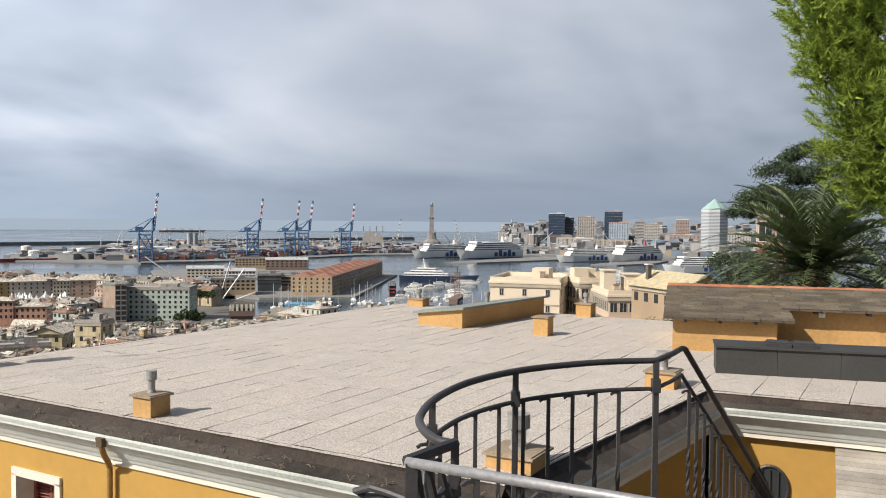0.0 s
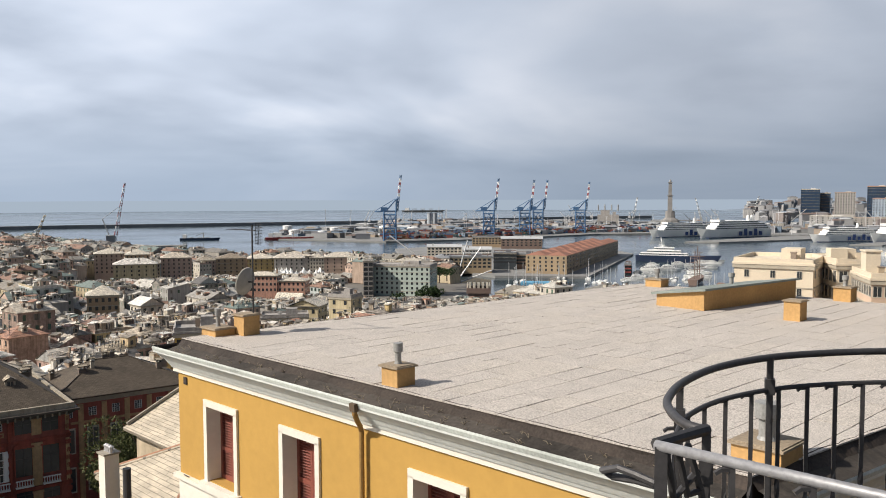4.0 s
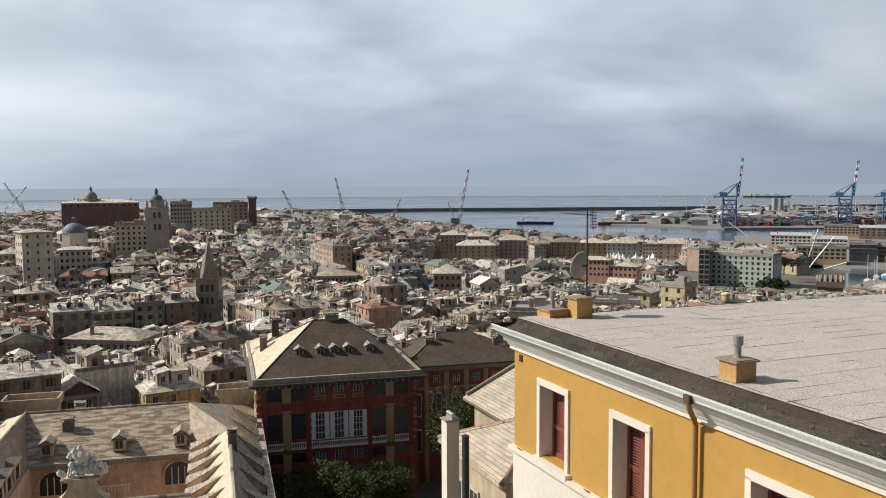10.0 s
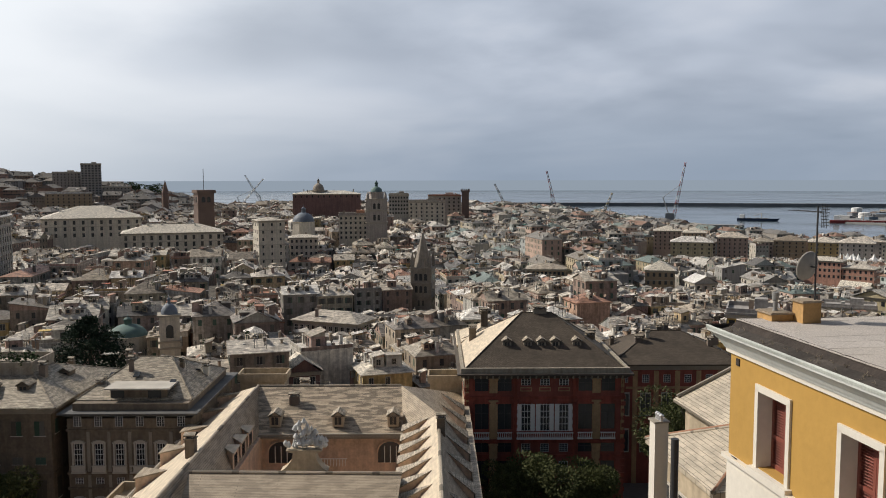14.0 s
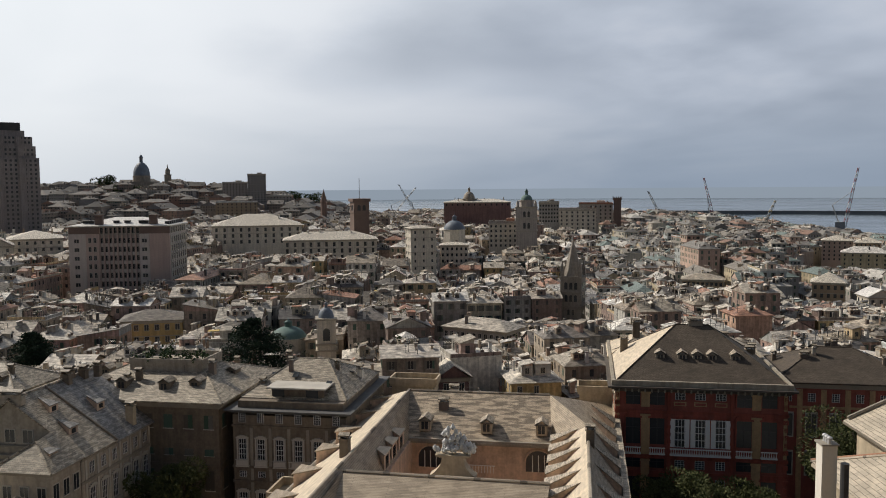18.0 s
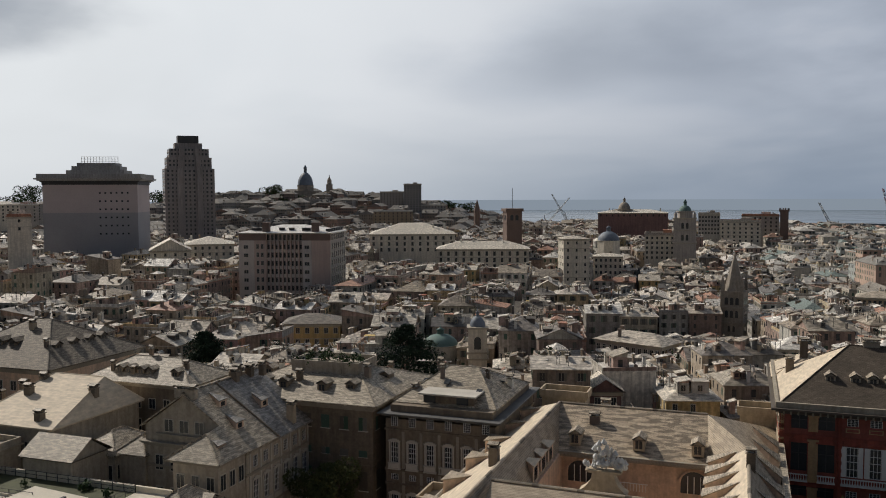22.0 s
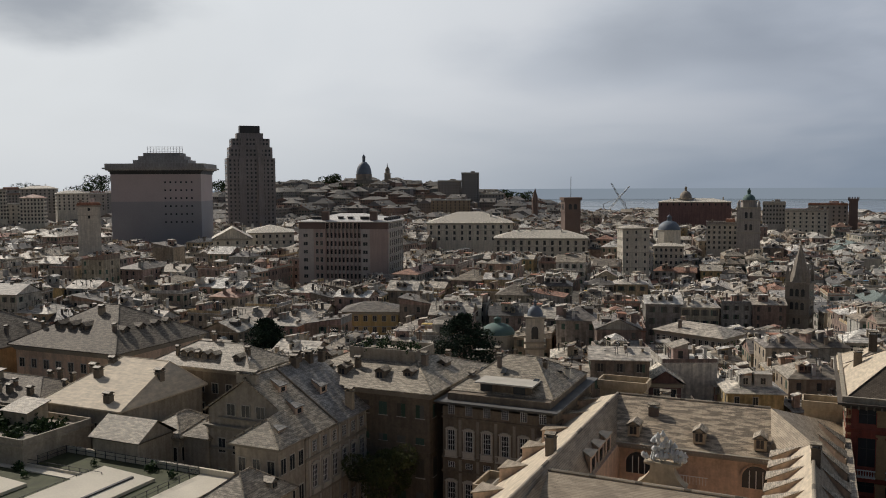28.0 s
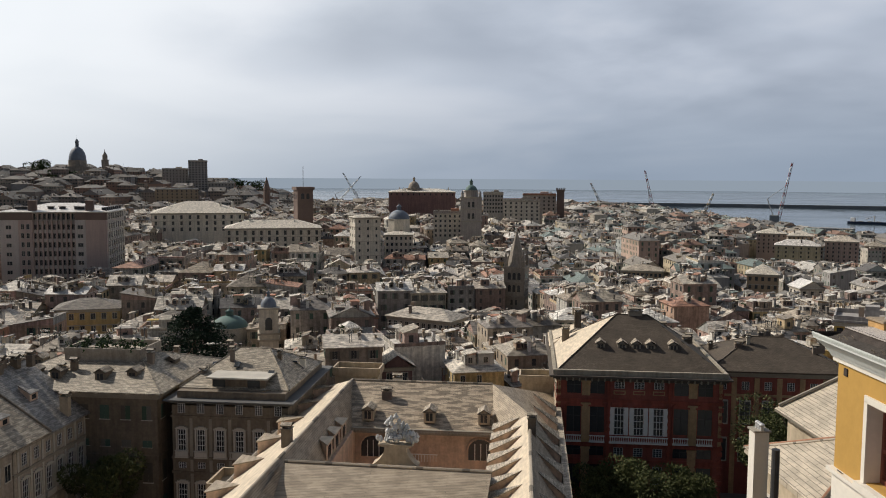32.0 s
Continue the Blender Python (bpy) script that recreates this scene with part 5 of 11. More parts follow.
def theatre():
    """The opera house: a huge plain stage tower with a dark flared crown."""
    d = 575
    az = 95.47
    w = 66.9
    p = polar(az, d + w * .35)
    t = thing("opera_house", "huge plain pinkish-grey stage tower with dark flared crown", "theatre", spot(p.x, p.y, 0, az - 14))
    keep_free(p.x, p.y, w * .62)
    zb, zt = 70.5, 88.3
    m0 = I4_
    w *= 0.86
    dp = w * 0.66
    a = Acc()
    a.box(Matrix.Translation((0, 0, 14)), w, dp, zb - 14)
    part("lower_wall", a, [mat("grey_render", (0.34, 0.33, 0.34), vary=0.1, scale=0.2)], t)
    a = Acc()
    a.box(Matrix.Translation((0, 0, zb)), w, dp, zt - zb)
    part("upper_wall", a, [mat("pinkish_render", (0.50, 0.43, 0.42), vary=0.1, scale=0.2)], t)
    a = Acc()
    for k, (o, z, h) in enumerate(((0.3, 0, 1.6), (1.2, 1.6, 0.9), (2.6, 2.5, 0.8), (4.0, 3.3, 1.0))):
        a.box(Matrix.Translation((0, 0, zt + z)), w + 2 * o, dp + 2 * o, h, bottom=True)
    a.mi[12:] = [1] * (len(a.mi) - 12)
    part("crown", a, [M_dark, M_conc], t, "flared crown with a dark band")
    a = Acc()
    a.box(Matrix.Translation((0, 0, zt + 4.3)), w + 5.4, dp + 5.4, 2.6)
    part("parapet", a, [M_conc], t)
    for k, (s, h, z) in enumerate(((0.62, 2.6, 6.9), (0.52, 2.6, 9.5), (0.42, 2.2, 12.1))):
        a = Acc()
        a.box(Matrix.Translation((1.5, 0, zt + z)), w * s, dp * s, h)
        part("roof_step", a, [M_conc], t)
    a = Acc()
    for i in range(13):
        x = -9 + i * 1.9
        a.tube([(x, -3, zt + 14.3), (x, -3, zt + 18.5)], 0.14, 4)
    for z in (15.5, 17, 18.4):
        a.tube([(-9, -3, zt + z), (14, -3, zt + z)], 0.12, 4)
    part("scaffold_sign", a, [M_zinc2], t)
    rows = [zb - 14 + i * 5.2 for i in range(6)]
    joined_windows(t, [(I4_, w, dp / 2, [w * .1 + i * 3.4 for i in range(6)], [r for r in rows if r > 30], 1.1, 1.1), (Matrix.Rotation(-math.pi / 2, 4, "Z"), dp, w / 2, [-4, 0, 4], rows[2:], 1.1, 1.1)])
    # the pale lower halls beside it
    block("theatre_hall", "low pale hall with a gabled roof beside the opera house", 92.48, 89.98, 470, 51.5, 26, M_palew, "gable", 6.0, 1, 4, roofmat=M_slate_pale)
    block("academy", "pale building with a wide pale roof", 90.32, 87.21, 500, 53.0, 30, M_palew, "hip", 4.0, 2, 7, roofmat=M_slate_pale)


M_zinc2 = mat("pale_steel", (0.55, 0.55, 0.55), rough=0.5, metal=0.3, vary=0.1)


def skyscraper():
    d = 735
    az = 90.00
    p = polar(az, d + 15)
    t = thing("skyscraper", "stepped brown stone skyscraper of the twentieth century", "skyscraper", spot(p.x, p.y, 0, az + 6))
    keep_free(p.x, p.y, 30)
    W0 = 42.0
    levels = [(360, 292, 1.0), (292, 273, 0.9), (273, 258, 0.8), (258, 248, 0.55), (248, 235, 0.42)]
    for i, (yb, yt, k) in enumerate(levels):
        zb = 80 + d * math.tan(radians(-3.84 + math.degrees(math.atan((441 - yb) / 1488)))) if i else 15
        zt = 80 + d * math.tan(radians(-3.84 + math.degrees(math.atan((441 - yt) / 1488))))
        w, dp = W0 * 0.96 * k, W0 * 0.6 * k
        a = Acc()
        a.box(Matrix.Translation((0, 0, zb)), w, dp, zt - zb)
        part("tier", a, [M_sky if i < 4 else M_dark], t)
        if i < 3:
            rows = [zb + 2 + j * 3.5 for j in range(int((zt - zb) / 3.5))] if i else [zt - 3 - j * 3.5 for j in range(16)]
            joined_windows(t, [(Matrix.Rotation(s * math.pi / 2, 4, "Z"), w, (dp if s % 2 == 0 else w) / 2, even2(11 if s % 2 == 0 else 8, (w if s % 2 == 0 else dp) - 2), rows, 1.5, 1.8) for s in range(4)])
        for s in (-1, 1):
            a = Acc()
            a.box(Matrix.Translation((s * w * .2, -dp / 2 - .5, zb)), w * .12, 1.2, zt - zb)
            if i < 3:
                part("pier", a, [M_sky], t)


M_sky = mat("skyscraper_stone", (0.27, 0.245, 0.235), vary=0.2, scale=0.3, mid=0.10, streak=0.16)


def hill_church():
    d = 1270
    az = 82.46
    t = thing("domed_church", "dark domed basilica with a scaffolded dome on the hill", "church", at(az, d))
    keep_free(*polar(az, d).xy, 40)
    zb, zt = 88.8, 125.0
    w = 24.8
    a = Acc()
    a.box(Matrix.Translation((0, 0, 40)), w * 1.3, w * 1.3, zb - 40)
    part("body", a, [M_stone], t)
    a = Acc()
    a.lathe(Matrix.Translation((0, 0, zb)), [(w * .48, 0), (w * .48, 8), (w * .5, 8.5)], 14)
    part("drum", a, [M_stone], t)
    a = Acc()
    dome(a, Matrix.Translation((0, 0, zb + 8.5)), w * .46, (zt - zb - 8) * .68, 0, 16)
    part("cap", a, [M_lead], t, smooth=True)
    az = 80.87
    t = thing("bell_tower", "dark bell tower of the hill church", "bell tower", at(az, d))
    zb, zt = 97.7, 113.7
    s = 9.4
    a = Acc()
    a.box(Matrix.Translation((0, 0, 40)), s, s, zb - 40)
    part("shaft", a, [M_stone], t)
    a = Acc()
    a.lathe(Matrix.Translation((0, 0, zb)), [(s * .6, 0), (s * .6, 1), (s * .36, 1.2), (s * .36, 7), (s * .1, 11), (0.1, zt - zb)], 8)
    part("belfry", a, [M_stone], t)
    block("apartment_tower", "grey apartment tower on the hill", 75.85, 74.66, 1150, 96.2, 22, M_conc, "flat", 1, 12, 6, ww=2.2, wh=1.6, step=3.1)
    block("apartment_block", "low dark apartment block on the hill", 77.47, 75.86, 1160, 85.8, 24, M_block, "flat", 1, 5, 8)
    t = thing("church_spire", "thin dark church spire", "spire", at(70.87, 900))
    a = Acc()
    a.lathe(I4_, [(3.4, 20), (3.4, 63.0), (3.8, 63.6), (0.15, 76.8)], 8)
    part("spire", a, [M_brick], t)


M_creamy = mat("cream_yellow_house", (0.50, 0.43, 0.28), vary=0.18, scale=0.4, streak=0.2)
M_rosy = mat("rosy_house", (0.46, 0.34, 0.28), vary=0.18, scale=0.4, streak=0.2)


def more_blocks():
    block("dark_tower", "dark glass office tower with a roof frame", 106.53, 110.5, 640, 110.4, 26, M_glassb, "flat", 1, 16, 9, ww=2.4, wh=2.0, step=3.4, roofmat=M_dark)
    block("slab_house", "narrow pale concrete slab tower", 100.64, 99.30, 430, 71.5, 12, M_palew, "flat", 1, 2, 1, ww=1, wh=1.4)
    for x0, x1, y, dd, m, lab in ((70, 175, 322, 1100, M_conc, "grey apartment row on the far slope"), (170, 300, 330, 1000, M_block, "brown-grey apartment row on the far slope"), (110, 190, 345, 900, M_palew, "pale apartment row on the far slope"), (590, 660, 330, 1200, M_block, "dark apartment row on the hill"), (655, 720, 334, 1180, M_darkred, "dark red apartment row on the hill"), (800, 870, 328, 1250, M_block, "dark apartment row by the church"), (860, 930, 345, 1000, M_ochre0, "ochre apartment row below the hill"), (940, 990, 335, 1180, M_block, "grey apartment row on the hill")):
        az0, az1 = 80.85 - math.degrees(math.atan((x0 - 784) / 1488)), 80.85 - math.degrees(math.atan((x1 - 784) / 1488))
        el = -4.7 + math.degrees(math.atan((441 - y) / 1488))
        block("apartment_block", lab, az0, az1, dd, 80 + dd * math.tan(radians(el)), 20, m, "flat", 1, 5, 9, ww=1.4, wh=1.7)
    rb = random.Random(17)
    for k in range(15):
        a0 = 94.0 + k * 0.95 + rb.uniform(-0.3, 0.3)
        dd = rb.uniform(760, 1250)
        top = 80 + dd * math.tan(radians(rb.uniform(-0.75, 0.35)))
        block("apartment_block", rb.choice(("grey apartment block on the far slope", "brown apartment block on the far slope", "ochre-grey apartment block on the far slope")), a0 + rb.uniform(1.3, 2.3), a0, dd, top, 18, rb.choice((M_conc, M_block, M_palew, M_block)), rb.choice(("flat", "hip")), 3, rb.randint(5, 8), rb.randint(7, 11), turn=rb.uniform(-14, 14), ww=1.4, wh=1.8, step=3.3)
    block("yellow_house", "ochre-yellow town house with dark windows and attic", 83.90, 80.05, 262, 40.6, 13, M_yelw, "hip", 2.4, 4, 6, turn=-8, each=True)
    block("pink_house", "long salmon-pink house with many windows", 29.1, 26.93, 560, 28.4, 14, M_pinkw, "hip", 2.0, 3, 8, turn=-14, roofmat=M_slate_pale)
    block("pink_house", "low salmon-pink house beside a pale church", 26.93, 25.10, 556, 24.8, 14, M_pinkw, "hip", 2.0, 3, 6, turn=-14)
    block("gabled_church", "pale gabled church with a plain front", 26.75, 25.75, 500, 17.5, 16, M_palew, "gable", 5.0, 1, 2, turn=62, roofmat=M_slate_pale)
    block("cream_house", "low cream house with a flat roof terrace", 28.19, 25.09, 330, 32.9, 11, M_creamy, "flat", 1, 2, 7, roofmat=M_conc)
    block("cream_house", "pale yellow house with a gabled roof", 26.03, 24.02, 350, 34.6, 12, M_creamy, "gable", 2.6, 2, 3, turn=70, roofmat=M_slate_pale)
    block("tower_house", "square cream and brown roof tower", 23.44, 21.70, 330, 40.4, 9, M_creamy, "flat", 1, 2, 2, turn=-30, roofmat=M_conc)
    block("church_hall", "pale church hall under the blue-grey dome", 63.0, 61.1, 496, 44.6, 12, M_palew, "hip", 1.6, 3, 6, roofmat=M_slate_pale)
    block("square_house", "tan square house with a pale pyramid roof", 39.0, 37.1, 400, 36.4, 13, M_ochre0, "pyramid", 4.0, 2, 5, roofmat=M_slate_pale)
    block("pale_roof_house", "low house with a white metal roof", 36.2, 34.7, 380, 33.6, 11, M_palew, "gable", 3.0, 1, 3, turn=24, roofmat=M_white_roof)
    block("long_house", "long tan house with a low slate roof", 46.86, 44.3, 420, 33.8, 13, M_ochre0, "hip", 2.4, 2, 9)
    block("long_house", "long grey-beige street front with many shutters", 62.6, 57.6, 245, 37.6, 11, M_block, "hip", 2.6, 3, 11, turn=-30, each=True, ww=1.0, wh=1.8)
    for a0, a1, dd, zt, rf, m, lab in ((38.5, 36.75, 780, 31.0, "pyramid", M_pinkw2, "tall brown-pink port house with a pyramid roof"), (37.4, 34.75, 740, 24.2, "hip", M_creamy, "cream port house with green shutters"), (36.65, 35.2, 775, 30.0, "pyramid", M_ochre0, "tall ochre port house with a pyramid roof"), (34.5, 32.6, 760, 27.4, "hip", M_rosy, "rosy port house with a pale roof"), (27.3, 25.3, 760, 25.3, "hip", M_block, "brown-grey port warehouse with a slate roof")):
        block("port_house", lab, a0, a1, dd, zt, 18, m, rf, 4.5, 5, 6, ww=1.1, wh=1.7, step=3.4, roofmat=M_slate_pale if rf == "pyramid" else None)
    block("red_house", "small red house with a pale roof", 63.4, 61.3, 176, 39.2, 8, M_darkred, "gable", 2.6, 2, 2, turn=8, each=True, roofmat=M_slate_pale)
    # front row by the old port
    for x0, x1, y, m, lab in ((420, 470, 455, M_palew, "cream front house by the port"), (455, 492, 445, M_yelw, "ochre front house by the port"), (495, 522, 452, M_palew, "grey-cream front house by the port"), (520, 582, 452, M_bluew, "pale blue front house by the port"), (583, 614, 450, M_pinkw2, "tall pink front house with a pyramid roof"), (615, 665, 448, M_ochre0, "brown front house by the port"), (668, 716, 450, M_yelw, "ochre front house by the port"), (722, 778, 448, M_block, "dark old warehouse by the port"), (775, 800, 452, M_palew, "white front house by the port"), (800, 860, 452, M_pinkw2, "brown-pink front house by the port")):
        az0, az1 = 24.58 - math.degrees(math.atan((x0 - 784) / 1488)), 24.58 - math.degrees(math.atan((x1 - 784) / 1488))
        el = -3.9 + math.degrees(math.atan((441 - y) / 1488)) - 0.25 * (1 - (x0 - 420) / 400) + 0.22
        block("port_house", lab, az0, az1, 800, 80 + 800 * math.tan(radians(el)), 20, m, "pyramid" if (x0 // 7) % 2 else "hip", 4.5, 6, 5, ww=1.1, wh=1.7, step=3.4)


M_bluew = mat("pale_blue_house", (0.46, 0.54, 0.56), vary=0.15, scale=0.4)
M_pinkw2 = mat("brown_pink_house", (0.46, 0.345, 0.28), vary=0.2, scale=0.4)
M_ochre0 = mat("ochre_house", (0.36, 0.27, 0.18), vary=0.2, scale=0.4)

def roof_scaffold():
    """A scaffold with green netting on a roof in the old town."""
    d = 330
    t = thing("roof_scaffold", "roof scaffold wrapped in teal green netting", "scaffold", at(46.47, d))
    z0, z1 = 28.2, 35.9
    net = mat("green_netting", (0.07, 0.20, 0.16), rough=0.9, vary=0.35, scale=1.5)
    for i in range(7):
        a = Acc()
        a.tube([(-7.5 + i * 2.5, 0, z0 - 6), (-7.5 + i * 2.5, 0, z1 - abs(i - 3) * 0.5)], 0.06, 5)
        part("pole", a, [M_dark], t)
    for i in range(6):
        for k in range(2):
            if (i + k) % 5 == 4:
                continue
            a = Acc()
            h = (z1 - z0) * 0.42
            a.box(Matrix.Translation((-6.25 + i * 2.5, 0.3 * (k % 2), z0 + k * h * 1.05 - abs(i - 2.5) * 0.4)) @ Matrix.Rotation(radians(-16 + 5 * (i % 3)), 4, "X"), 2.3, 0.05, h)
            part("net_panel", a, [net], t)
    a = Acc()
    a.box(Matrix.Translation((0, 2.2, z0 - 12)), 15, 4.4, 12)
    part("wall", a, [M_palew], t)
    block("yellow_house", "bright yellow town house behind the villa roof", 30.58, 33.78, 190, 50.2, 11, mat("bright_yellow", (0.52, 0.36, 0.10), vary=0.15), "flat", 1, 2, 5, roofmat=M_conc)


roof_scaffold()
romanesque_tower(), small_campanile(), cathedral(), castle_hill(), ducal_palace(), office_block(), theatre(), skyscraper(), hill_church(), more_blocks()

# ---- the palaces below the belvedere; their streets share one direction ----
PF = spot(0, 0, 0, 53.13)
M_red = mat("red_plaster", (0.275, 0.082, 0.06), vary=0.3, scale=0.6, mid=0.10, streak=0.16)
M_red2 = mat("faded_red_stucco", (0.29, 0.075, 0.05), vary=0.3, scale=0.8, streak=0.3)
M_ochre = mat("ochre_plaster", (0.44, 0.30, 0.165), vary=0.25, scale=0.6, mid=0.10, streak=0.16)
M_brown = mat("brown_plaster", (0.185, 0.15, 0.112), vary=0.3, scale=0.4, mid=0.10, streak=0.16)
M_greyw = mat("grey_plaster", (0.38, 0.335, 0.27), vary=0.3, scale=0.4, mid=0.10, streak=0.16)
M_pink = mat("pink_plaster", (0.62, 0.46, 0.34), vary=0.25, scale=0.4, mid=0.10, streak=0.16)
M_cream = mat("cream_plaster", (0.46, 0.38, 0.27), vary=0.18, scale=0.5, mid=0.10, streak=0.16)
M_slate = slate("grey_slate", (0.29, 0.245, 0.185), (0.43, 0.375, 0.285), 0.30, 0.62, vary=0.3)
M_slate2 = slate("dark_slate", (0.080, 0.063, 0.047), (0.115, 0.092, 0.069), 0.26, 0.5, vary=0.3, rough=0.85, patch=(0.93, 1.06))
M_mottled = slate("mottled_slate", (0.315, 0.25, 0.18), (0.42, 0.345, 0.25), 0.28, 1.4, vary=0.2, patch=(0.58, 1.28), spread=(0.42, 1.5))
M_ribbed = slate("ribbed_slate", (0.36, 0.295, 0.215), (0.40, 0.33, 0.245), 0.26, 9.0, vary=0.2, patch=(0.84, 1.12), spread=(0.4, 1.2))
M_creamrib = slate("cream_slate", (0.50, 0.435, 0.335), (0.56, 0.485, 0.375), 0.26, 1.1, vary=0.2, patch=(0.84, 1.06))
M_dark_eave = mat("dark_eave", (0.10, 0.085, 0.07), vary=0.25)
M_slate5 = slate("brown_slate", (0.15, 0.125, 0.095), (0.23, 0.195, 0.15), 0.3, 0.6, vary=0.3, rough=0.75)
M_slate4 = slate("blue_grey_slate", (0.22, 0.205, 0.185), (0.30, 0.285, 0.26), 0.3, 0.6, vary=0.25, rough=0.5)
M_slate3 = slate("pale_slate", (0.37, 0.315, 0.24), (0.46, 0.395, 0.305), 0.22, 0.9, vary=0.22)
# slate with the sun's brightness put into its pale colour
M_slate_sunlit = mat("sunlit_slate", (0.60, 0.51, 0.385), rough=0.75, vary=0.12, scale=0.5, mid=0.08, patch=0.14)
M_gutter = mat("gutter_stone", (0.34, 0.30, 0.235), vary=0.3, scale=0.8, streak=0.2)
M_cornice = mat("cornice_stone", (0.30, 0.27, 0.22), vary=0.3, scale=0.8)
RP = random.Random(5)


def rect(x0, x1, y0, y1, z, turn=53.13):
    """The pose of a rectangle's centre in the palaces' frame, and its size."""
    p = PF @ Vector(((x0 + x1) / 2, (y0 + y1) / 2, z))
    return spot(p.x, p.y, p.z, turn), x1 - x0, y1 - y0


FREE = []


def free_rect(x0, x1, y0, y1):
    FREE.append((x0, x1, y0, y1))


def hip(acc, m, sx, sy, h, ridge=None, over=0.8, mi=0, shift=0.0):
    """A hip roof with a ridge of a given length along x; thick eaves."""
    x, y, t = sx / 2 + over, sy / 2 + over, 0.25
    r = (max(sx - sy, 0) if ridge is None else ridge) / 2
    e = [(-x, -y, t), (x, -y, t), (x, y, t), (-x, y, t)]
    a, b = (-r, shift, h + t), (r, shift, h + t)
    for f in ([e[0], e[1], b, a], [e[2], e[3], a, b], [e[1], e[2], b], [e[3], e[0], a]):
        acc.face([m @ Vector(p) for p in f], mi)
    acc.face([m @ Vector((p[0], p[1], 0)) for p in reversed(e)], mi)
    for i in range(4):
        p, q = e[i], e[(i + 1) % 4]
        acc.face([m @ Vector(c) for c in ((p[0], p[1], 0), (q[0], q[1], 0), q, p)], mi)
    for p, q in ((a, b), (e[0], a), (e[1], b), (e[2], b), (e[3], a)):
        if (Vector(p) - Vector(q)).length > 0.05:
            line = Acc()
            line.tube([m @ Vector(p), m @ Vector(q)], 0.13, 5, mi)
            acc.extra.append(line)


def roof_extras(root, z, sx, sy, h, ridge, n, along_y=False):
    """Small chimneys, skylights and aerials scattered on a hip roof."""
    for i in range(n):
        x, y = RP.uniform(-.42, .42) * sx, RP.uniform(-.42, .42) * sy
        u, v, lu, lv = (y, x, sy, sx) if along_y else (x, y, sx, sy)
        k = min(1.0, (lv / 2 - abs(v)) / (lv / 2), (lu / 2 - abs(u)) / max((lu - ridge) / 2, 0.1))
        m = Matrix.Translation((x, y, z + h * k))
        kind = RP.random()
        if kind < 0.5:
            chimney(root, m @ Matrix.Translation((0, 0, -0.6)), RP.uniform(.6, 1.0), RP.uniform(.5, .8), RP.uniform(1.5, 2.6), M_brown if RP.random() < .5 else None)
        elif kind < 0.8:
            if along_y:
                tilt = Matrix.Rotation(math.atan2(h, lv / 2) * (1 if x < 0 else -1) * -1, 4, "Y")
            else:
                tilt = Matrix.Rotation(math.atan2(h, lv / 2) * (1 if y < 0 else -1), 4, "X")
            a = Acc()
            a.box(m @ tilt @ Matrix.Translation((0, 0, 0.15)), 0.9, 1.2, 0.18)
            part("skylight", a, [M_win], root)
        else:
            a = Acc()
            hh = RP.uniform(1.6, 3.0)
            a.tube([m @ Vector((0, 0, -.3)), m @ Vector((0, 0, hh))], 0.03, 5)
            for k2 in (0, .3, .55):
                a.tube([m @ Vector((-.5 + k2 * .5, 0, hh - k2)), m @ Vector((.5 - k2 * .5, 0, hh - k2))], 0.02, 4)
            part("aerial", a, [M_dark], root)


def hip_y(acc, m, sx, sy, h, ridge=None, over=0.8, mi=0):
    hip(acc, m @ Matrix.Rotation(math.pi / 2, 4, "Z"), sy, sx, h, ridge, over, mi)


def dormer(parent, m, w=1.5, d=2.6, h=1.5, wall=None, roof=None, label=""):
    """A small gabled dormer with a window, facing -y."""
    a = Acc()
    a.box(m, w, d, h, 0, top=False)
    a.roof(m @ Matrix.Translation((0, 0, h)), w, d, w * 0.38, "gable", 0.18, 1, 0)
    a.face([m @ Vector(p) for p in ((-w * .3, -d / 2 - .02, h * .2), (w * .3, -d / 2 - .02, h * .2), (w * .3, -d / 2 - .02, h * .95), (-w * .3, -d / 2 - .02, h * .95))], 2)
    a.box(m @ Matrix.Translation((0, -d / 2 - .03, h * .2)), 0.07, 0.05, h * .75, 0)
    return part("dormer", a, [wall or M_cornice, roof or M_slate3, M_win], parent, label)


def lid_dormer(parent, m, w, d, rise, h=0.95, roof=None):
    """A wedge dormer on a slope: a low front facing -y under a three-cornered lid that runs up to a point. m: foot of the front, on the slope."""
    a = Acc()
    fl, fr, tl, tr = (-w / 2, 0, -0.3), (w / 2, 0, -0.3), (-w / 2, 0, h), (w / 2, 0, h)
    top, low = (0, d, d * rise), (0, d, d * rise - 0.6)
    for f, k in (([fl, fr, tr, tl], 0), ([fr, low, top, tr], 0), ([low, fl, tl, top], 0)):
        a.face([m @ Vector(p) for p in f], k)
    o = 0.22
    lid = [(-w / 2 - o, -o, h), (w / 2 + o, -o, h), (0, d + o, d * rise + 0.1)]
    up = [(p[0], p[1], p[2] + 0.14) for p in lid]
    a.face([m @ Vector(p) for p in up], 1)
    a.face([m @ Vector(p) for p in reversed(lid)], 1)
    for k in range(3):
        a.face([m @ Vector(p) for p in (lid[k], lid[(k + 1) % 3], up[(k + 1) % 3], up[k])], 1)
    a.face([m @ Vector(p) for p in ((-w * .25, -.02, 0.1), (w * .25, -.02, 0.1), (w * .25, -.02, h * .8), (-w * .25, -.02, h * .8))], 2)
    return part("dormer", a, [M_pink, roof or M_slate3, M_win], parent)


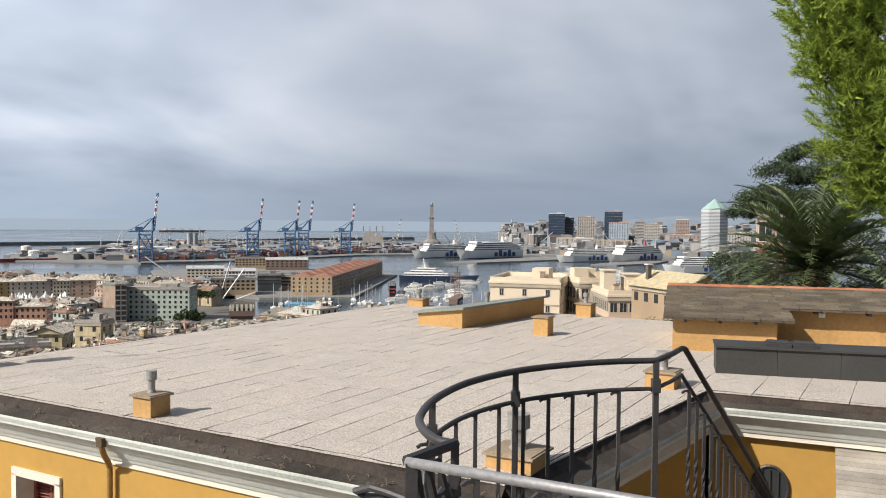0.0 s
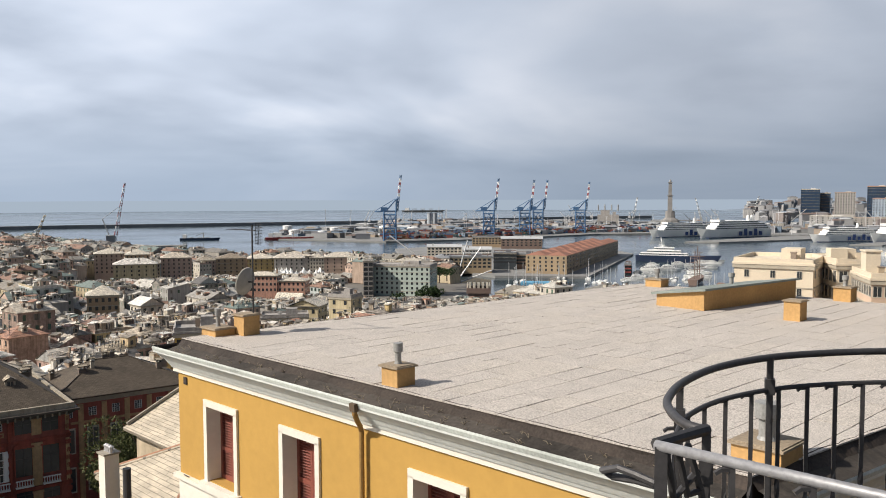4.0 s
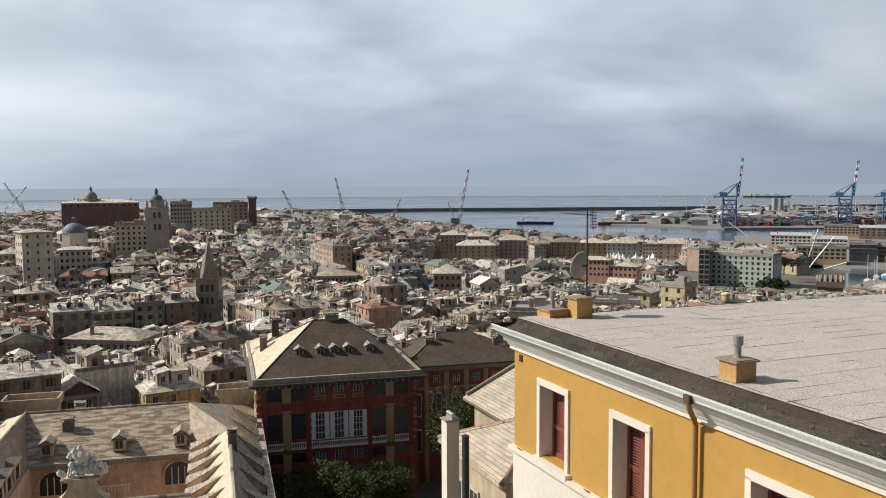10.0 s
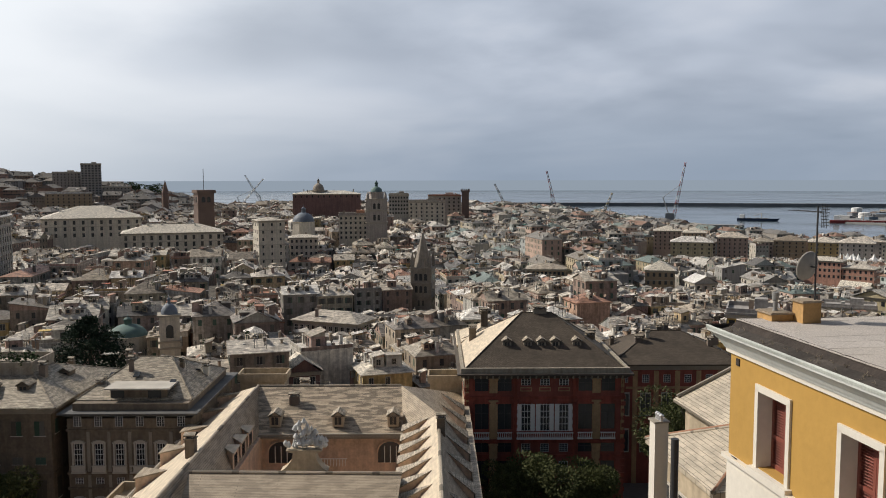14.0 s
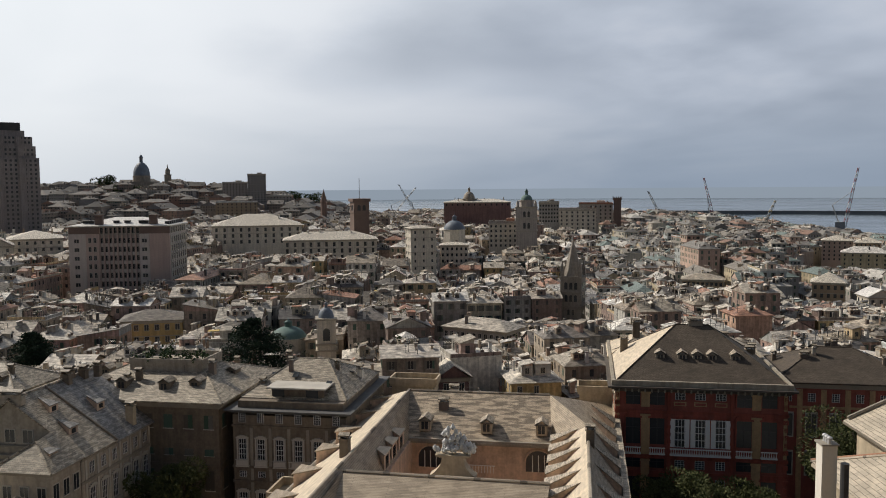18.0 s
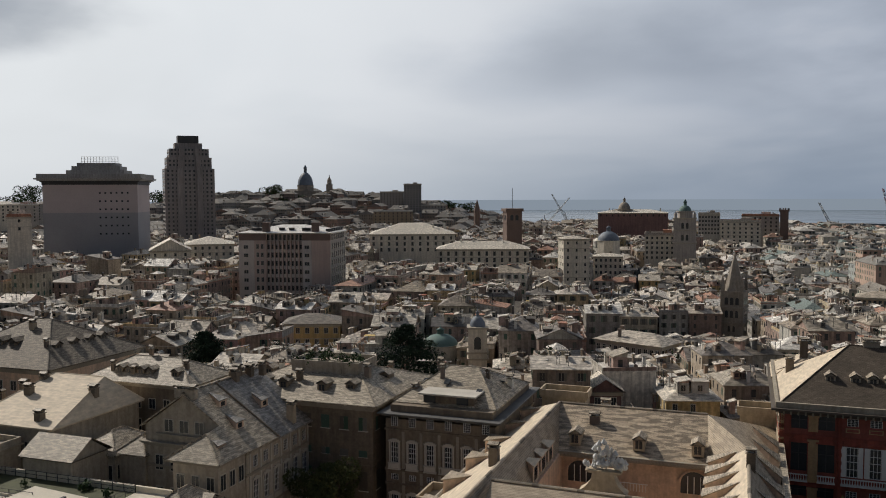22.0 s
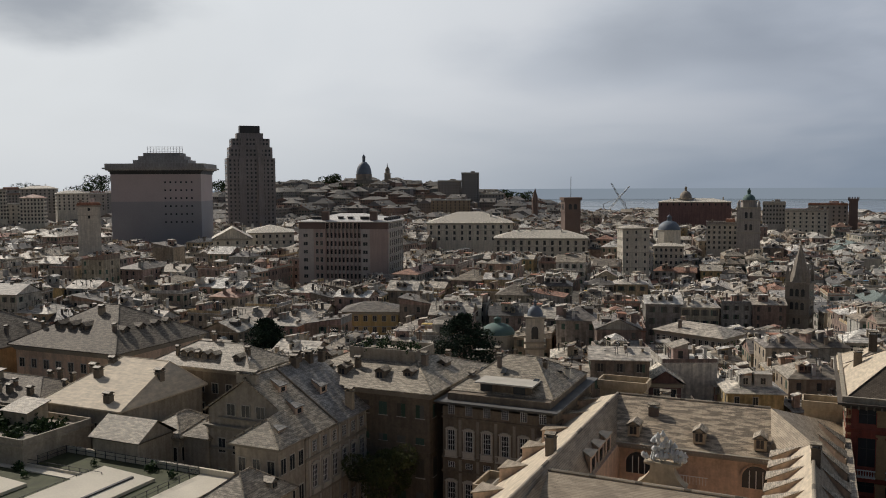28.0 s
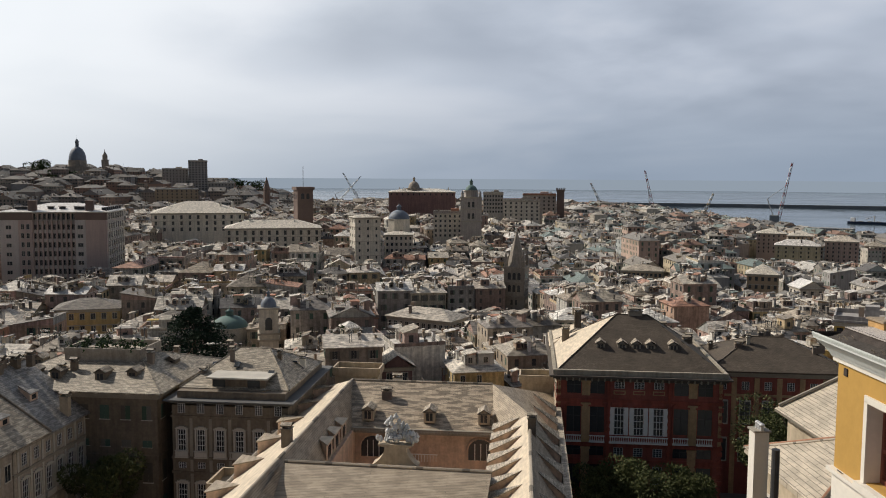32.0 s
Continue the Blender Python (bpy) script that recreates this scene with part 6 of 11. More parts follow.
def chimney(parent, m, w=0.9, d=0.7, h=2.4, wall=None):
    a = Acc()
    a.box(m, w, d, h, 0)
    a.box(m @ Matrix.Translation((0, 0, h)), w + 0.25, d + 0.25, 0.12, 1, bottom=True)
    for s in (-1, 1):
        a.box(m @ Matrix.Translation((s * w * .35, 0, h + .12)), 0.12, d, 0.3, 0)
    a.roof(m @ Matrix.Translation((0, 0, h + .42)), w, d, 0.25, "gable", 0.12, 1, 0)
    return part("chimney", a, [wall or M_chim, M_slate], parent)


def facade_windows(parent, m, sx, dy, cols, rows, w, kind="plain", skip=0.0):
    """Rows of windows on the -y side at distance dy from the centre; rows are (sill height, window height)."""
    for zz, hh in rows:
        for c in cols:
            if RP.random() < skip:
                continue
            part("window", WINDOW[kind], None, parent, m=m @ Matrix.Translation((c, -dy - 0.02, zz)) @ Matrix.Diagonal((w, 1, hh, 1)))


def even(n, width):
    return [(i + 0.5) / n * width - width / 2 for i in range(n)]


def cornice(parent, m, sx, sy, z, h=0.7, out=0.5, material=None):
    a = Acc()
    for k, (o, zz, hh) in enumerate(((out * .35, 0, h * .4), (out * .7, h * .4, h * .3), (out, h * .7, h * .3))):
        a.box(m @ Matrix.Translation((0, 0, z + zz)), sx + 2 * o, sy + 2 * o, hh, 0, bottom=True)
    return part("cornice", a, [material or M_cornice], parent)


def string_course(parent, m, sx, sy, z, h=0.35, out=0.12, material=None):
    a = Acc()
    a.box(m @ Matrix.Translation((0, 0, z)), sx + 2 * out, sy + 2 * out, h, 0, bottom=True)
    return part("string_course", a, [material or M_cornice], parent)


def palace_body(label, x0, x1, y0, y1, ze, wall, ground=None, category="palace"):
    m, sx, sy = rect(x0, x1, y0, y1, 0)
    p = m.translation
    z0 = land(p.x, p.y) - 1.0 if ground is None else ground
    root = thing("palace", label, category, m)
    a = Acc()
    a.box(Matrix.Translation((0, 0, z0)), sx, sy, ze - z0)
    part("wall", a, [wall], root)
    free_rect(x0 - 2, x1 + 2, y0 - 3, y1 + 3)
    return root, sx, sy


def window_tall(kind):
    """A tall window's pieces, one unit wide and high: pane, white sash, stone surround, shutters."""
    pane, sash = Acc(), Acc()
    pane.face([(-0.5, -0.02, 0), (0.5, -0.02, 0), (0.5, -0.02, 1), (-0.5, -0.02, 1)], 0)
    for s in (-0.5, -0.17, 0.17, 0.5):
        sash.box(Matrix.Translation((s * 0.94, -0.05, 0)), 0.045, 0.05, 1.0)
    for z in (0.0, 0.25, 0.5, 0.72, 0.97):
        sash.box(Matrix.Translation((0, -0.05, z)), 0.98, 0.05, 0.018, bottom=True)
    pieces = [("window_frame", sash.mesh("window_frame", [M_white]))]
    if kind == "pediment":
        a = Acc()
        for s in (-1, 1):
            a.box(Matrix.Translation((s * 0.68, -0.08, 0)), 0.2, 0.16, 1.0)
        a.box(Matrix.Translation((0, -0.12, 1.0)), 1.7, 0.3, 0.05, bottom=True)
        a.box(Matrix.Translation((0, -0.12, 1.05)), 1.3, 0.26, 0.05)
        a.box(Matrix.Translation((0, -0.12, 1.10)), 0.7, 0.22, 0.04)
        pieces.append(("surround", a.mesh("surround", [M_trim])))
        a = Acc()
        a.box(Matrix.Translation((0, -0.2, -0.25)), 1.6, 0.4, 0.22, bottom=True)
        pieces.append(("window_sill", a.mesh("window_sill", [M_trim])))
    elif kind == "white_shutters":
        for s in (-1, 1):
            a = Acc()
            a.box(Matrix.Translation((s * 0.72, -0.1, 0)), 0.42, 0.08, 1.0)
            for i in range(14):
                a.box(Matrix.Translation((s * 0.72, -0.15, 0.03 + i * 0.068)), 0.36, 0.03, 0.035, bottom=True)
            pieces.append(("shutter", a.mesh("shutter", [M_white])))
    return pane.mesh("window", [M_win]), pieces


TALL = {k: window_tall(k) for k in ("pediment", "white_shutters", "plain")}


def tall_windows(parent, m, cols, dy, z, w, h, kind):
    pane, pieces = TALL[kind]
    for c in cols:
        win = part("window", pane, None, parent, m=m @ Matrix.Translation((c, -dy - 0.02, z)) @ Matrix.Diagonal((w, 1, h, 1)))
        for piece, data in pieces:
            part(piece, data, None, win)


def balustrade(parent, m, w, z, dy, material=None):
    """A short white balcony rail of turned posts."""
    a = Acc()
    a.box(m @ Matrix.Translation((0, -dy - 0.5, z - 0.2)), w, 1.0, 0.2, 0, bottom=True)
    a.box(m @ Matrix.Translation((0, -dy - 0.9, z + 0.85)), w, 0.2, 0.15, 0, bottom=True)
    n = max(3, int(w / 0.35))
    for i in range(n):
        a.lathe(m @ Matrix.Translation((-w / 2 + (i + .5) * w / n, -dy - 0.9, z)), [(0.05, 0), (0.09, 0.25), (0.05, 0.5), (0.06, 0.85)], 5, 0)
    return part("balustrade", a, [material or M_trim], parent)


I4 = Matrix.Identity(4)


def red_palace():
    root, sx, sy = palace_body("dark red and ochre painted palace with a grey slate hip roof", 4.8, 31.3, 136.8, 171.0, 47.1, M_red)
    dy = sy / 2
    # deep eaves: boards, brackets and a pale stone gutter
    a = Acc()
    for o, z, h in ((0.25, 46.7, 0.3), (0.7, 47.0, 0.35), (1.3, 47.35, 0.3)):
        a.box(Matrix.Translation((0, 0, z)), sx + 2 * o, sy + 2 * o, h, bottom=True)
    part("cornice", a, [M_dark_eave], root)
    for i in range(26):
        a = Acc()
        a.box(Matrix.Translation(((i + .5) / 26 * sx - sx / 2, -dy - 0.5, 46.75)), 0.22, 0.9, 0.6, bottom=True)
        part("bracket", a, [M_cornice], root)
    a = Acc()
    for x, y, lx, ly in ((0, -dy - .4, sx + 1.4, .5), (0, dy + .4, sx + 1.4, .5), (-sx / 2 - .4, 0, .5, sy + .3), (sx / 2 + .4, 0, .5, sy + .3)):
        a.box(Matrix.Translation((x, y, 47.65)), lx, ly, 0.85, bottom=True)
    part("gutter", a, [M_gutter], root, "beige stone gutter")
    a = Acc()
    hip(a, Matrix.Translation((0, -4.6, 47.9)), sx, sy - 9.2, 7.5, 5.4, 0.2, 0)
    # hip face towards the sun coloured pale, sunlight put into its colour
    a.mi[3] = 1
    part("roof", a, [M_slate2, M_slate_sunlit], root)
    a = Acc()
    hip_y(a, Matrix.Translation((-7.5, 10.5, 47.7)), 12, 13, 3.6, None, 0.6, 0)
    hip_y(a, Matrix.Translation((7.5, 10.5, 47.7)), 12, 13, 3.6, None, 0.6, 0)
    # rear roofs pale all over, the sun on them put into the colour
    part("rear_roof", a, [M_slate_sunlit], root, "pale sunlit rear roofs")
    for x in (-5.9, -2.35, 0.05, 2.4, 6.1):
        dormer(root, Matrix.Translation((x, -11.0, 50.5)), 1.45, 2.4, 1.3)
    chimney(root, Matrix.Translation((0.6, -4.2, 54.6)), 2.4, 1.4, 1.6, M_cornice)
    for x, y, z, h in ((-11.2, 1.5, 47.5, 4.2), (-8.6, 9.0, 48.5, 5.2), (10, -2, 49, 2.0), (11.5, 4, 48, 2.4), (7.0, 6.0, 49, 3.0)):
        chimney(root, Matrix.Translation((x, y, z)), 1.3, 1.1, h, M_brown)
    # painted bays between ochre pilasters
    for x in (-8.55, 8.55):
        for z, h in ((27.0, 8.6), (36.4, 6.6), (44.2, 2.5)):
            a = Acc()
            a.box(Matrix.Translation((x, -dy - 0.08, z)), 1.35, 0.22, h)
            a.box(Matrix.Translation((x, -dy - 0.10, z + h - .3)), 1.6, 0.3, 0.3, bottom=True)
            part("pilaster", a, [M_ochre], root)
    for x in (-12.9, 12.9):
        for z, h in ((36.4, 6.6), (44.2, 2.5)):
            a = Acc()
            a.box(Matrix.Translation((x, -dy - 0.08, z)), 0.5, 0.2, h)
            part("pilaster", a, [M_ochre], root)
    for x in (-4.85, 4.85):
        a = Acc()
        a.box(Matrix.Translation((x, -dy - 0.08, 27)), 0.4, 0.26, 19.8)
        for i in range(16):
            a.box(Matrix.Translation((x, -dy - 0.12, 27.4 + i * 1.22)), 0.55, 0.3, 0.5, bottom=True)
        part("pilaster", a, [M_red2], root, "rusticated red strip")
    for x in (-sx / 2 + .25, sx / 2 - .25):
        for i in range(16):
            a = Acc()
            a.box(Matrix.Translation((x, -dy - 0.06, 27.4 + i * 1.22)), 0.55 if i % 2 else 0.8, 0.24, 0.7, bottom=True)
            part("quoin", a, [M_red2], root)
    for z, h in ((43.2, 0.45), (35.75, 0.5), (33.4, 0.3)):
        string_course(root, I4, sx, sy, z, h, 0.18, M_red2)
    for x in (-10.5, -6.7, 6.7, 10.5):
        for z, h in ((44.55, 2.2), (38.1, 4.3), (34.2, 1.6), (28.4, 4.3)):
            a = Acc()
            a.box(Matrix.Translation((x, -dy - 0.03, z)), 2.3, 0.06, h, 0)
            a.box(Matrix.Translation((x, -dy - 0.06, z)), 0.08, 0.06, h, 1)
            a.box(Matrix.Translation((x, -dy - 0.06, z + h * .62)), 2.2, 0.06, 0.08, 1)
            window = part("window", a, [M_win, M_dark], root)
            a = Acc()
            for s in (-1, 1):
                a.box(Matrix.Translation((x + s * 1.25, -dy - 0.07, z)), 0.2, 0.2, h)
            a.box(Matrix.Translation((x, -dy - 0.09, z + h)), 2.9, 0.3, 0.2, bottom=True)
            if h > 4:
                # a segmental pediment over the tall ones
                pts = [(x + 1.4 * math.cos(q), z + h + .2 + .7 * math.sin(q)) for q in [math.pi * i / 8 for i in range(9)]]
                a.face([(u, -dy - 0.2, v) for u, v in pts])
                for p, q in zip(pts, pts[1:]):
                    a.face([(p[0], -dy - .2, p[1]), (p[0], -dy, p[1]), (q[0], -dy, q[1]), (q[0], -dy - .2, q[1])])
            part("surround", a, [M_red2], window)
        balustrade(root, Matrix.Translation((x, 0, 0)), 2.5, 36.65, dy - 0.45, M_white)
    tall_windows(root, I4, (-3.15, 0.0, 3.15), dy, 37.75, 1.6, 4.6, "white_shutters")
    tall_windows(root, I4, (-3.15, 0.0, 3.15), dy, 45.5, 1.6, 1.1, "plain")
    tall_windows(root, I4, (-3.15, 0.0, 3.15), dy, 34.2, 1.5, 1.4, "plain")
    tall_windows(root, I4, (-3.15, 0.0, 3.15), dy, 28.6, 1.5, 4.0, "plain")
    balustrade(root, I4, 9.4, 36.65, dy - 0.3, M_white)
    for x in (-3.15, 0.0, 3.15):
        a = Acc()
        a.box(Matrix.Translation((x, -dy - 0.07, 44.5)), 1.9, 0.14, 0.65, 0, bottom=True)
        a.box(Matrix.Translation((x, -dy - 0.09, 44.62)), 1.6, 0.14, 0.4, 1, bottom=True)
        part("panel", a, [M_ochre, M_red], root)
        a = Acc()
        a.box(Matrix.Translation((x, -dy - 0.14, 42.5)), 2.2, 0.3, 0.2, 0, bottom=True)
        a.roof(Matrix.Translation((x, -dy - 0.05, 42.7)), 2.2, 0.3, 0.5, "gable", 0.05, 0, 0)
        part("window_head", a, [M_red2], root)
    left = Matrix.Rotation(-math.pi / 2, 4, "Z")
    side = Acc()
    side.box(left @ Matrix.Translation((0, -sx / 2 - 0.06, 18)), sy - 0.3, 0.12, 28.6)
    part("side_plaster", side, [M_cream], root, "pale cream side wall")
    facade_windows(root, left, sy, sx / 2 + 0.12, even(9, sy), ((44.2, 1.6), (37.5, 3.4), (29, 3.0)), 1.3, "plain")


def red_annex():
    root, sx, sy = palace_body("long red and ochre palace wing with a dark slate roof", 33.2, 57.0, 154.0, 172.0, 44.3, M_red)
    cornice(root, I4, sx, sy, 44.0, 0.9, 0.7)
    a = Acc()
    hip(a, Matrix.Translation((0, 0, 44.9)), sx, sy, 4.6, None, 0.9)
    part("roof", a, [M_slate2], root)
    roof_extras(root, 45.1, sx, sy, 4.6, sx - sy, 7)
    for x in even(6, sx):
        a = Acc()
        a.box(Matrix.Translation((x + 2.0, -sy / 2 - 0.06, 20)), 0.9, 0.16, 23.8)
        part("pilaster", a, [M_ochre], root)
    tall_windows(root, I4, even(6, sx), sy / 2, 41.6, 1.3, 1.5, "plain")
    facade_windows(root, I4, sx, sy / 2, even(6, sx), ((35.4, 4.0), (28.5, 4.0)), 1.7, "plain")
    string_course(root, I4, sx, sy, 40.4, 0.4, 0.15, M_ochre)
    for x, y in ((-6, -3), (9.5, -1), (-2, 2)):
        chimney(root, Matrix.Translation((x, y, 47)), 1.3, 0.8, 1.8)
    a = Acc()
    for i in range(5):
        a.box(Matrix.Translation((-4 + i * 2.4, 3.2, 48.2)), 1.6, 1.1, 0.2)
    part("skylight", a, [M_white], root)


def court_palace():
    """A palace round a courtyard: four roofed wings, arched upper gallery, a carved crest on the near ridge."""
    m, sx, sy = rect(-36.7, 4.2, 70.0, 147.0, 0)
    free_rect(-40, 8, 60, 150)
    root = thing("palace", "pale palace round a courtyard with mottled slate roofs", "palace")
    root.matrix_basis = PF
    g = 24.0
    a = Acc()
    for x0, x1, y0, y1 in ((-36.2, 3.6, 125.0, 146.5), (-36.2, -26.5, 66, 125.0), (-4.6, 3.6, 66, 125.0), (-26.5, -4.6, 66, 105.0)):
        a = Acc()
        a.box(Matrix.Translation(((x0 + x1) / 2, (y0 + y1) / 2, g)), x1 - x0, y1 - y0, 41.0 - g)
        part("wall", a, [M_pink], root)
    # far wing
    a = Acc()
    zt, ze = 46.0, 41.2
    fr = [(-37.2, 148, ze), (4.6, 148, ze), (4.6, 124.0, ze), (-37.2, 124.0, ze)]
    r0, r1 = (-29.0, 135.0, zt), (-5.7, 135.0, zt)
    a.face([(-26.8, 124.2, ze), (-5.0, 124.2, ze), r1, r0])
    a.face([fr[1], fr[0], r0, r1])
    part("far_roof", a, [M_mottled], root, "mottled grey-green slate slope")
    # side wings, ridge along the depth
    a = Acc()
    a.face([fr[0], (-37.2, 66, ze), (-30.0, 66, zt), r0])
    # slope towards the sun: its sunlight is put into the colour
    part("west_slope", a, [M_slate_sunlit], root, "slate slope coloured pale for sunlight")
    a = Acc()
    a.face([(-26.8, 66, ze), (-26.8, 124.2, ze), r0, (-30.0, 66, zt)])
    a.face([r1, (-5.0, 124.2, ze), (0.3, 118.4, zt)])
    a.face([r1, (0.3, 118.4, zt), (4.6, 124.0, ze), fr[1]])
    a.face([(4.6, 66, ze), (4.6, 124.0, ze), (0.3, 118.4, zt), (0.7, 66, zt)])
    part("side_roof", a, [M_ribbed], root)
    a = Acc()
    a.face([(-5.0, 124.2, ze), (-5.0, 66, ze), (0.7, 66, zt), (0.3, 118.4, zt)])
    # inner slope on the sun's side, sunlight again in the colour
    part("east_slope", a, [M_slate_sunlit], root, "slate slope coloured pale for sunlight")
    # near wing
    a = Acc()
    a.face([(-26.8, 105.5, ze), (-28.6, 94.8, zt), (-4.0, 94.0, zt), (-5.0, 105.5, ze)])
    a.face([(-27.6, 78, 39.5), (-5.2, 78, 39.5), (-4.0, 94.0, zt), (-28.6, 94.8, zt)])
    a.face([(-28.6, 94.8, zt), (-27.6, 78, 39.5), (-29.6, 78, 44)])
    part("near_roof", a, [M_ribbed], root, "slate slope with straight courses")
    a = Acc()
    a.tube([(-28.6, 94.8, zt + .05), (-4.0, 94.0, zt + .05)], 0.22, 6)
    a.tube([(-29.0, 135.0, zt + .05), (-5.7, 135.0, zt + .05)], 0.2, 6)
    a.tube([(-30.0, 66, zt + .05), (-29.0, 135.0, zt + .05)], 0.25, 6)
    a.tube([(0.7, 66, zt + .05), (0.3, 118.4, zt + .05)], 0.25, 6)
    part("ridge_tiles", a, [M_slate3], root)
    # gutters and parapet
    a = Acc()
    a.tube([(-37.3, 66, ze + .1), (-37.3, 148, ze + .1)], 0.35, 8)
    part("gutter", a, [M_cornice], root, "pale rounded stone gutter")
    a = Acc()
    a.box(Matrix.Translation((5.0, 107, 40.6)), 0.9, 83, 1.5)
    part("parapet", a, [M_slate3], root)
    a = Acc()
    a.box(Matrix.Translation((-15.9, 124.15, 40.6)), 22, 0.5, 0.75, 0, bottom=True)
    for i in range(44):
        a.box(Matrix.Translation((-26.6 + i * 0.5, 123.85, 40.75)), 0.22, 0.3, 0.3, 0, bottom=True)
    part("courtyard_cornice", a, [M_cornice], root)
    for x in (-24.6, -15.0, -6.6):
        dormer(root, Matrix.Translation((x, 126.8, 42.0)), 1.7, 2.6, 1.6, M_cream)
    for x, y, z in ((-21.8, 137.5, 44.5), (-22.5, 131, 43.8)):
        chimney(root, Matrix.Translation((x, y, z)), 1.5, 1.0, 1.5)
    for i in range(8):
        lid_dormer(root, Matrix.Translation((-36.9, 139.4 - i * 9.3, 41.4)) @ Matrix.Rotation(-math.pi / 2, 4, "Z"), 3.6, 3.3, 0.62, 1.8, M_ribbed)
    chimney(root, Matrix.Translation((-30.6, 102.5, 45.2)), 1.2, 1.2, 2.4, M_brown)
    # small terraces with parapets outside the eaves
    for x, y, lx, ly, z in ((-39.6, 105.5, 3.6, 6.0, 38.4), (-31.0, 149.6, 8.5, 4.6, 43.6), (2.6, 149.6, 8.0, 4.6, 43.2)):
        a = Acc()
        a.box(Matrix.Translation((x, y, z)), lx, ly, 0.4, 0, bottom=True)
        part("terrace", a, [M_cream], root)
        a = Acc()
        a.box(Matrix.Translation((x, y, z - 3.0)), lx - 0.6, ly - 0.6, 3.0, 0)
        part("terrace_base", a, [M_cream], root)
        a = Acc()
        for px, py, w2, d2 in ((0, -ly / 2, lx, .3), (0, ly / 2, lx, .3), (-lx / 2, 0, .3, ly), (lx / 2, 0, .3, ly)):
            a.box(Matrix.Translation((x + px, y + py, z + .4)), w2, d2, 1.1, 0)
        part("parapet", a, [M_cream], root)
    # these lids take the same sunlit slate colour
    for y in (119, 114.5, 110):
        lid_dormer(root, Matrix.Translation((-26.9, y, 41.3)) @ Matrix.Rotation(math.pi / 2, 4, "Z"), 3.4, 1.9, 1.5, 2.3, M_slate_sunlit)
    for i in range(7):
        lid_dormer(root, Matrix.Translation((-4.9, 120.6 - i * 4.6, 41.3)) @ Matrix.Rotation(-math.pi / 2, 4, "Z"), 2.7, 4.2, 0.86, 1.8)
    for i in range(7):
        lid_dormer(root, Matrix.Translation((4.4, 133 - i * 7.0, 41.5)) @ Matrix.Rotation(math.pi / 2, 4, "Z"), 3.2, 3.4, 1.05, 1.1, M_slate)
    chimney(root, Matrix.Translation((0.6, 111.0, 45.0)), 1.1, 1.1, 2.6, M_brown)
    # courtyard face: two arched openings with glazed doors and a plaque
    for x in (-23.6, -7.0):
        a = Acc()
        pts = [(x - 1.9, 36.6), (x + 1.9, 36.6)] + [(x + 1.9 * math.cos(t), 38.2 + 1.7 * math.sin(t)) for t in [math.pi * i / 10 for i in range(11)]]
        a.face([(p[0], 124.9, p[1]) for p in pts], 0)
        prev = None
        for i in range(13):
            t = math.pi * i / 12
            p = Vector((x + 2.05 * math.cos(t), 124.8, 38.2 + 1.85 * math.sin(t)))
            if prev:
                a.tube([prev, p], 0.16, 5, 1)
            prev = p
        for k in (-0.9, 0, 0.9):
            a.box(Matrix.Translation((x + k, 124.8, 36.6)), 0.12, 0.08, 2.6, 2)
        part("arch", a, [M_win, M_pink, M_white], root)
    a = Acc()
    a.box(Matrix.Translation((-15.8, 123.9, 37.5)), 4.6, 0.12, 0.1)
    part("rail", a, [M_white], root)
    for i in range(10):
        a = Acc()
        a.box(Matrix.Translation((-17.8 + i * 0.45, 123.9, 36.4)), 0.07, 0.07, 1.1)
        part("rail_bar", a, [M_white], root)
    # the pedestal of the crest
    a = Acc()
    half = [(2.8 - 1.5 * math.sin(i / 12 * math.pi / 2) ** 0.7, i / 12 * 2.2) for i in range(13)] + [(1.6, 2.2), (2.1, 2.32), (2.1, 2.5)]
    outline = [(-15.6 + x, 45.5 + z) for x, z in half] + [(-15.6 - x, 45.5 + z) for x, z in reversed(half)]
    c = len(outline)
    a.v = [(x, y, z) for y in (96.4, 98.0) for x, z in outline]
    for f in [tuple(range(c)), tuple(range(2 * c - 1, c - 1, -1))] + [(i + c, (i + 1) % c + c, (i + 1) % c, i) for i in range(c)]:
        a.f.append(f)
        a.mi.append(0)
        a.uv.extend([(0, 0)] * len(f))
    part("crest_base", a, [M_cream], root, "scroll-shaped pale pedestal")
    crest = Acc()
    rr = random.Random(3)
    for i in range(60):
        x, z = rr.gauss(0, 1.2), abs(rr.gauss(0, 1.5))
        if abs(x) < 2.7:
            crest.lathe(Matrix.Translation((-15.6 + x, 97.2 + rr.uniform(-.4, .4), 47.95 + z * max(0.2, 1 - abs(x) / 3.2))), [(0.1, 0), (rr.uniform(.22, .42), 0.25), (rr.uniform(.15, .35), 0.5), (0.05, 0.8)], 6)
    tagged(part("carved_crest", crest, [mat("weathered_marble", (0.55, 0.56, 0.55), vary=0.4, scale=2)], root, "weathered grey marble carving"), kind="stuff")
    return root


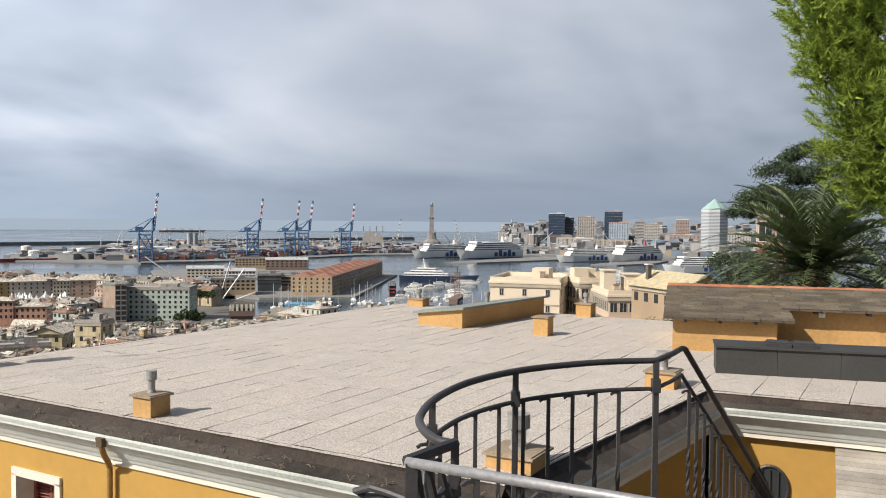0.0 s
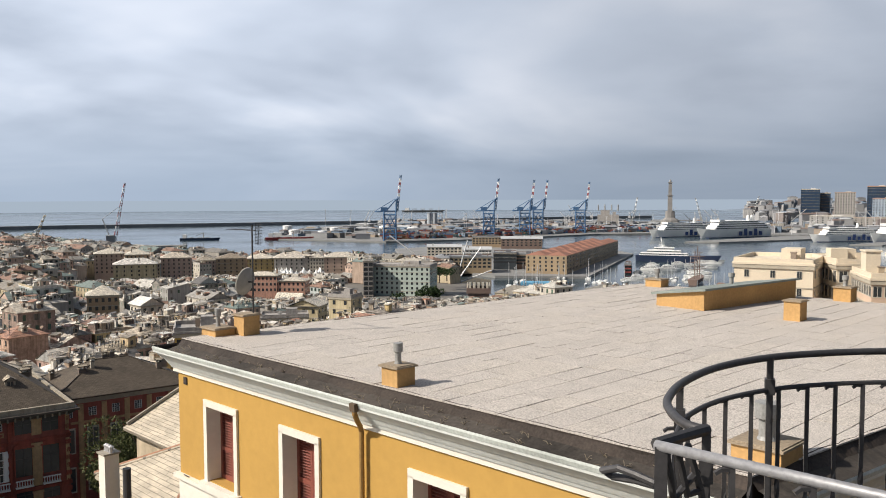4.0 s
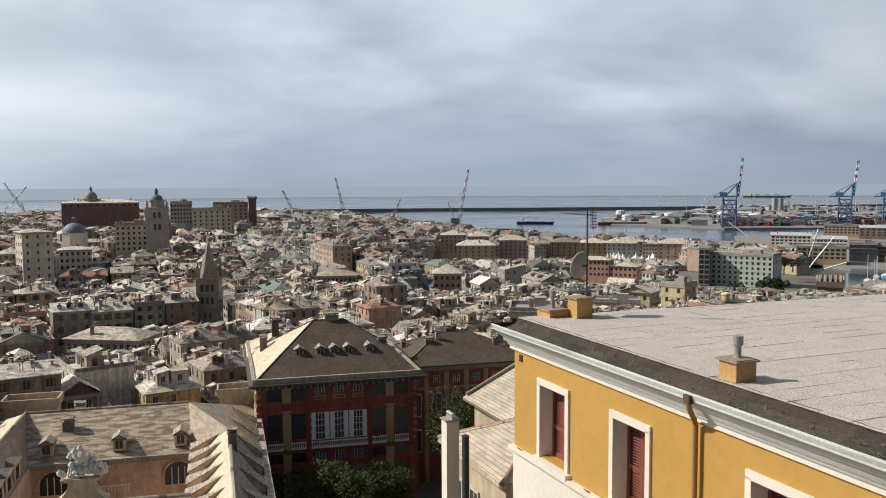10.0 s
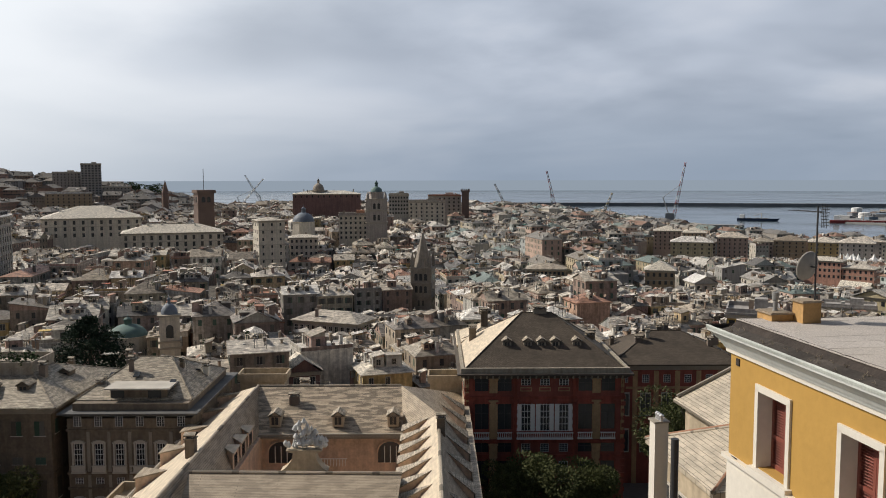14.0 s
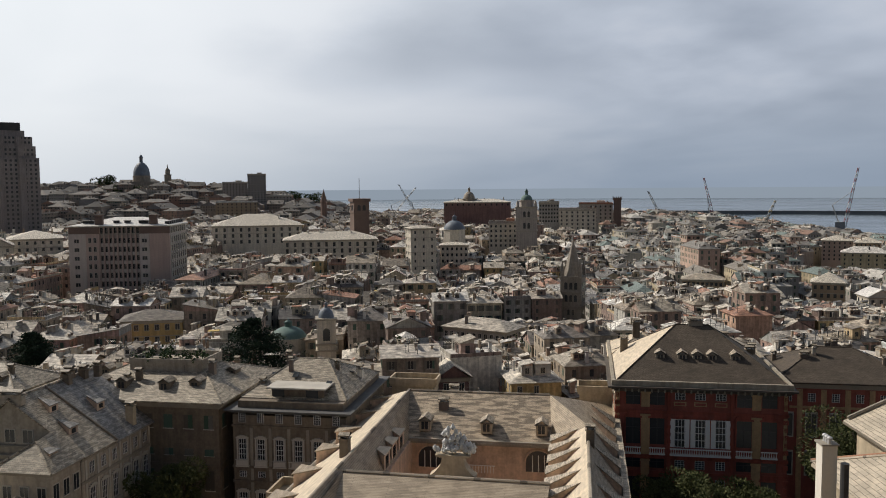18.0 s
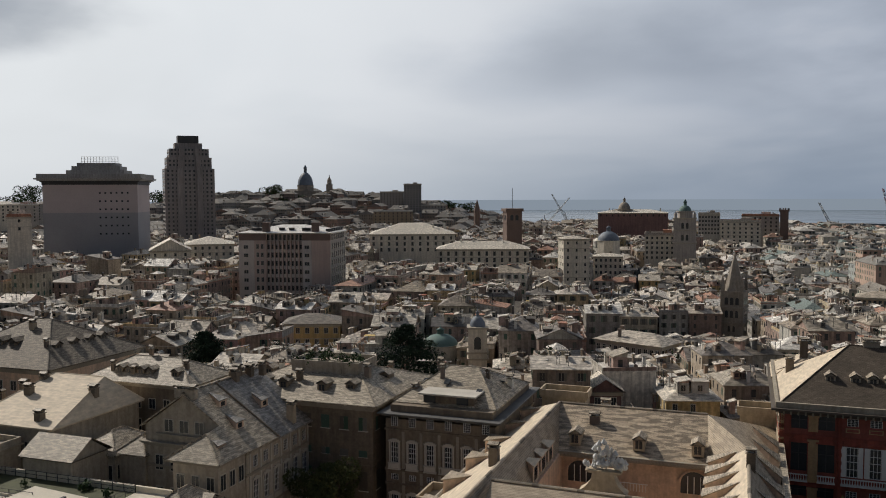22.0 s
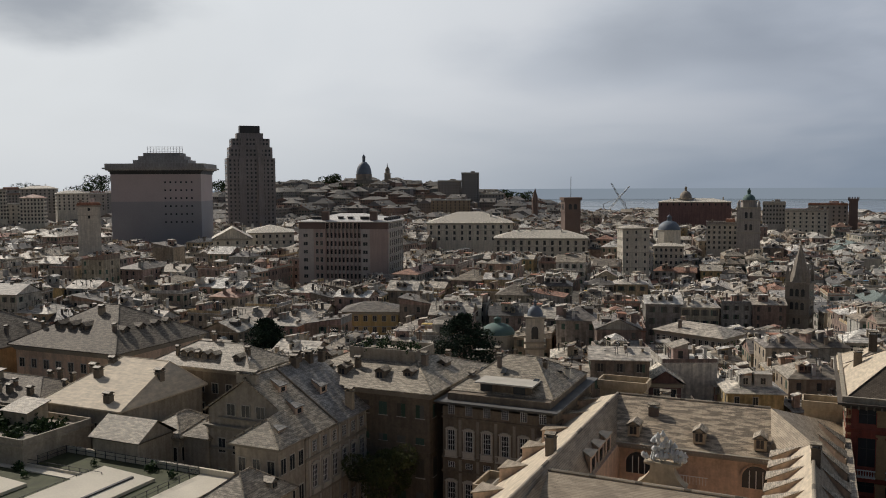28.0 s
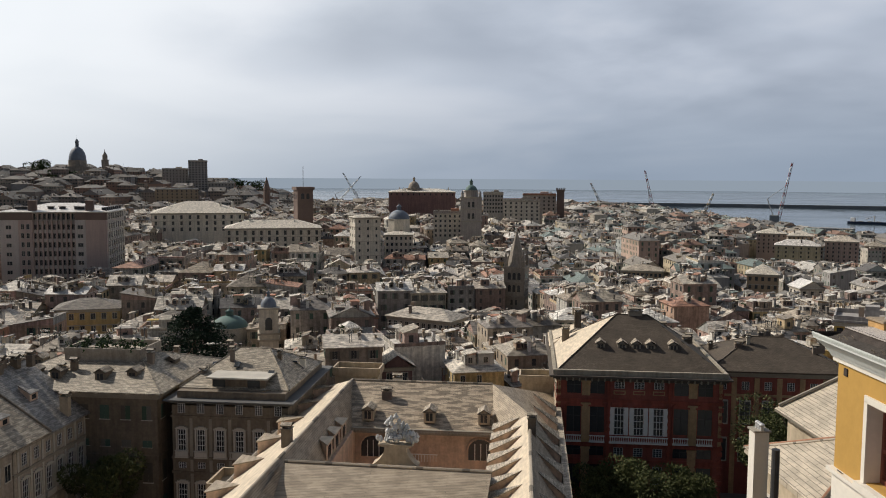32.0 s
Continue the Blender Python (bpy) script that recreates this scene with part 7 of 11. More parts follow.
def ochre_trim_palace():
    """The palace with tall pedimented windows and an attic terrace."""
    root, sx, sy = palace_body("grey-ochre palace with white pedimented windows and a slate hip roof", -55.0, -38.0 + 1.5, 123.0, 147.0, 44.2, M_brown)
    cornice(root, I4, sx, sy, 44.6, 0.6, 1.1, mat("lead_ledge", (0.12, 0.12, 0.118), vary=0.3))
    a = Acc()
    a.box(Matrix.Translation((0, 0, 45.0)), sx - 1.2, sy - 1.2, 1.3)
    part("attic_wall", a, [M_brown], root)
    a = Acc()
    hip(a, Matrix.Translation((0, 0.5, 46.2)), sx - 1.6, sy - 4.0, 4.4, 5.2, 0.4)
    part("roof", a, [M_slate], root)
    roof_extras(root, 46.4, sx - 1.6, sy - 4.0, 4.4, 5.2, 8)
    a = Acc()
    a.box(Matrix.Translation((0.6, -7.6, 46.3)), 8.6, 3.6, 1.8, 0)
    a.box(Matrix.Translation((0.6, -8.0, 48.05)), 9.8, 4.8, 0.25, 1, bottom=True)
    for x in (-2.6, 3.0):
        a.box(Matrix.Translation((x, -9.42, 46.5)), 2.0, 0.1, 1.45, 2)
    part("attic_dormer", a, [M_brown, M_trim, M_win], root, "wide attic dormer with a pale lid")
    for x, y, z in ((-5.5, 4, 48.5), (-6.5, -6, 46), (7.5, 3, 46.5)):
        chimney(root, Matrix.Translation((x, y, z)), 0.9, 0.9, 2.2)
    cols = even(6, sx)
    tall_windows(root, I4, cols, sy / 2, 43.0, 1.15, 1.5, "plain")
    tall_windows(root, I4, cols, sy / 2, 37.0, 1.25, 3.45, "pediment")
    tall_windows(root, I4, cols, sy / 2, 34.2, 1.2, 0.95, "plain")
    tall_windows(root, I4, cols, sy / 2, 28.0, 1.35, 3.8, "pediment")
    for z in (42.3, 35.7, 33.4):
        string_course(root, I4, sx, sy, z, 0.3, 0.2, M_brown)
    for c in cols:
        balustrade(root, Matrix.Translation((c, 0, 0)), 2.2 if c < 0 else 3.2, 36.1, sy / 2 - 0.55)
    for c in cols[:-1]:
        a = Acc()
        a.box(Matrix.Translation((c + sx / 12, -sy / 2 - 0.06, 27.0)), 0.5, 0.16, 8.6)
        a.box(Matrix.Translation((c + sx / 12, -sy / 2 - 0.06, 36.1)), 0.5, 0.16, 6.1)
        part("pilaster", a, [M_cornice], root)


def brown_palace():
    root, sx, sy = palace_body("brown plastered palace with a planted roof terrace", -85.0, -57.4, 123.0, 146.0, 45.2, M_brown)
    cornice(root, I4, sx, sy, 45.0, 0.9, 1.0)
    a = Acc()
    hip(a, Matrix.Translation((0, 0, 45.9)), sx, sy, 4.2, 10.0, 1.3)
    part("roof", a, [M_slate], root)
    roof_extras(root, 46.1, sx, sy, 4.2, 10.0, 10)
    a = Acc()
    a.box(Matrix.Translation((1.0, 0, 47.6)), 13.0, 8.0, 2.6, 0)
    for k, (x, y, lx, ly) in enumerate(((1, -4, 13, .25), (1, 4, 13, .25), (-5.5, 0, .25, 8), (7.5, 0, .25, 8))):
        a.box(Matrix.Translation((x, y, 50.2)), lx, ly, 0.9, 0)
    part("terrace", a, [M_greyw], root)
    plants = Acc()
    for i in range(26):
        clump(plants, Vector((RP.uniform(-5, 7.2), RP.uniform(-3.8, 1), 50.6 + RP.uniform(0, 1.2))), RP.uniform(0.6, 1.3), 26)
    tagged(part("terrace_greenery", plants, [M_leaf], root), "dense green roof garden", kind="stuff")
    for x, y in ((-11, -8), (-8, -8.5), (-4, -8.3), (3.5, -8.3), (8.2, -7), (-12, 0), (10.5, 2)):
        dormer(root, Matrix.Translation((x, y, 46.6)), 1.7, 2.4, 1.7, M_brown)
    chimney(root, Matrix.Translation((9.0, -3, 48)), 1.0, 1.0, 2.4)
    facade_windows(root, I4, sx, sy / 2, even(8, sx), ((41.6, 2.2), (37.2, 1.1), (31.6, 3.2), (26.0, 3.0)), 1.5, "shut", 0.15)
    right = Matrix.Rotation(math.pi / 2, 4, "Z")
    facade_windows(root, right, sy, sx / 2, even(6, sy), ((41.6, 2.2), (31.6, 3.2), (26.0, 3.0)), 1.4, "shut", 0.1)
    string_course(root, I4, sx, sy, 35.5, 0.4, 0.15, M_brown)


def stepped_palace():
    """Several joined wings: the long wing with the frescoed side, the gabled block and a low hipped wing."""
    right = Matrix.Rotation(math.pi / 2, 4, "Z")
    root, sx, sy = palace_body("old grey gabled palace with a frescoed side wall", -87.4, -69.4, 104.5, 124.0, 42.8, M_greyw)
    cx, cy = -78.4, 114.25
    P = lambda x, y, z: (x - cx, y - cy, z)
    # the gabled upper wall, front and back, and the taller wall on one side
    for y, name in ((104.5, "gable"), (123.6, "rear_gable")):
        a = Acc()
        pts = [(-87.3, 42.7), (-69.5, 42.7), (-69.5, 43.1), (-80.0, 50.1), (-87.3, 45.1)]
        a.face([P(x, y, z) for x, z in pts])
        a.face([P(x, y + .4, z) for x, z in reversed(pts)])
        part(name, a, [M_greyw], root)
    a = Acc()
    a.box(Matrix.Translation(P(-87.2, cy, 42.7)), 0.4, sy, 2.5)
    part("upper_wall", a, [M_greyw], root)
    # roof: three slopes of thick slate
    def slope(name, pts, material, label=""):
        a = Acc()
        a.face([P(*p) for p in pts])
        a.face([P(p[0], p[1], p[2] - .25) for p in reversed(pts)])
        for p, q in zip(pts, pts[1:] + pts[:1]):
            a.face([P(p[0], p[1], p[2] - .25), P(q[0], q[1], q[2] - .25), P(*q), P(*p)])
        return part(name, a, [material], root, label)

    slope("roof", [(-80, 104.0, 50.45), (-68.4, 104.0, 42.75), (-68.4, 112.2, 42.75), (-80, 112.2, 50.45)], M_slate, "worn speckled slate slope")
    slope("roof", [(-80, 112.2, 50.3), (-68.4, 112.2, 42.6), (-68.4, 124.6, 42.6), (-80, 124.6, 50.3)], M_slate4, "smooth grey slate slope")
    slope("roof", [(-88.2, 104.0, 44.9), (-80, 104.0, 50.45), (-80, 124.6, 50.45), (-88.2, 124.6, 44.9)], M_slate)
    a = Acc()
    a.tube([P(-80, 104, 50.5), P(-80, 124.6, 50.5)], 0.18, 6)
    part("ridge_tiles", a, [M_slate3], root)
    a = Acc()
    a.tube([P(-80, 112.2, 50.5), P(-68.4, 112.2, 42.8)], 0.2, 6)
    part("verge", a, [M_brown], root)
    for x, y in ((-72.0, 107.0), (-73.6, 116.5), (-76.0, 108.5)):
        lid_dormer(root, Matrix.Translation(P(x, y, 42.9 + (-68.6 - x) * .66)) @ right, 2.0, 2.4, .75, 1.0, M_slate4)
    for x, y, w, d, h in ((-80.0, 104.9, 3.6, 1.0, 1.4), (-79.6, 117.0, 1.4, 1.0, 1.6), (-80.3, 119.0, 1.2, 1.0, 1.8), (-79.4, 121.2, 1.2, 1.0, 1.5), (-78.0, 123.0, 1.0, 0.9, 1.8)):
        chimney(root, Matrix.Translation(P(x, y, 49.6)), w, d, h, M_greyw if w > 3 else M_brown)
    chimney(root, Matrix.Translation(P(-69.9, 118.6, 42.8)), 1.3, 0.9, 3.4, M_cream)
    for x in (-83.0, -80.2, -77.4):
        part("window", WINDOW["plain"], None, root, m=Matrix.Translation(P(x, 104.48, 44.3)) @ Matrix.Diagonal((1.5, 1, 1.8, 1)))
    a = Acc()
    a.box(Matrix.Translation(P(-79.8, 104.3, 43.7)), 11.0, 0.5, 0.25, bottom=True)
    part("string_course", a, [M_cornice], root)
    facade_windows(root, I4, sx, sy / 2, (-6.5, -3.8, -1.0), ((38.2, 2.2), (33.0, 2.4)), 1.3, "plain")
    # frescoed side: pilasters, framed panels, balconies
    tall_windows(root, right, even(6, sy - 2), sx / 2, 34.0, 1.3, 3.6, "pediment")
    tall_windows(root, right, even(6, sy - 2), sx / 2, 39.6, 1.2, 1.7, "plain")
    tall_windows(root, right, even(6, sy - 2), sx / 2, 27.0, 1.3, 3.0, "plain")
    for i in range(7):
        a = Acc()
        a.box(right @ Matrix.Translation((-(sy - 2) / 2 + i * (sy - 2) / 6, -sx / 2 - .06, 26)), 0.45, 0.16, 16.2)
        part("pilaster", a, [M_trim], root)
    for z in (38.6, 32.6):
        string_course(root, I4, sx, sy, z, 0.4, 0.25)
    balustrade(root, right @ Matrix.Translation((5.2, 0, 0)), 6.0, 33.0, sx / 2 - 0.1)
    cornice(root, I4, sx, sy, 41.9, 0.7, 0.7)
    root, sx, sy = palace_body("grey palace fore-building with a small slate hip roof", -77.0, -69.4, 97.6, 104.3, 42.4, M_greyw)
    cornice(root, I4, sx, sy, 42.2, 0.6, 0.8)
    a = Acc()
    z, e = 42.8, 0.9
    pts = [(-sx / 2 - e, -sy / 2 - e), (sx / 2 + e, -sy / 2 - e), (sx / 2 + e, sy / 2), (-sx / 2 - e, sy / 2)]
    hp = (0.0, -0.6, 45.9)
    back = (0.0, sy / 2, 46.4)
    for f in ([(*pts[0], z), (*pts[1], z), hp], [(*pts[1], z), (*pts[2], z), back, hp], [(*pts[3], z), (*pts[0], z), hp, back]):
        a.face(f)
    part("roof", a, [M_slate], root)
    for x, q in ((1, 0), (-1, 0)):
        a = Acc()
        a.tube([(x * (sx / 2 + e), -sy / 2 - e, z + .05), (hp[0], hp[1], hp[2] + .05)], 0.14, 5)
        part("hip_tiles", a, [M_slate3], root)
    lid_dormer(root, Matrix.Translation((2.6, -0.6, 43.6)) @ right, 2.0, 2.0, .8, 1.0, M_slate4)
    facade_windows(root, I4, sx, sy / 2, even(3, sx), ((38.6, 2.0), (33, 2.6)), 1.2, "plain")
    facade_windows(root, right, sy, sx / 2, even(3, sy), ((38.6, 2.2), (33, 2.6)), 1.2, "plain")
    root, sx, sy = palace_body("low palace wing with a pale hipped slate roof", -99.5, -92.4, 103.2, 113.0, 39.6, M_greyw)
    cornice(root, I4, sx, sy, 39.3, 0.5, 0.5)
    a = Acc()
    hip_y(a, Matrix.Translation((0, 0, 39.8)), sx, sy, 2.6, None, 0.7)
    part("roof", a, [M_slate], root)
    facade_windows(root, I4, sx, sy / 2, even(3, sx), ((36.0, 2.2), (30.5, 2.6)), 1.4, "plain")
    facade_windows(root, right, sy, sx / 2, even(4, sy), ((36.0, 2.2), (30.5, 2.6)), 1.4, "plain")
    root, sx, sy = palace_body("low house with a grey slate hip roof", -74.5, -66.3, 86.0, 103.5 - 7.0, 37.6, M_greyw)
    a = Acc()
    hip_y(a, Matrix.Translation((0, 0, 37.6)), sx, sy, 3.6, None, 0.6)
    part("roof", a, [M_slate], root)
    dormer(root, Matrix.Translation((2.4, 2, 38.6)) @ Matrix.Rotation(math.pi / 2, 4, "Z"), 1.5, 2.0, 1.0)
    facade_windows(root, right, sy, sx / 2, even(3, sy), ((33.5, 2.0),), 1.2, "plain")
    root, sx, sy = palace_body("old house between the palace wings with slate roof", -92.2, -87.2, 104.0, 124.0, 40.0, M_greyw)
    a = Acc()
    hip_y(a, Matrix.Translation((0, 0, 40)), sx, sy, 2.4, None, 0.5)
    part("roof", a, [M_slate], root)


def left_palaces():
    right = Matrix.Rotation(math.pi / 2, 4, "Z")
    root, sx, sy = palace_body("pink palace with a large grey slate hip roof and dormers", -154.0, -126.0, 123.6, 149.0, 46.2, M_pink)
    cornice(root, I4, sx, sy, 46.0, 1.0, 0.9)
    a = Acc()
    hip(a, Matrix.Translation((0, 0, 47.0)), sx, sy, 7.4, 5, 1.2)
    part("roof", a, [M_slate5], root)
    roof_extras(root, 47.2, sx, sy, 7.4, 5, 10)
    for x in (-6.5, -3.0, 0.5):
        dormer(root, Matrix.Translation((x, -6.5, 49.6)), 2.0, 3.6, 1.4, M_brown, M_slate5)
    for y in (-6, -1.5, 3, 6.5):
        dormer(root, Matrix.Translation((8.5, y, 49.2)) @ Matrix.Rotation(math.pi / 2, 4, "Z"), 1.8, 3.6, 1.4, M_brown, M_slate5)
    chimney(root, Matrix.Translation((0.5, -3, 52)), 1.2, 1.0, 2.2)
    facade_windows(root, I4, sx, sy / 2, even(8, sx), ((42.5, 1.8), (37.5, 2.6), (32, 2.6)), 1.4, "plain")
    facade_windows(root, right, sy, sx / 2, even(7, sy), ((42.5, 1.8), (37.5, 2.6), (32, 2.6)), 1.4, "plain")
    root, sx, sy = palace_body("old palace with a steep pale slate roof", -182.0, -157.5, 117.0, 141.0, 46.0, M_ochre)
    a = Acc()
    hip(a, Matrix.Translation((0, 0, 46.0)), sx, sy, 7.0, 4, 0.8)
    part("roof", a, [M_slate5], root)
    roof_extras(root, 46.2, sx, sy, 7.0, 4, 8)
    facade_windows(root, I4, sx, sy / 2, even(7, sx), ((42.3, 1.6), (37.5, 2.4)), 1.3, "shut")
    for x in (-6, -2, 2, 6):
        dormer(root, Matrix.Translation((x, -7, 48.6)), 1.0, 1.6, 0.8)
    root, sx, sy = palace_body("palace wing with a pale slate roof and a row of dormers", -116.5, -94.0, 124.0, 136.0, 45.6, M_brown)
    cornice(root, I4, sx, sy, 45.4, 0.6, 0.6)
    a = Acc()
    hip(a, Matrix.Translation((0, 0, 46.0)), sx, sy, 3.6, None, 0.9)
    part("roof", a, [M_slate], root)
    roof_extras(root, 46.2, sx, sy, 3.6, sx - sy, 8)
    for x in (-5.2, -3.2, -0.4, 1.6, 7.2):
        dormer(root, Matrix.Translation((x, -3.6, 47.0)), 1.5, 2.0, 1.2, M_brown, M_slate)
    facade_windows(root, I4, sx, sy / 2, even(7, sx), ((41.5, 1.8), (37, 2.4)), 1.3, "plain")
    root, sx, sy = palace_body("old house with a sunlit pale slate roof and clustered chimneys", -120.0, -103.0, 101.5, 121.5, 43.4, M_greyw)
    a = Acc()
    hip(a, Matrix.Translation((0, 0, 43.4)), sx, sy, 5.0, 11, 0.7, shift=5.0)
    # whole roof in the sunlit slate colour, brightness of the sun included
    part("roof", a, [M_slate_sunlit], root)
    for x, y, z, h in ((-7.5, 0, 45, 2.6), (-6.0, 3, 46, 2.4), (-4.4, -2, 45.4, 2.2), (6.8, 1.0, 45, 2.6), (4.5, -8.5, 43.8, 1.6)):
        chimney(root, Matrix.Translation((x, y, z)), 1.3, 1.1, h, M_brown)
    a = Acc()
    for i in range(14):
        a.box(Matrix.Translation((-5.5 + i * 0.85, 1.2, 46.55)), 0.45, 0.5, 0.45)
    part("snow_guards", a, [M_brown], root, "row of small slate stops")
    facade_windows(root, I4, sx, sy / 2, even(5, sx), ((39, 2),), 1.2, "plain")
    root, sx, sy = palace_body("old house with a dark gabled slate roof", -102.8, -93.5, 95.5, 103.0, 41.0, M_greyw)
    a = Acc()
    a.roof(Matrix.Translation((0, 0, 41)), sx, sy, 2.6, "gable", 0.5, 0, 1)
    part("roof", a, [M_slate, M_greyw], root)
    root, sx, sy = palace_body("long low house with a brown slate roof and chimneys", -146.0, -121.0, 101.0, 115.0, 42.4, M_greyw)
    a = Acc()
    hip(a, Matrix.Translation((0, 0, 42.4)), sx, sy, 3.0, None, 0.6)
    part("roof", a, [M_slate5], root)
    roof_extras(root, 42.6, sx, sy, 3.0, sx - sy, 10)
    for x in (-9, -6.5, -4, -1.5, 3, 8):
        chimney(root, Matrix.Translation((x, -4.6 + RP.uniform(-.6, .6), 43)), 1.0, 0.8, 1.6, M_brown)
    a = Acc()
    a.box(Matrix.Translation((-6.0, -3.4, 43.0)), 6.0, 4.2, 2.6, 0)
    a.roof(Matrix.Translation((-6.0, -3.4, 45.6)), 6.0, 4.2, 1.0, "shed", 0.4, 1, 0)
    part("roof_cabin", a, [M_cream, M_slate], root)
    # planted terraces
    root, sx, sy = palace_body("old house with a planted roof terrace", -150.0, -108.0, 87.0, 100.0, 41.0, M_greyw)
    a = Acc()
    a.box(Matrix.Translation((0, 0, 41.0)), sx + 0.6, sy + 0.6, 0.3, 0, bottom=True)
    for x, y, lx, ly in ((0, -sy / 2, sx, 0.3), (0, sy / 2, sx, 0.3), (sx / 2, 0, 0.3, sy), (-sx / 2, 0, 0.3, sy)):
        a.box(Matrix.Translation((x, y, 41.3)), lx, ly, 1.0, 0)
    part("parapet", a, [M_greyw], root)
    p = Acc()
    for i in range(90):
        clump(p, Vector((RP.uniform(-18, 18), RP.uniform(-5, 5), 41.9)), RP.uniform(0.6, 1.7), 60)
    tagged(part("terrace_greenery", p, [M_leaf], root), "green shrubs and potted plants", kind="stuff")
    a = Acc()
    a.box(Matrix.Translation((11, 2.5, 41.3)), 5.5, 4.0, 2.4, 0)
    a.roof(Matrix.Translation((11, 2.5, 43.7)), 5.5, 4.0, 1.2, "shed", 0.4, 1, 0)
    part("roof_cabin", a, [M_cream, M_slate], root)


M_grass = mat("roof_grass", [(0.055, 0.062, 0.026)], vary=0.45, scale=2.0, bump=0.8)
M_deck = mat("pale_terrace_paving", (0.62, 0.57, 0.47), vary=0.15, scale=0.6)


def garden_terrace():
    """The flat planted roof with pale paved edges and thin railings."""
    root, sx, sy = palace_body("flat roof garden with grass, pale paving and railings", -128.0, -75.5, 60.0, 95.5, 37.0, M_greyw, category="roof garden")
    cx, cy = -101.75, 77.75
    P = lambda x, y: (x - cx, y - cy)
    a = Acc()
    a.box(Matrix.Translation((0, 0, 37.0)), sx, sy, 1.0)
    part("grass_bed", a, [M_grass], root)
    # paved edges, walkway and parapets; two pale raised rooflights with a dark slot
    for name, x0, x1, y0, y1, z in (("paving", -81.4, -75.5, 60.2, 95.3, 38.14), ("paving", -121.0, -93.0, 86.1, 87.6, 38.16), ("paving", -128, -84, 62, 72.0, 38.1)):
        a = Acc()
        x, y = P((x0 + x1) / 2, (y0 + y1) / 2)
        a.box(Matrix.Translation((x, y, 37.4)), x1 - x0, y1 - y0, z - 37.4)
        part(name, a, [M_deck], root)
    for x0, x1, y0, y1, h in ((-108.2, -75.5, 95.2, 95.6, 1.0), (-108.4, -108.0, 89.4, 95.2, 1.0), (-121, -93, 87.6, 87.9, 0.55), (-128, -108.4, 89.2, 89.6, 1.0)):
        a = Acc()
        x, y = P((x0 + x1) / 2, (y0 + y1) / 2)
        a.box(Matrix.Translation((x, y, 37.6)), x1 - x0, y1 - y0, 0.4 + h)
        part("parapet", a, [M_deck], root)
    for x0, x1, y0, y1, sx0, sy0, sy1 in ((-112.0, -100.9, 72.4, 81.7, -105.4, 75.0, 80.4), (-95.2, -85.6, 72.4, 90.4, -88.4, 76.0, 89.0)):
        a = Acc()
        p = [P(x0, y0), P(x1, y0), P(x1, y1), P(x0, y1)]
        top = [39.0, 38.45, 38.45, 39.0]
        a.face([(*q, z) for q, z in zip(p, top)])
        for k in range(4):
            k2 = (k + 1) % 4
            a.face([(*p[k], 37.9), (*p[k2], 37.9), (*p[k2], top[k2]), (*p[k], top[k])])
        light = part("rooflight", a, [M_deck], root, "pale sloping concrete rooflight")
        a = Acc()
        x, y = P(sx0, (sy0 + sy1) / 2)
        a.box(Matrix.Translation((x, y, 38.4)), 0.45, sy1 - sy0, 0.42, 0)
        part("slot", a, [M_dark], light, "dark glazed slot")
    lines = (((-121, 87.8), (-93, 87.8)), ((-108, 89.6), (-108, 95.0)), ((-108, 95.1), (-81.6, 95.1)), ((-81.6, 95.1), (-81.6, 72.0)), ((-95.4, 72.4), (-95.4, 89.8)), ((-128, 82.4), (-113, 82.4)))
    for (x0, y0), (x1, y1) in lines:
        p, q = Vector((*P(x0, y0), 38.0)), Vector((*P(x1, y1), 38.0))
        n = max(2, round((q - p).length / 2.1))
        rail = Acc()
        for z in (0.6, 1.15):
            rail.tube([p + Vector((0, 0, z)), q + Vector((0, 0, z))], 0.04, 5)
        rail_ob = part("railing", rail, [M_dark], root)
        for k in range(n + 1):
            a = Acc()
            c = p.lerp(q, k / n)
            a.box(Matrix.Translation(c), 0.08, 0.08, 1.2)
            part("post", a, [M_dark], rail_ob)
    for x, y, r in ((-107.9, 86.0, 1.0), (-89.3, 93.6, 1.1), (-104.5, 84.3, 0.7), (-99, 92, 0.6), (-118, 84, 1.0), (-84.4, 92.5, 0.8)):
        p = Acc()
        clump(p, Vector((*P(x, y), 38.5)), r, 90)
        part("shrub", p, [M_leaf], root, "round green shrub")


red_palace(), red_annex(), court_palace(), ochre_trim_palace(), brown_palace(), stepped_palace(), left_palaces(), garden_terrace()

# ---- the yellow villa below the belvedere ----
VF = spot(-4.196, 12.740, 0, -29.35)     # x runs along its near front, y away from the camera
VI = VF.inverted()
ROOF_Z = 76.8
M_yellow = mat("yellow_plaster", (0.46, 0.275, 0.07), rough=0.9, vary=0.10, scale=0.8, bump=0.25)
M_felt = mat("mineral_felt", [(0.46, 0.42, 0.38), (0.475, 0.435, 0.395), (0.45, 0.412, 0.375), (0.47, 0.428, 0.383)], rough=0.95, vary=0.5, scale=6.0, bump=1.0, ob_random=True, grain=0.88)
M_bitumen = mat("bitumen", (0.042, 0.032, 0.026), rough=0.85, vary=0.75, scale=4.0, bump=1.0)
M_lip = mat("verdigris_lip", (0.44, 0.47, 0.44), rough=0.7, vary=0.35, scale=3.0)
M_silt = mat("gutter_silt", (0.055, 0.047, 0.04), rough=0.95, vary=0.6, scale=3.0, bump=0.8, mid=0.3)
M_mould = mat("painted_cornice", (0.58, 0.605, 0.58), rough=0.7, vary=0.15, scale=1.5)
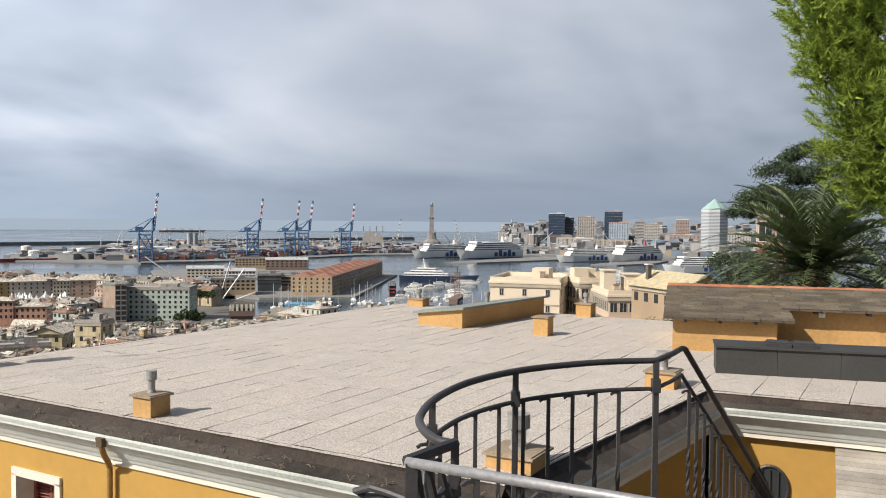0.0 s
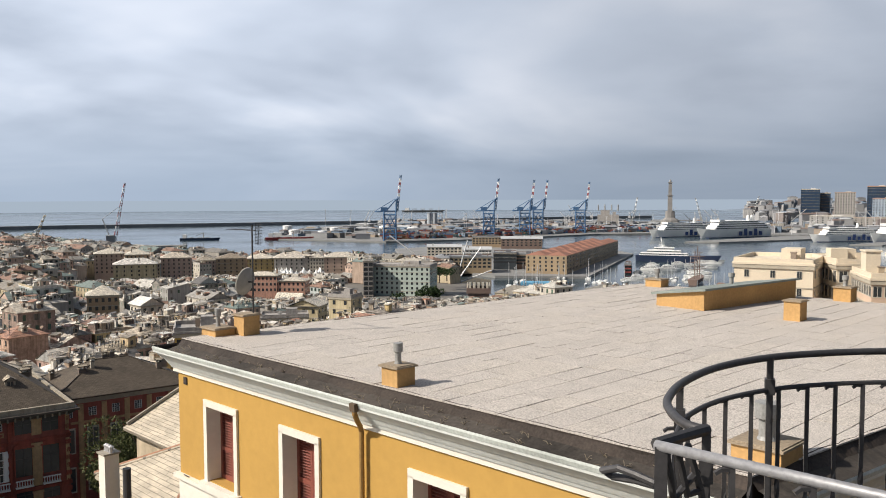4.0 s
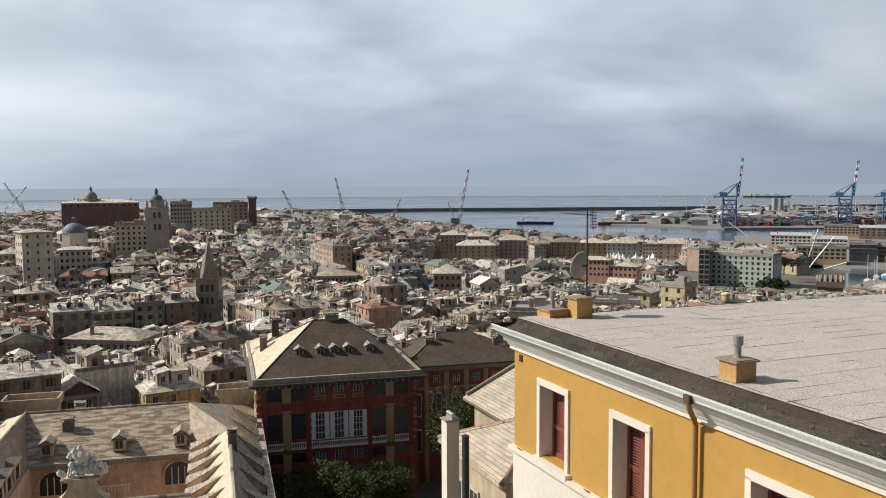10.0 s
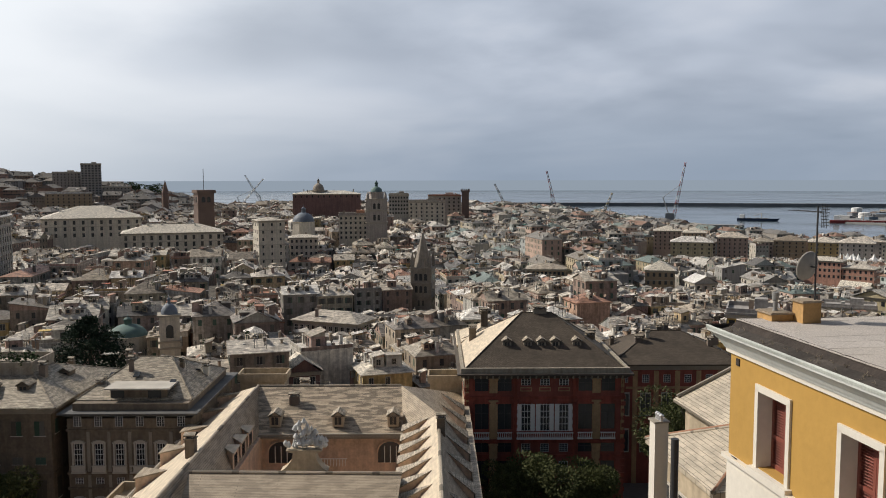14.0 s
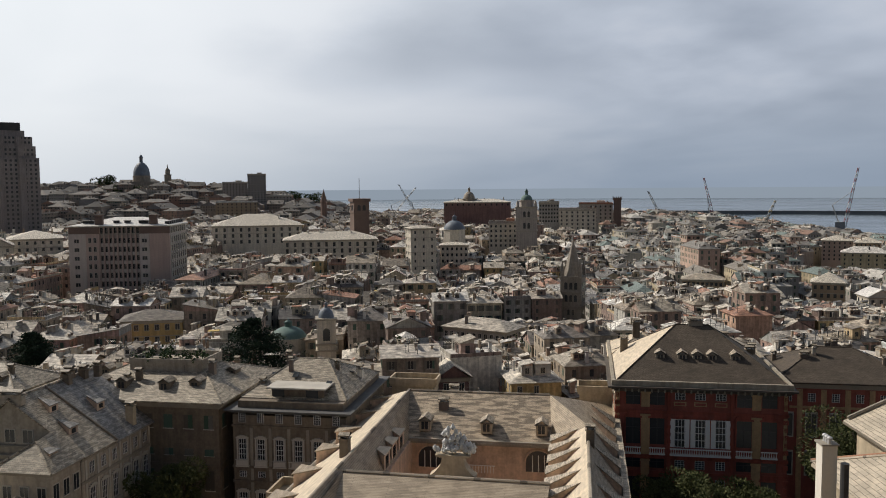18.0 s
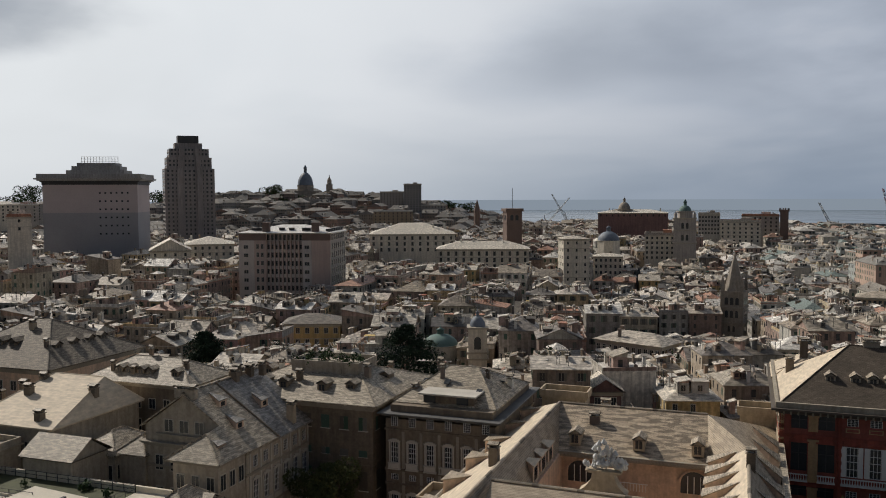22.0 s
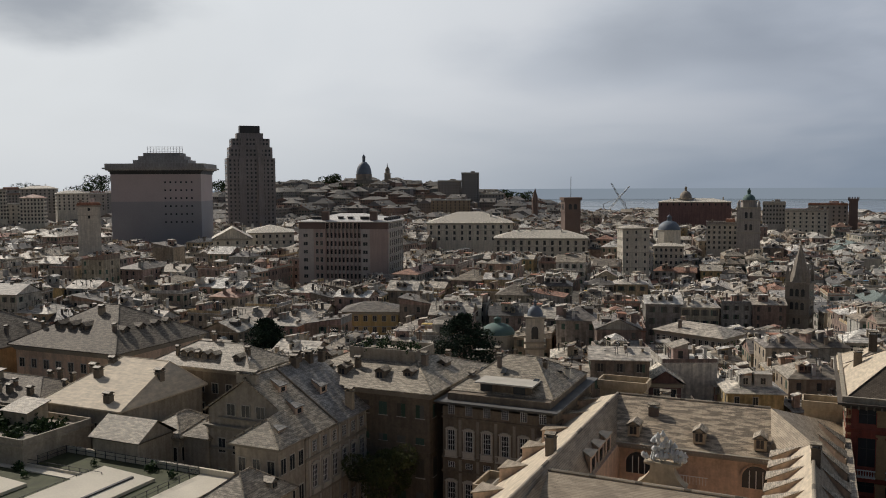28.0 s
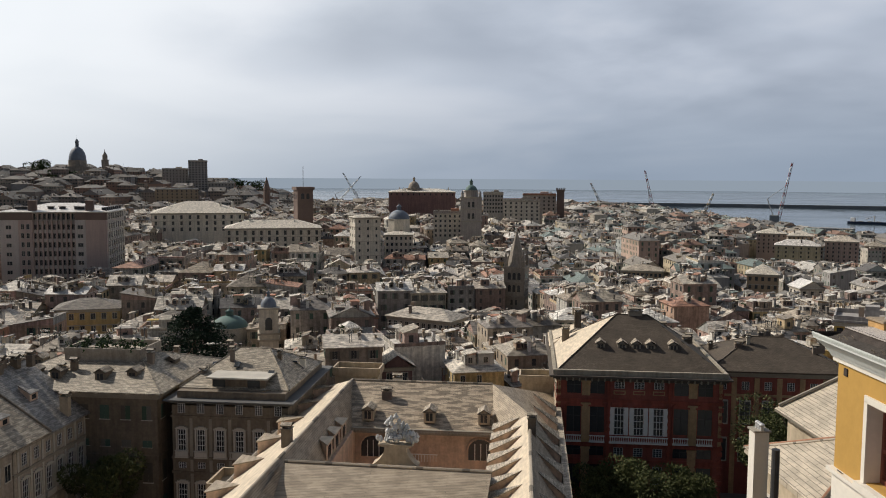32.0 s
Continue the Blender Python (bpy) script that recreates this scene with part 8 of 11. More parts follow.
M_wht = mat("white_plaster", (0.70, 0.66, 0.58), vary=0.08, scale=1.0)
M_stucco = mat("cream_stucco", (0.70, 0.66, 0.58), vary=0.12, scale=1.0)
M_louvre = mat("brown_red_shutter", (0.23, 0.07, 0.05), rough=0.55, vary=0.2, scale=3)
M_zinc = mat("zinc", (0.32, 0.32, 0.31), rough=0.6, metal=0.3, vary=0.35, scale=4)
M_box = mat("ochre_vent_box", (0.48, 0.29, 0.115), vary=0.25, scale=2.0)
M_iron = mat("grey_iron", (0.06, 0.058, 0.06), rough=0.5, metal=0.3, vary=0.35, scale=8, bump=0.4)
M_rail = mat("worn_rail", (0.30, 0.30, 0.31), rough=0.5, metal=0.4, vary=0.4, scale=10, bump=0.4)
M_slab = mat("dark_sheet_cover", (0.045, 0.046, 0.045), rough=0.6, vary=0.25, scale=2)


def W(x, y):
    q = VI @ Vector((x, y, 0))
    return (q.x, q.y)


RA, RB, RI, RG, RE, RW, RF = (W(*p) for p in ((-10.9, 16.5), (0.77, 9.95), (4.95, 15.6), (11.24, 24.1), (-1.5, 31.2), (14.0, 11.6), (18.0, 20.3)))


def clip_poly(poly, a, b):
    """The part of a polygon to the left of the line a-b."""
    out = []
    for i, p in enumerate(poly):
        q = poly[(i + 1) % len(poly)]
        sp = (b[0] - a[0]) * (p[1] - a[1]) - (b[1] - a[1]) * (p[0] - a[0])
        sq = (b[0] - a[0]) * (q[1] - a[1]) - (b[1] - a[1]) * (q[0] - a[0])
        if sp >= 0:
            out.append(p)
        if sp * sq < 0:
            t = sp / (sp - sq)
            out.append((p[0] + (q[0] - p[0]) * t, p[1] + (q[1] - p[1]) * t))
    return out


def wall_with_holes(acc, m, x0, x1, z0, z1, t, holes):
    """One wall sheet of thickness t along x with rectangular holes; its face lies at y = 0."""
    xs = sorted({x0, x1, *[h[0] for h in holes], *[h[1] for h in holes]})
    zs = sorted({z0, z1, *[h[2] for h in holes], *[h[3] for h in holes]})
    index = {}

    def vid(p):
        if p not in index:
            index[p] = len(acc.v)
            acc.v.append(tuple(m @ Vector(p)))
        return index[p]

    def quad(*pts):
        acc.f.append(tuple(vid(p) for p in pts))
        acc.mi.append(0)
        acc.uv.extend([(p[0] + p[1], p[2]) for p in pts])

    def solid(i, k):
        if not (0 <= i < len(xs) - 1 and 0 <= k < len(zs) - 1):
            return False
        cx, cz = (xs[i] + xs[i + 1]) / 2, (zs[k] + zs[k + 1]) / 2
        return not any(h[0] < cx < h[1] and h[2] < cz < h[3] for h in holes)

    for i in range(len(xs) - 1):
        for k in range(len(zs) - 1):
            if not solid(i, k):
                continue
            a, b, c, d = xs[i], xs[i + 1], zs[k], zs[k + 1]
            quad((a, 0.0, c), (b, 0.0, c), (b, 0.0, d), (a, 0.0, d))
            quad((b, t, c), (a, t, c), (a, t, d), (b, t, d))
            if not solid(i - 1, k):
                quad((a, t, c), (a, 0.0, c), (a, 0.0, d), (a, t, d))
            if not solid(i + 1, k):
                quad((b, 0.0, c), (b, t, c), (b, t, d), (b, 0.0, d))
            if not solid(i, k - 1):
                quad((a, t, c), (b, t, c), (b, 0.0, c), (a, 0.0, c))
            if not solid(i, k + 1):
                quad((a, 0.0, d), (b, 0.0, d), (b, t, d), (a, t, d))


def villa_window(villa, m, w, h):
    """A window in its opening: stone surround, deep reveal, closed louvred shutters. m: bottom middle of the opening, on the wall's face."""
    fr = Acc()
    for s in (-1, 1):
        fr.box(m @ Matrix.Translation((s * (w / 2 + 0.03), 0.16, -0.02)), 0.13, 0.42, h + 0.02, bottom=True)
    fr.box(m @ Matrix.Translation((0, 0.16, h - 0.03)), w + 0.19, 0.42, 0.14, bottom=True)
    fr.box(m @ Matrix.Translation((0, 0.10, -0.14)), w + 0.36, 0.50, 0.12, bottom=True)
    frame_ob = part("window_frame", fr, [M_wht], villa, "white painted stone window surround")
    for s in (-1, 1):
        a = Acc()
        lw = w / 2 - 0.04
        mm = m @ Matrix.Translation((s * (w / 4 - 0.015), 0.31, 0.0))
        for k in (-1, 1):
            a.box(mm @ Matrix.Translation((k * (lw / 2 - 0.035), 0, 0)), 0.07, 0.05, h)
        for z in (0.0, h * 0.38, h - 0.09):
            a.box(mm @ Matrix.Translation((0, 0, z)), lw - 0.14, 0.05, 0.09, bottom=True)
        n = int(h / 0.055)
        for i in range(n):
            a.box(mm @ Matrix.Translation((0, 0.0, 0.03 + i * h / n)) @ Matrix.Rotation(radians(-35), 4, "X"), lw - 0.14, 0.05, 0.012, bottom=True)
        a.box(mm @ Matrix.Translation((0, 0.04, 0)), lw - 0.1, 0.01, h)
        part("shutter", a, [M_louvre], frame_ob, "closed brown-red louvred shutter")


def vent_box(x, y, w, d, h, pipe=0.0, r=0.06, label="ochre plastered vent box with a slate lid", turn=-29.35, cap=True):
    """A plastered vent box on the roof, with a thin lid and a zinc pipe."""
    t = thing("roof_vent", label, "roof vent", spot(x, y, ROOF_Z, turn), group="vents on the villa roof")
    a = Acc()
    a.box(I4, w, d, h)
    part("base", a, [M_box], t)
    a = Acc()
    a.box(Matrix.Translation((0, 0, h)), w + 0.08, d + 0.08, 0.03, bottom=True)
    a.box(Matrix.Translation((0, 0, h + 0.03)), w + 0.02, d + 0.02, 0.015)
    part("lid", a, [M_terr_lid], t)
    if pipe:
        a = Acc()
        a.lathe(Matrix.Translation((0, 0, h + 0.04)), [(r * 1.25, 0), (r * 1.1, 0.03), (r, 0.05), (r, pipe * 0.55), (r * 1.5, pipe * 0.6), (r * 1.5, pipe), (r * 1.25, pipe)], 16)
        part("pipe", a, [M_zinc], t, "weathered zinc pipe with a collar", smooth=False)
    return t


M_terr_lid = mat("weathered_lid", (0.30, 0.24, 0.17), vary=0.4, scale=3)


def villa():
    v = thing("villa", "yellow plastered villa with pale cornice and flat felt roof", "building")
    v.matrix_basis = VF
    s0, s1 = RA[0], RB[0]
    # walls
    a = Acc()
    holes = [(-6.42, -5.26, 73.86, 75.52), (-3.54, -2.44, 73.86, 75.52), (0.14, 1.26, 73.86, 75.52)]
    wall_with_holes(a, Matrix.Translation((0, -0.10, 0)), s0, s1, 73.72, 76.3, 0.45, holes)
    part("front_wall", a, [M_yellow], v, "bright yellow plaster")
    a = Acc()
    a.box(Matrix.Translation(((s0 + s1) / 2, 0.12, 60)), s1 - s0 + 0.04, 0.5, 13.66)
    part("lower_wall", a, [M_stucco], v, "cream stucco lower storey")
    a = Acc()
    a.box(Matrix.Translation(((s0 + s1) / 2, 0.07, 73.66)), s1 - s0 + 0.16, 0.62, 0.09, bottom=True)
    part("ledge", a, [M_wht], v)
    for h in holes:
        villa_window(v, Matrix.Translation(((h[0] + h[1]) / 2, -0.10, h[2])), h[1] - h[0], h[3] - h[2])
    # the other walls, by their plan
    for name, p, q, lab in (("side_wall", RE, RA, ""), ("court_wall", RB, RI, ""), ("wing_wall", RI, RW, ""), ("back_wall", RF, RE, ""), ("end_wall", RW, RF, "")):
        p, q = Vector((*p, 0)), Vector((*q, 0))
        d = q - p
        m = Matrix.Translation(p) @ Matrix.Rotation(math.atan2(d.y, d.x), 4, "Z")
        a = Acc()
        e0, e1 = (0.1, 0.1) if name in ("court_wall", "wing_wall") else (0.0, 0.0)
        hh = []
        if name == "court_wall":
            hh = [(3.6, 4.6, 73.4, 75.2)]
        wall_with_holes(a, m, 0.0 + e0, d.length - e1, 60, 76.3, 0.4, hh)
        wob = part(name, a, [M_yellow], v)
        if hh:
            villa_window(v, m @ Matrix.Translation((4.1, 0, 73.4)), 1.0, 1.8)
        if name == "wing_wall":
            # an oval window with a dark iron grille
            c = m @ Matrix.Translation((1.15, -0.02, 75.16))
            o = Acc()
            o.face([c @ Vector((0.30 * math.cos(t), -0.01, 0.38 * math.sin(t))) for t in [2 * math.pi * i / 28 for i in range(28)]], 0)
            o.tube([c @ Vector((0.31 * math.cos(2 * math.pi * i / 28), -0.02, 0.39 * math.sin(2 * math.pi * i / 28))) for i in range(29)], 0.03, 6, 1)
            for k in (-0.14, 0.0, 0.14):
                o.tube([c @ Vector((k, -0.05, -0.33)), c @ Vector((k, -0.05, 0.33))], 0.012, 5, 1)
            part("oval_window", o, [M_win, M_iron], v, "dark oval window with a grille")
    # cornice profile swept along the outer edges
    prof = [(0.100, 76.060), (0.145, 76.060), (0.145, 76.146), (0.170, 76.153), (0.200, 76.219), (0.215, 76.226), (0.280, 76.338), (0.300, 76.345), (0.330, 76.378), (0.420, 76.484), (0.450, 76.491), (0.452, 76.531), (0.462, 76.537), (0.475, 76.597), (0.460, 76.630), (0.440, 76.603), (0.420, 76.524), (0.000, 76.511)]
    mats_of = [2, 2, 2, 1, 1, 1, 1, 1, 1, 1, 1, 1, 4, 4, 3, 3, 3]


    def sweep(path, name):
        a = Acc()
        rows = []
        for i, p in enumerate(path):
            pv = Vector(p)
            n = Vector((0, 0))
            ns = []
            for u, w in ((i - 1, i), (i, i + 1)):
                if 0 <= u and w < len(path):
                    d = Vector(path[w]) - Vector(path[u])
                    ns.append(Vector((d.y, -d.x)).normalized())
            n = sum(ns, Vector((0, 0))) / len(ns)
            n = n / max(n.dot(ns[0]), 0.3) if len(ns) > 1 else n
            rows.append([(pv.x + n.x * o, pv.y + n.y * o, z) for o, z in prof])
        for r0, r1 in zip(rows, rows[1:]):
            for k in range(len(prof) - 1):
                a.face([r0[k], r1[k], r1[k + 1], r0[k + 1]], mats_of[k])
        for r in (rows[0], rows[-1]):
            a.face(r, 1)
        return part(name, a, [M_yellow, M_mould, M_wht, M_bitumen, M_lip], v, "pale grey-blue moulded cornice with a white band")

    sweep([RE, RA, RB, RI, RW], "cornice")
    # gutter channel of dark felt between roof edge and cornice lip
    a = Acc()
    for p, q in ((RA, RB), (RB, RI), (RI, RW), (RE, RA)):
        p, q = Vector((*p, 0)), Vector((*q, 0))
        d = (q - p)
        m = Matrix.Translation(p) @ Matrix.Rotation(math.atan2(d.y, d.x), 4, "Z")
        n = int(d.length / 0.11)
        for i in range(n):
            x0, x1 = d.length * i / n, d.length * (i + 1) / n
            w0, w1 = (0.045 * noise.noise(Vector((k * .31, p.x, 0))) + 0.02 * noise.noise(Vector((k * 1.7, p.x, 4))) for k in (i, i + 1))
            t0, t1 = (76.77 + 0.02 * noise.noise(Vector((k * .45, p.x, 9))) for k in (i, i + 1))
            b0, b1 = (76.665 + 0.02 * noise.noise(Vector((k * .8, p.x, 2))) for k in (i, i + 1))
            a.face([m @ Vector(c) for c in ((x0, -0.43, 76.575), (x1, -0.43, 76.575), (x1, -0.10 + w1, b1), (x0, -0.10 + w0, b0))], 1)
            a.face([m @ Vector(c) for c in ((x0, -0.10 + w0, b0), (x1, -0.10 + w1, b1), (x1, w1 * .6, t1), (x0, w0 * .6, t0))], 0)
            a.face([m @ Vector(c) for c in ((x0, w0 * .6, t0), (x1, w1 * .6, t1), (x1, 0.05 - w1, 76.822), (x0, 0.05 - w0, 76.822))], 0)
    part("gutter_felt", a, [M_bitumen, M_silt], v, "dark worn felt upstand along the gutter")
    a = Acc()
    rg = random.Random(8)
    for i in range(80):
        x = rg.uniform(s0, s1)
        gy = rg.uniform(-0.40, -0.12)
        p = Vector((x, gy, 76.665 + (gy + 0.10) * 0.27))
        for k in range(3):
            e = p + Vector((rg.uniform(-.12, .12), rg.uniform(-.06, .06), rg.uniform(0.0, 0.09)))
            a.tube([p, (p + e) / 2 + Vector((0, 0, .02)), e], 0.004, 3, 0, cap=False)
    litter = part("gutter_litter", a, [mat("dry_stalks", (0.17, 0.14, 0.10), vary=0.3)], v)
    tagged(litter, "dry stalks and leaves in the gutter", kind="stuff")
    # downpipe with hopper
    a = Acc()
    a.tube([(-0.88, -0.49, 76.52), (-0.89, -0.47, 76.40), (-0.94, -0.38, 76.26), (-1.00, -0.27, 76.14), (-1.05, -0.20, 76.02), (-1.05, -0.19, 60)], 0.045, 10)
    part("downpipe", a, [mat("brown_downpipe", (0.33, 0.19, 0.055), vary=0.3, scale=2)], v, "ochre painted downpipe")
    a = Acc()
    a.box(Matrix.Translation((-0.88, -0.49, 76.45)), 0.12, 0.09, 0.14, taper=1.2)
    part("hopper", a, [mat("rusty_hopper", (0.10, 0.07, 0.045), vary=0.3, scale=2)], v, "dark rusty hopper on the gutter lip")
    a = Acc()
    a.box(Matrix.Translation((-7.35, -0.11, 75.82)), 0.14, 0.03, 0.16)
    for x in (-7.3, -4.4):
        a.tube([(x, -0.15, 73.75), (x, -0.22, 73.8), (x + .1, -0.22, 73.8), (x + .1, -.15, 73.75)], 0.012, 5)
    part("wall_fittings", a, [M_bitumen], v)
    # roof slab and the felt sheets on it
    for poly in ([RA, RB, RG, RE], [RI, RW, RF, RG]):
        a = Acc()
        area = sum(p[0] * q[1] - q[0] * p[1] for p, q in zip(poly, poly[1:] + poly[:1]))
        a.prism(poly if area > 0 else poly[::-1], 76.45, ROOF_Z - 0.002)
        part("roof_slab", a, [M_bitumen], v)
    rs = random.Random(21)
    for quad, dx in (([RA, RB, RG, RE], 0.56), ([RI, RW, RF, RG], 0.8)):
        area = sum(p[0] * q[1] - q[0] * p[1] for p, q in zip(quad, quad[1:] + quad[:1]))
        quad = quad if area > 0 else quad[::-1]
        x0, x1 = min(p[0] for p in quad), max(p[0] for p in quad)
        y0, y1 = min(p[1] for p in quad), max(p[1] for p in quad)
        x = x0
        while x < x1:
            y = y0 - rs.uniform(0, 1.6)
            while y < y1:
                ln = rs.choice((1.0, 1.2, 1.5, 1.9))
                g = rs.choice((0.003, 0.004, 0.007, 0.010))
                pc = [(x + g, y + 0.006), (x + dx - g, y + 0.006), (x + dx - g, y + ln - 0.006), (x + g, y + ln - 0.006)]
                for i in range(4):
                    pc = clip_poly(pc, quad[i], quad[(i + 1) % 4]) if pc else pc
                if len(pc) > 2:
                    ar = abs(sum(p[0] * q[1] - q[0] * p[1] for p, q in zip(pc, pc[1:] + pc[:1]))) / 2
                    if ar > 0.03:
                        a = Acc()
                        zz = ROOF_Z + 0.010
                        lift = [rs.uniform(0, 0.012) for _ in pc]
                        a.face([(p[0], p[1], zz + l) for p, l in zip(pc, lift)])
                        for i in range(len(pc)):
                            j = (i + 1) % len(pc)
                            a.face([(pc[i][0], pc[i][1], ROOF_Z - 0.002), (pc[j][0], pc[j][1], ROOF_Z - 0.002), (pc[j][0], pc[j][1], zz + lift[j]), (pc[i][0], pc[i][1], zz + lift[i])])
                        part("felt_sheet", a, [M_felt], v)
                y += ln
            x += dx
    return v


villa()
vent_box(-4.62, 13.30, 0.40, 0.40, 0.33, 0.36, 0.055)
vent_box(1.0, 10.75, 0.62, 0.62, 0.19, 0.46, 0.10, "ochre vent box with a wide grey pipe behind the railing")
vent_box(4.25, 16.0, 0.55, 0.55, 0.30, 0.35, 0.09)
vent_box(-9.72, 17.35, 0.42, 0.42, 0.46, 0, label="plain ochre plastered block that carries an aerial")
vent_box(-10.35, 17.15, 0.62, 0.5, 0.16, 0.42, 0.05)
vent_box(2.78, 22.95, 0.42, 0.42, 0.50, 0)
vent_box(4.72, 27.5, 0.5, 0.5, 0.42, 0.32, 0.06)
vent_box(-0.85, 30.3, 0.62, 0.5, 0.26, 0.34, 0.07)


def aerial():
    t = thing("roof_aerial", "thin steel mast with a television aerial and satellite dish", "aerial", spot(-9.6, 17.45, ROOF_Z + 0.5, -29.35))
    a = Acc()
    a.tube([(0, 0, 0), (0, 0, 2.05)], 0.02, 8)
    part("mast", a, [M_dark], t)
    a = Acc()
    a.tube([(-1.15, 0.1, 1.92), (0.12, 0, 1.92)], 0.012, 6)
    for i in range(9):
        x = -1.1 + i * 0.12
        a.tube([(x, 0.1 - 0.14, 1.92), (x, 0.1 + 0.14, 1.92)], 0.006, 4)
    part("yagi", a, [M_dark], t)
    a = Acc()
    for i in range(7):
        z = 1.62 + i * 0.07
        a.tube([(0.04, 0.05, z), (0.26, 0.1, z + 0.02)], 0.008, 4)
    for k in range(4):
        a.tube([(0.06 + k * .06, 0.06, 1.58), (0.06 + k * .06, 0.06, 2.1)], 0.008, 4)
    part("panel_aerial", a, [M_dark], t)
    a = Acc()
    m = Matrix.Translation((-0.22, -0.05, 0.72)) @ Matrix.Rotation(radians(20), 4, "Z") @ Matrix.Rotation(radians(-78), 4, "Y")
    a.lathe(m @ Matrix.Diagonal((0.94, 0.94, 1, 1)), [(0.02, -0.09), (0.18, -0.06), (0.34, 0.0), (0.36, 0.03), (0.34, 0.03), (0.18, -0.03), (0.02, -0.06)], 22)
    part("dish", a, [mat("dish_grey", (0.30, 0.285, 0.255), vary=0.2)], t, smooth=True)
    a = Acc()
    a.tube([(-0.30, -0.02, 0.42), (-0.62, -0.05, 0.62)], 0.012, 5)
    a.tube([(0, 0, 0.72), (-0.2, -0.05, 0.72)], 0.02, 6)
    part("dish_arm", a, [M_dark], t)


aerial()


def roof_light():
    """The low ochre box with a sloping grey lid."""
    t = thing("roof_hatch", "low ochre hatch house with a sloping grey-green lid", "roof hatch", spot(0.58, 24.09, ROOF_Z, 54))
    a = Acc()
    L, w = 4.8, 1.6
    p = [(0, 0), (L, 0), (L, w), (0, w)]
    top = [0.56, 0.56, 0.36, 0.36]
    for i in range(4):
        j = (i + 1) % 4
        a.face([(*p[i], 0), (*p[j], 0), (*p[j], top[j]), (*p[i], top[i])])
    part("base", a, [M_box], t)
    a = Acc()
    o = 0.12
    q = [(-o, -o), (L + o, -o), (L + o, w + o), (-o, w + o)]
    tz = [0.58, 0.58, 0.34, 0.34]
    a.face([(*c, z + 0.06) for c, z in zip(q, tz)])
    a.face([(*c, z) for c, z in reversed(list(zip(q, tz)))])
    for i in range(4):
        j = (i + 1) % 4
        a.face([(*q[i], tz[i]), (*q[j], tz[j]), (*q[j], tz[j] + .06), (*q[i], tz[i] + .06)])
    part("lid", a, [mat("lead_lid", (0.22, 0.25, 0.23), vary=0.3, scale=2)], t)
    a = Acc()
    a.lathe(Matrix.Translation((3.0, 1.1, 0.46)), [(0.06, 0), (0.06, 0.22), (0.10, 0.24), (0.10, 0.36)], 12)
    part("pipe", a, [M_zinc], t)


roof_light()


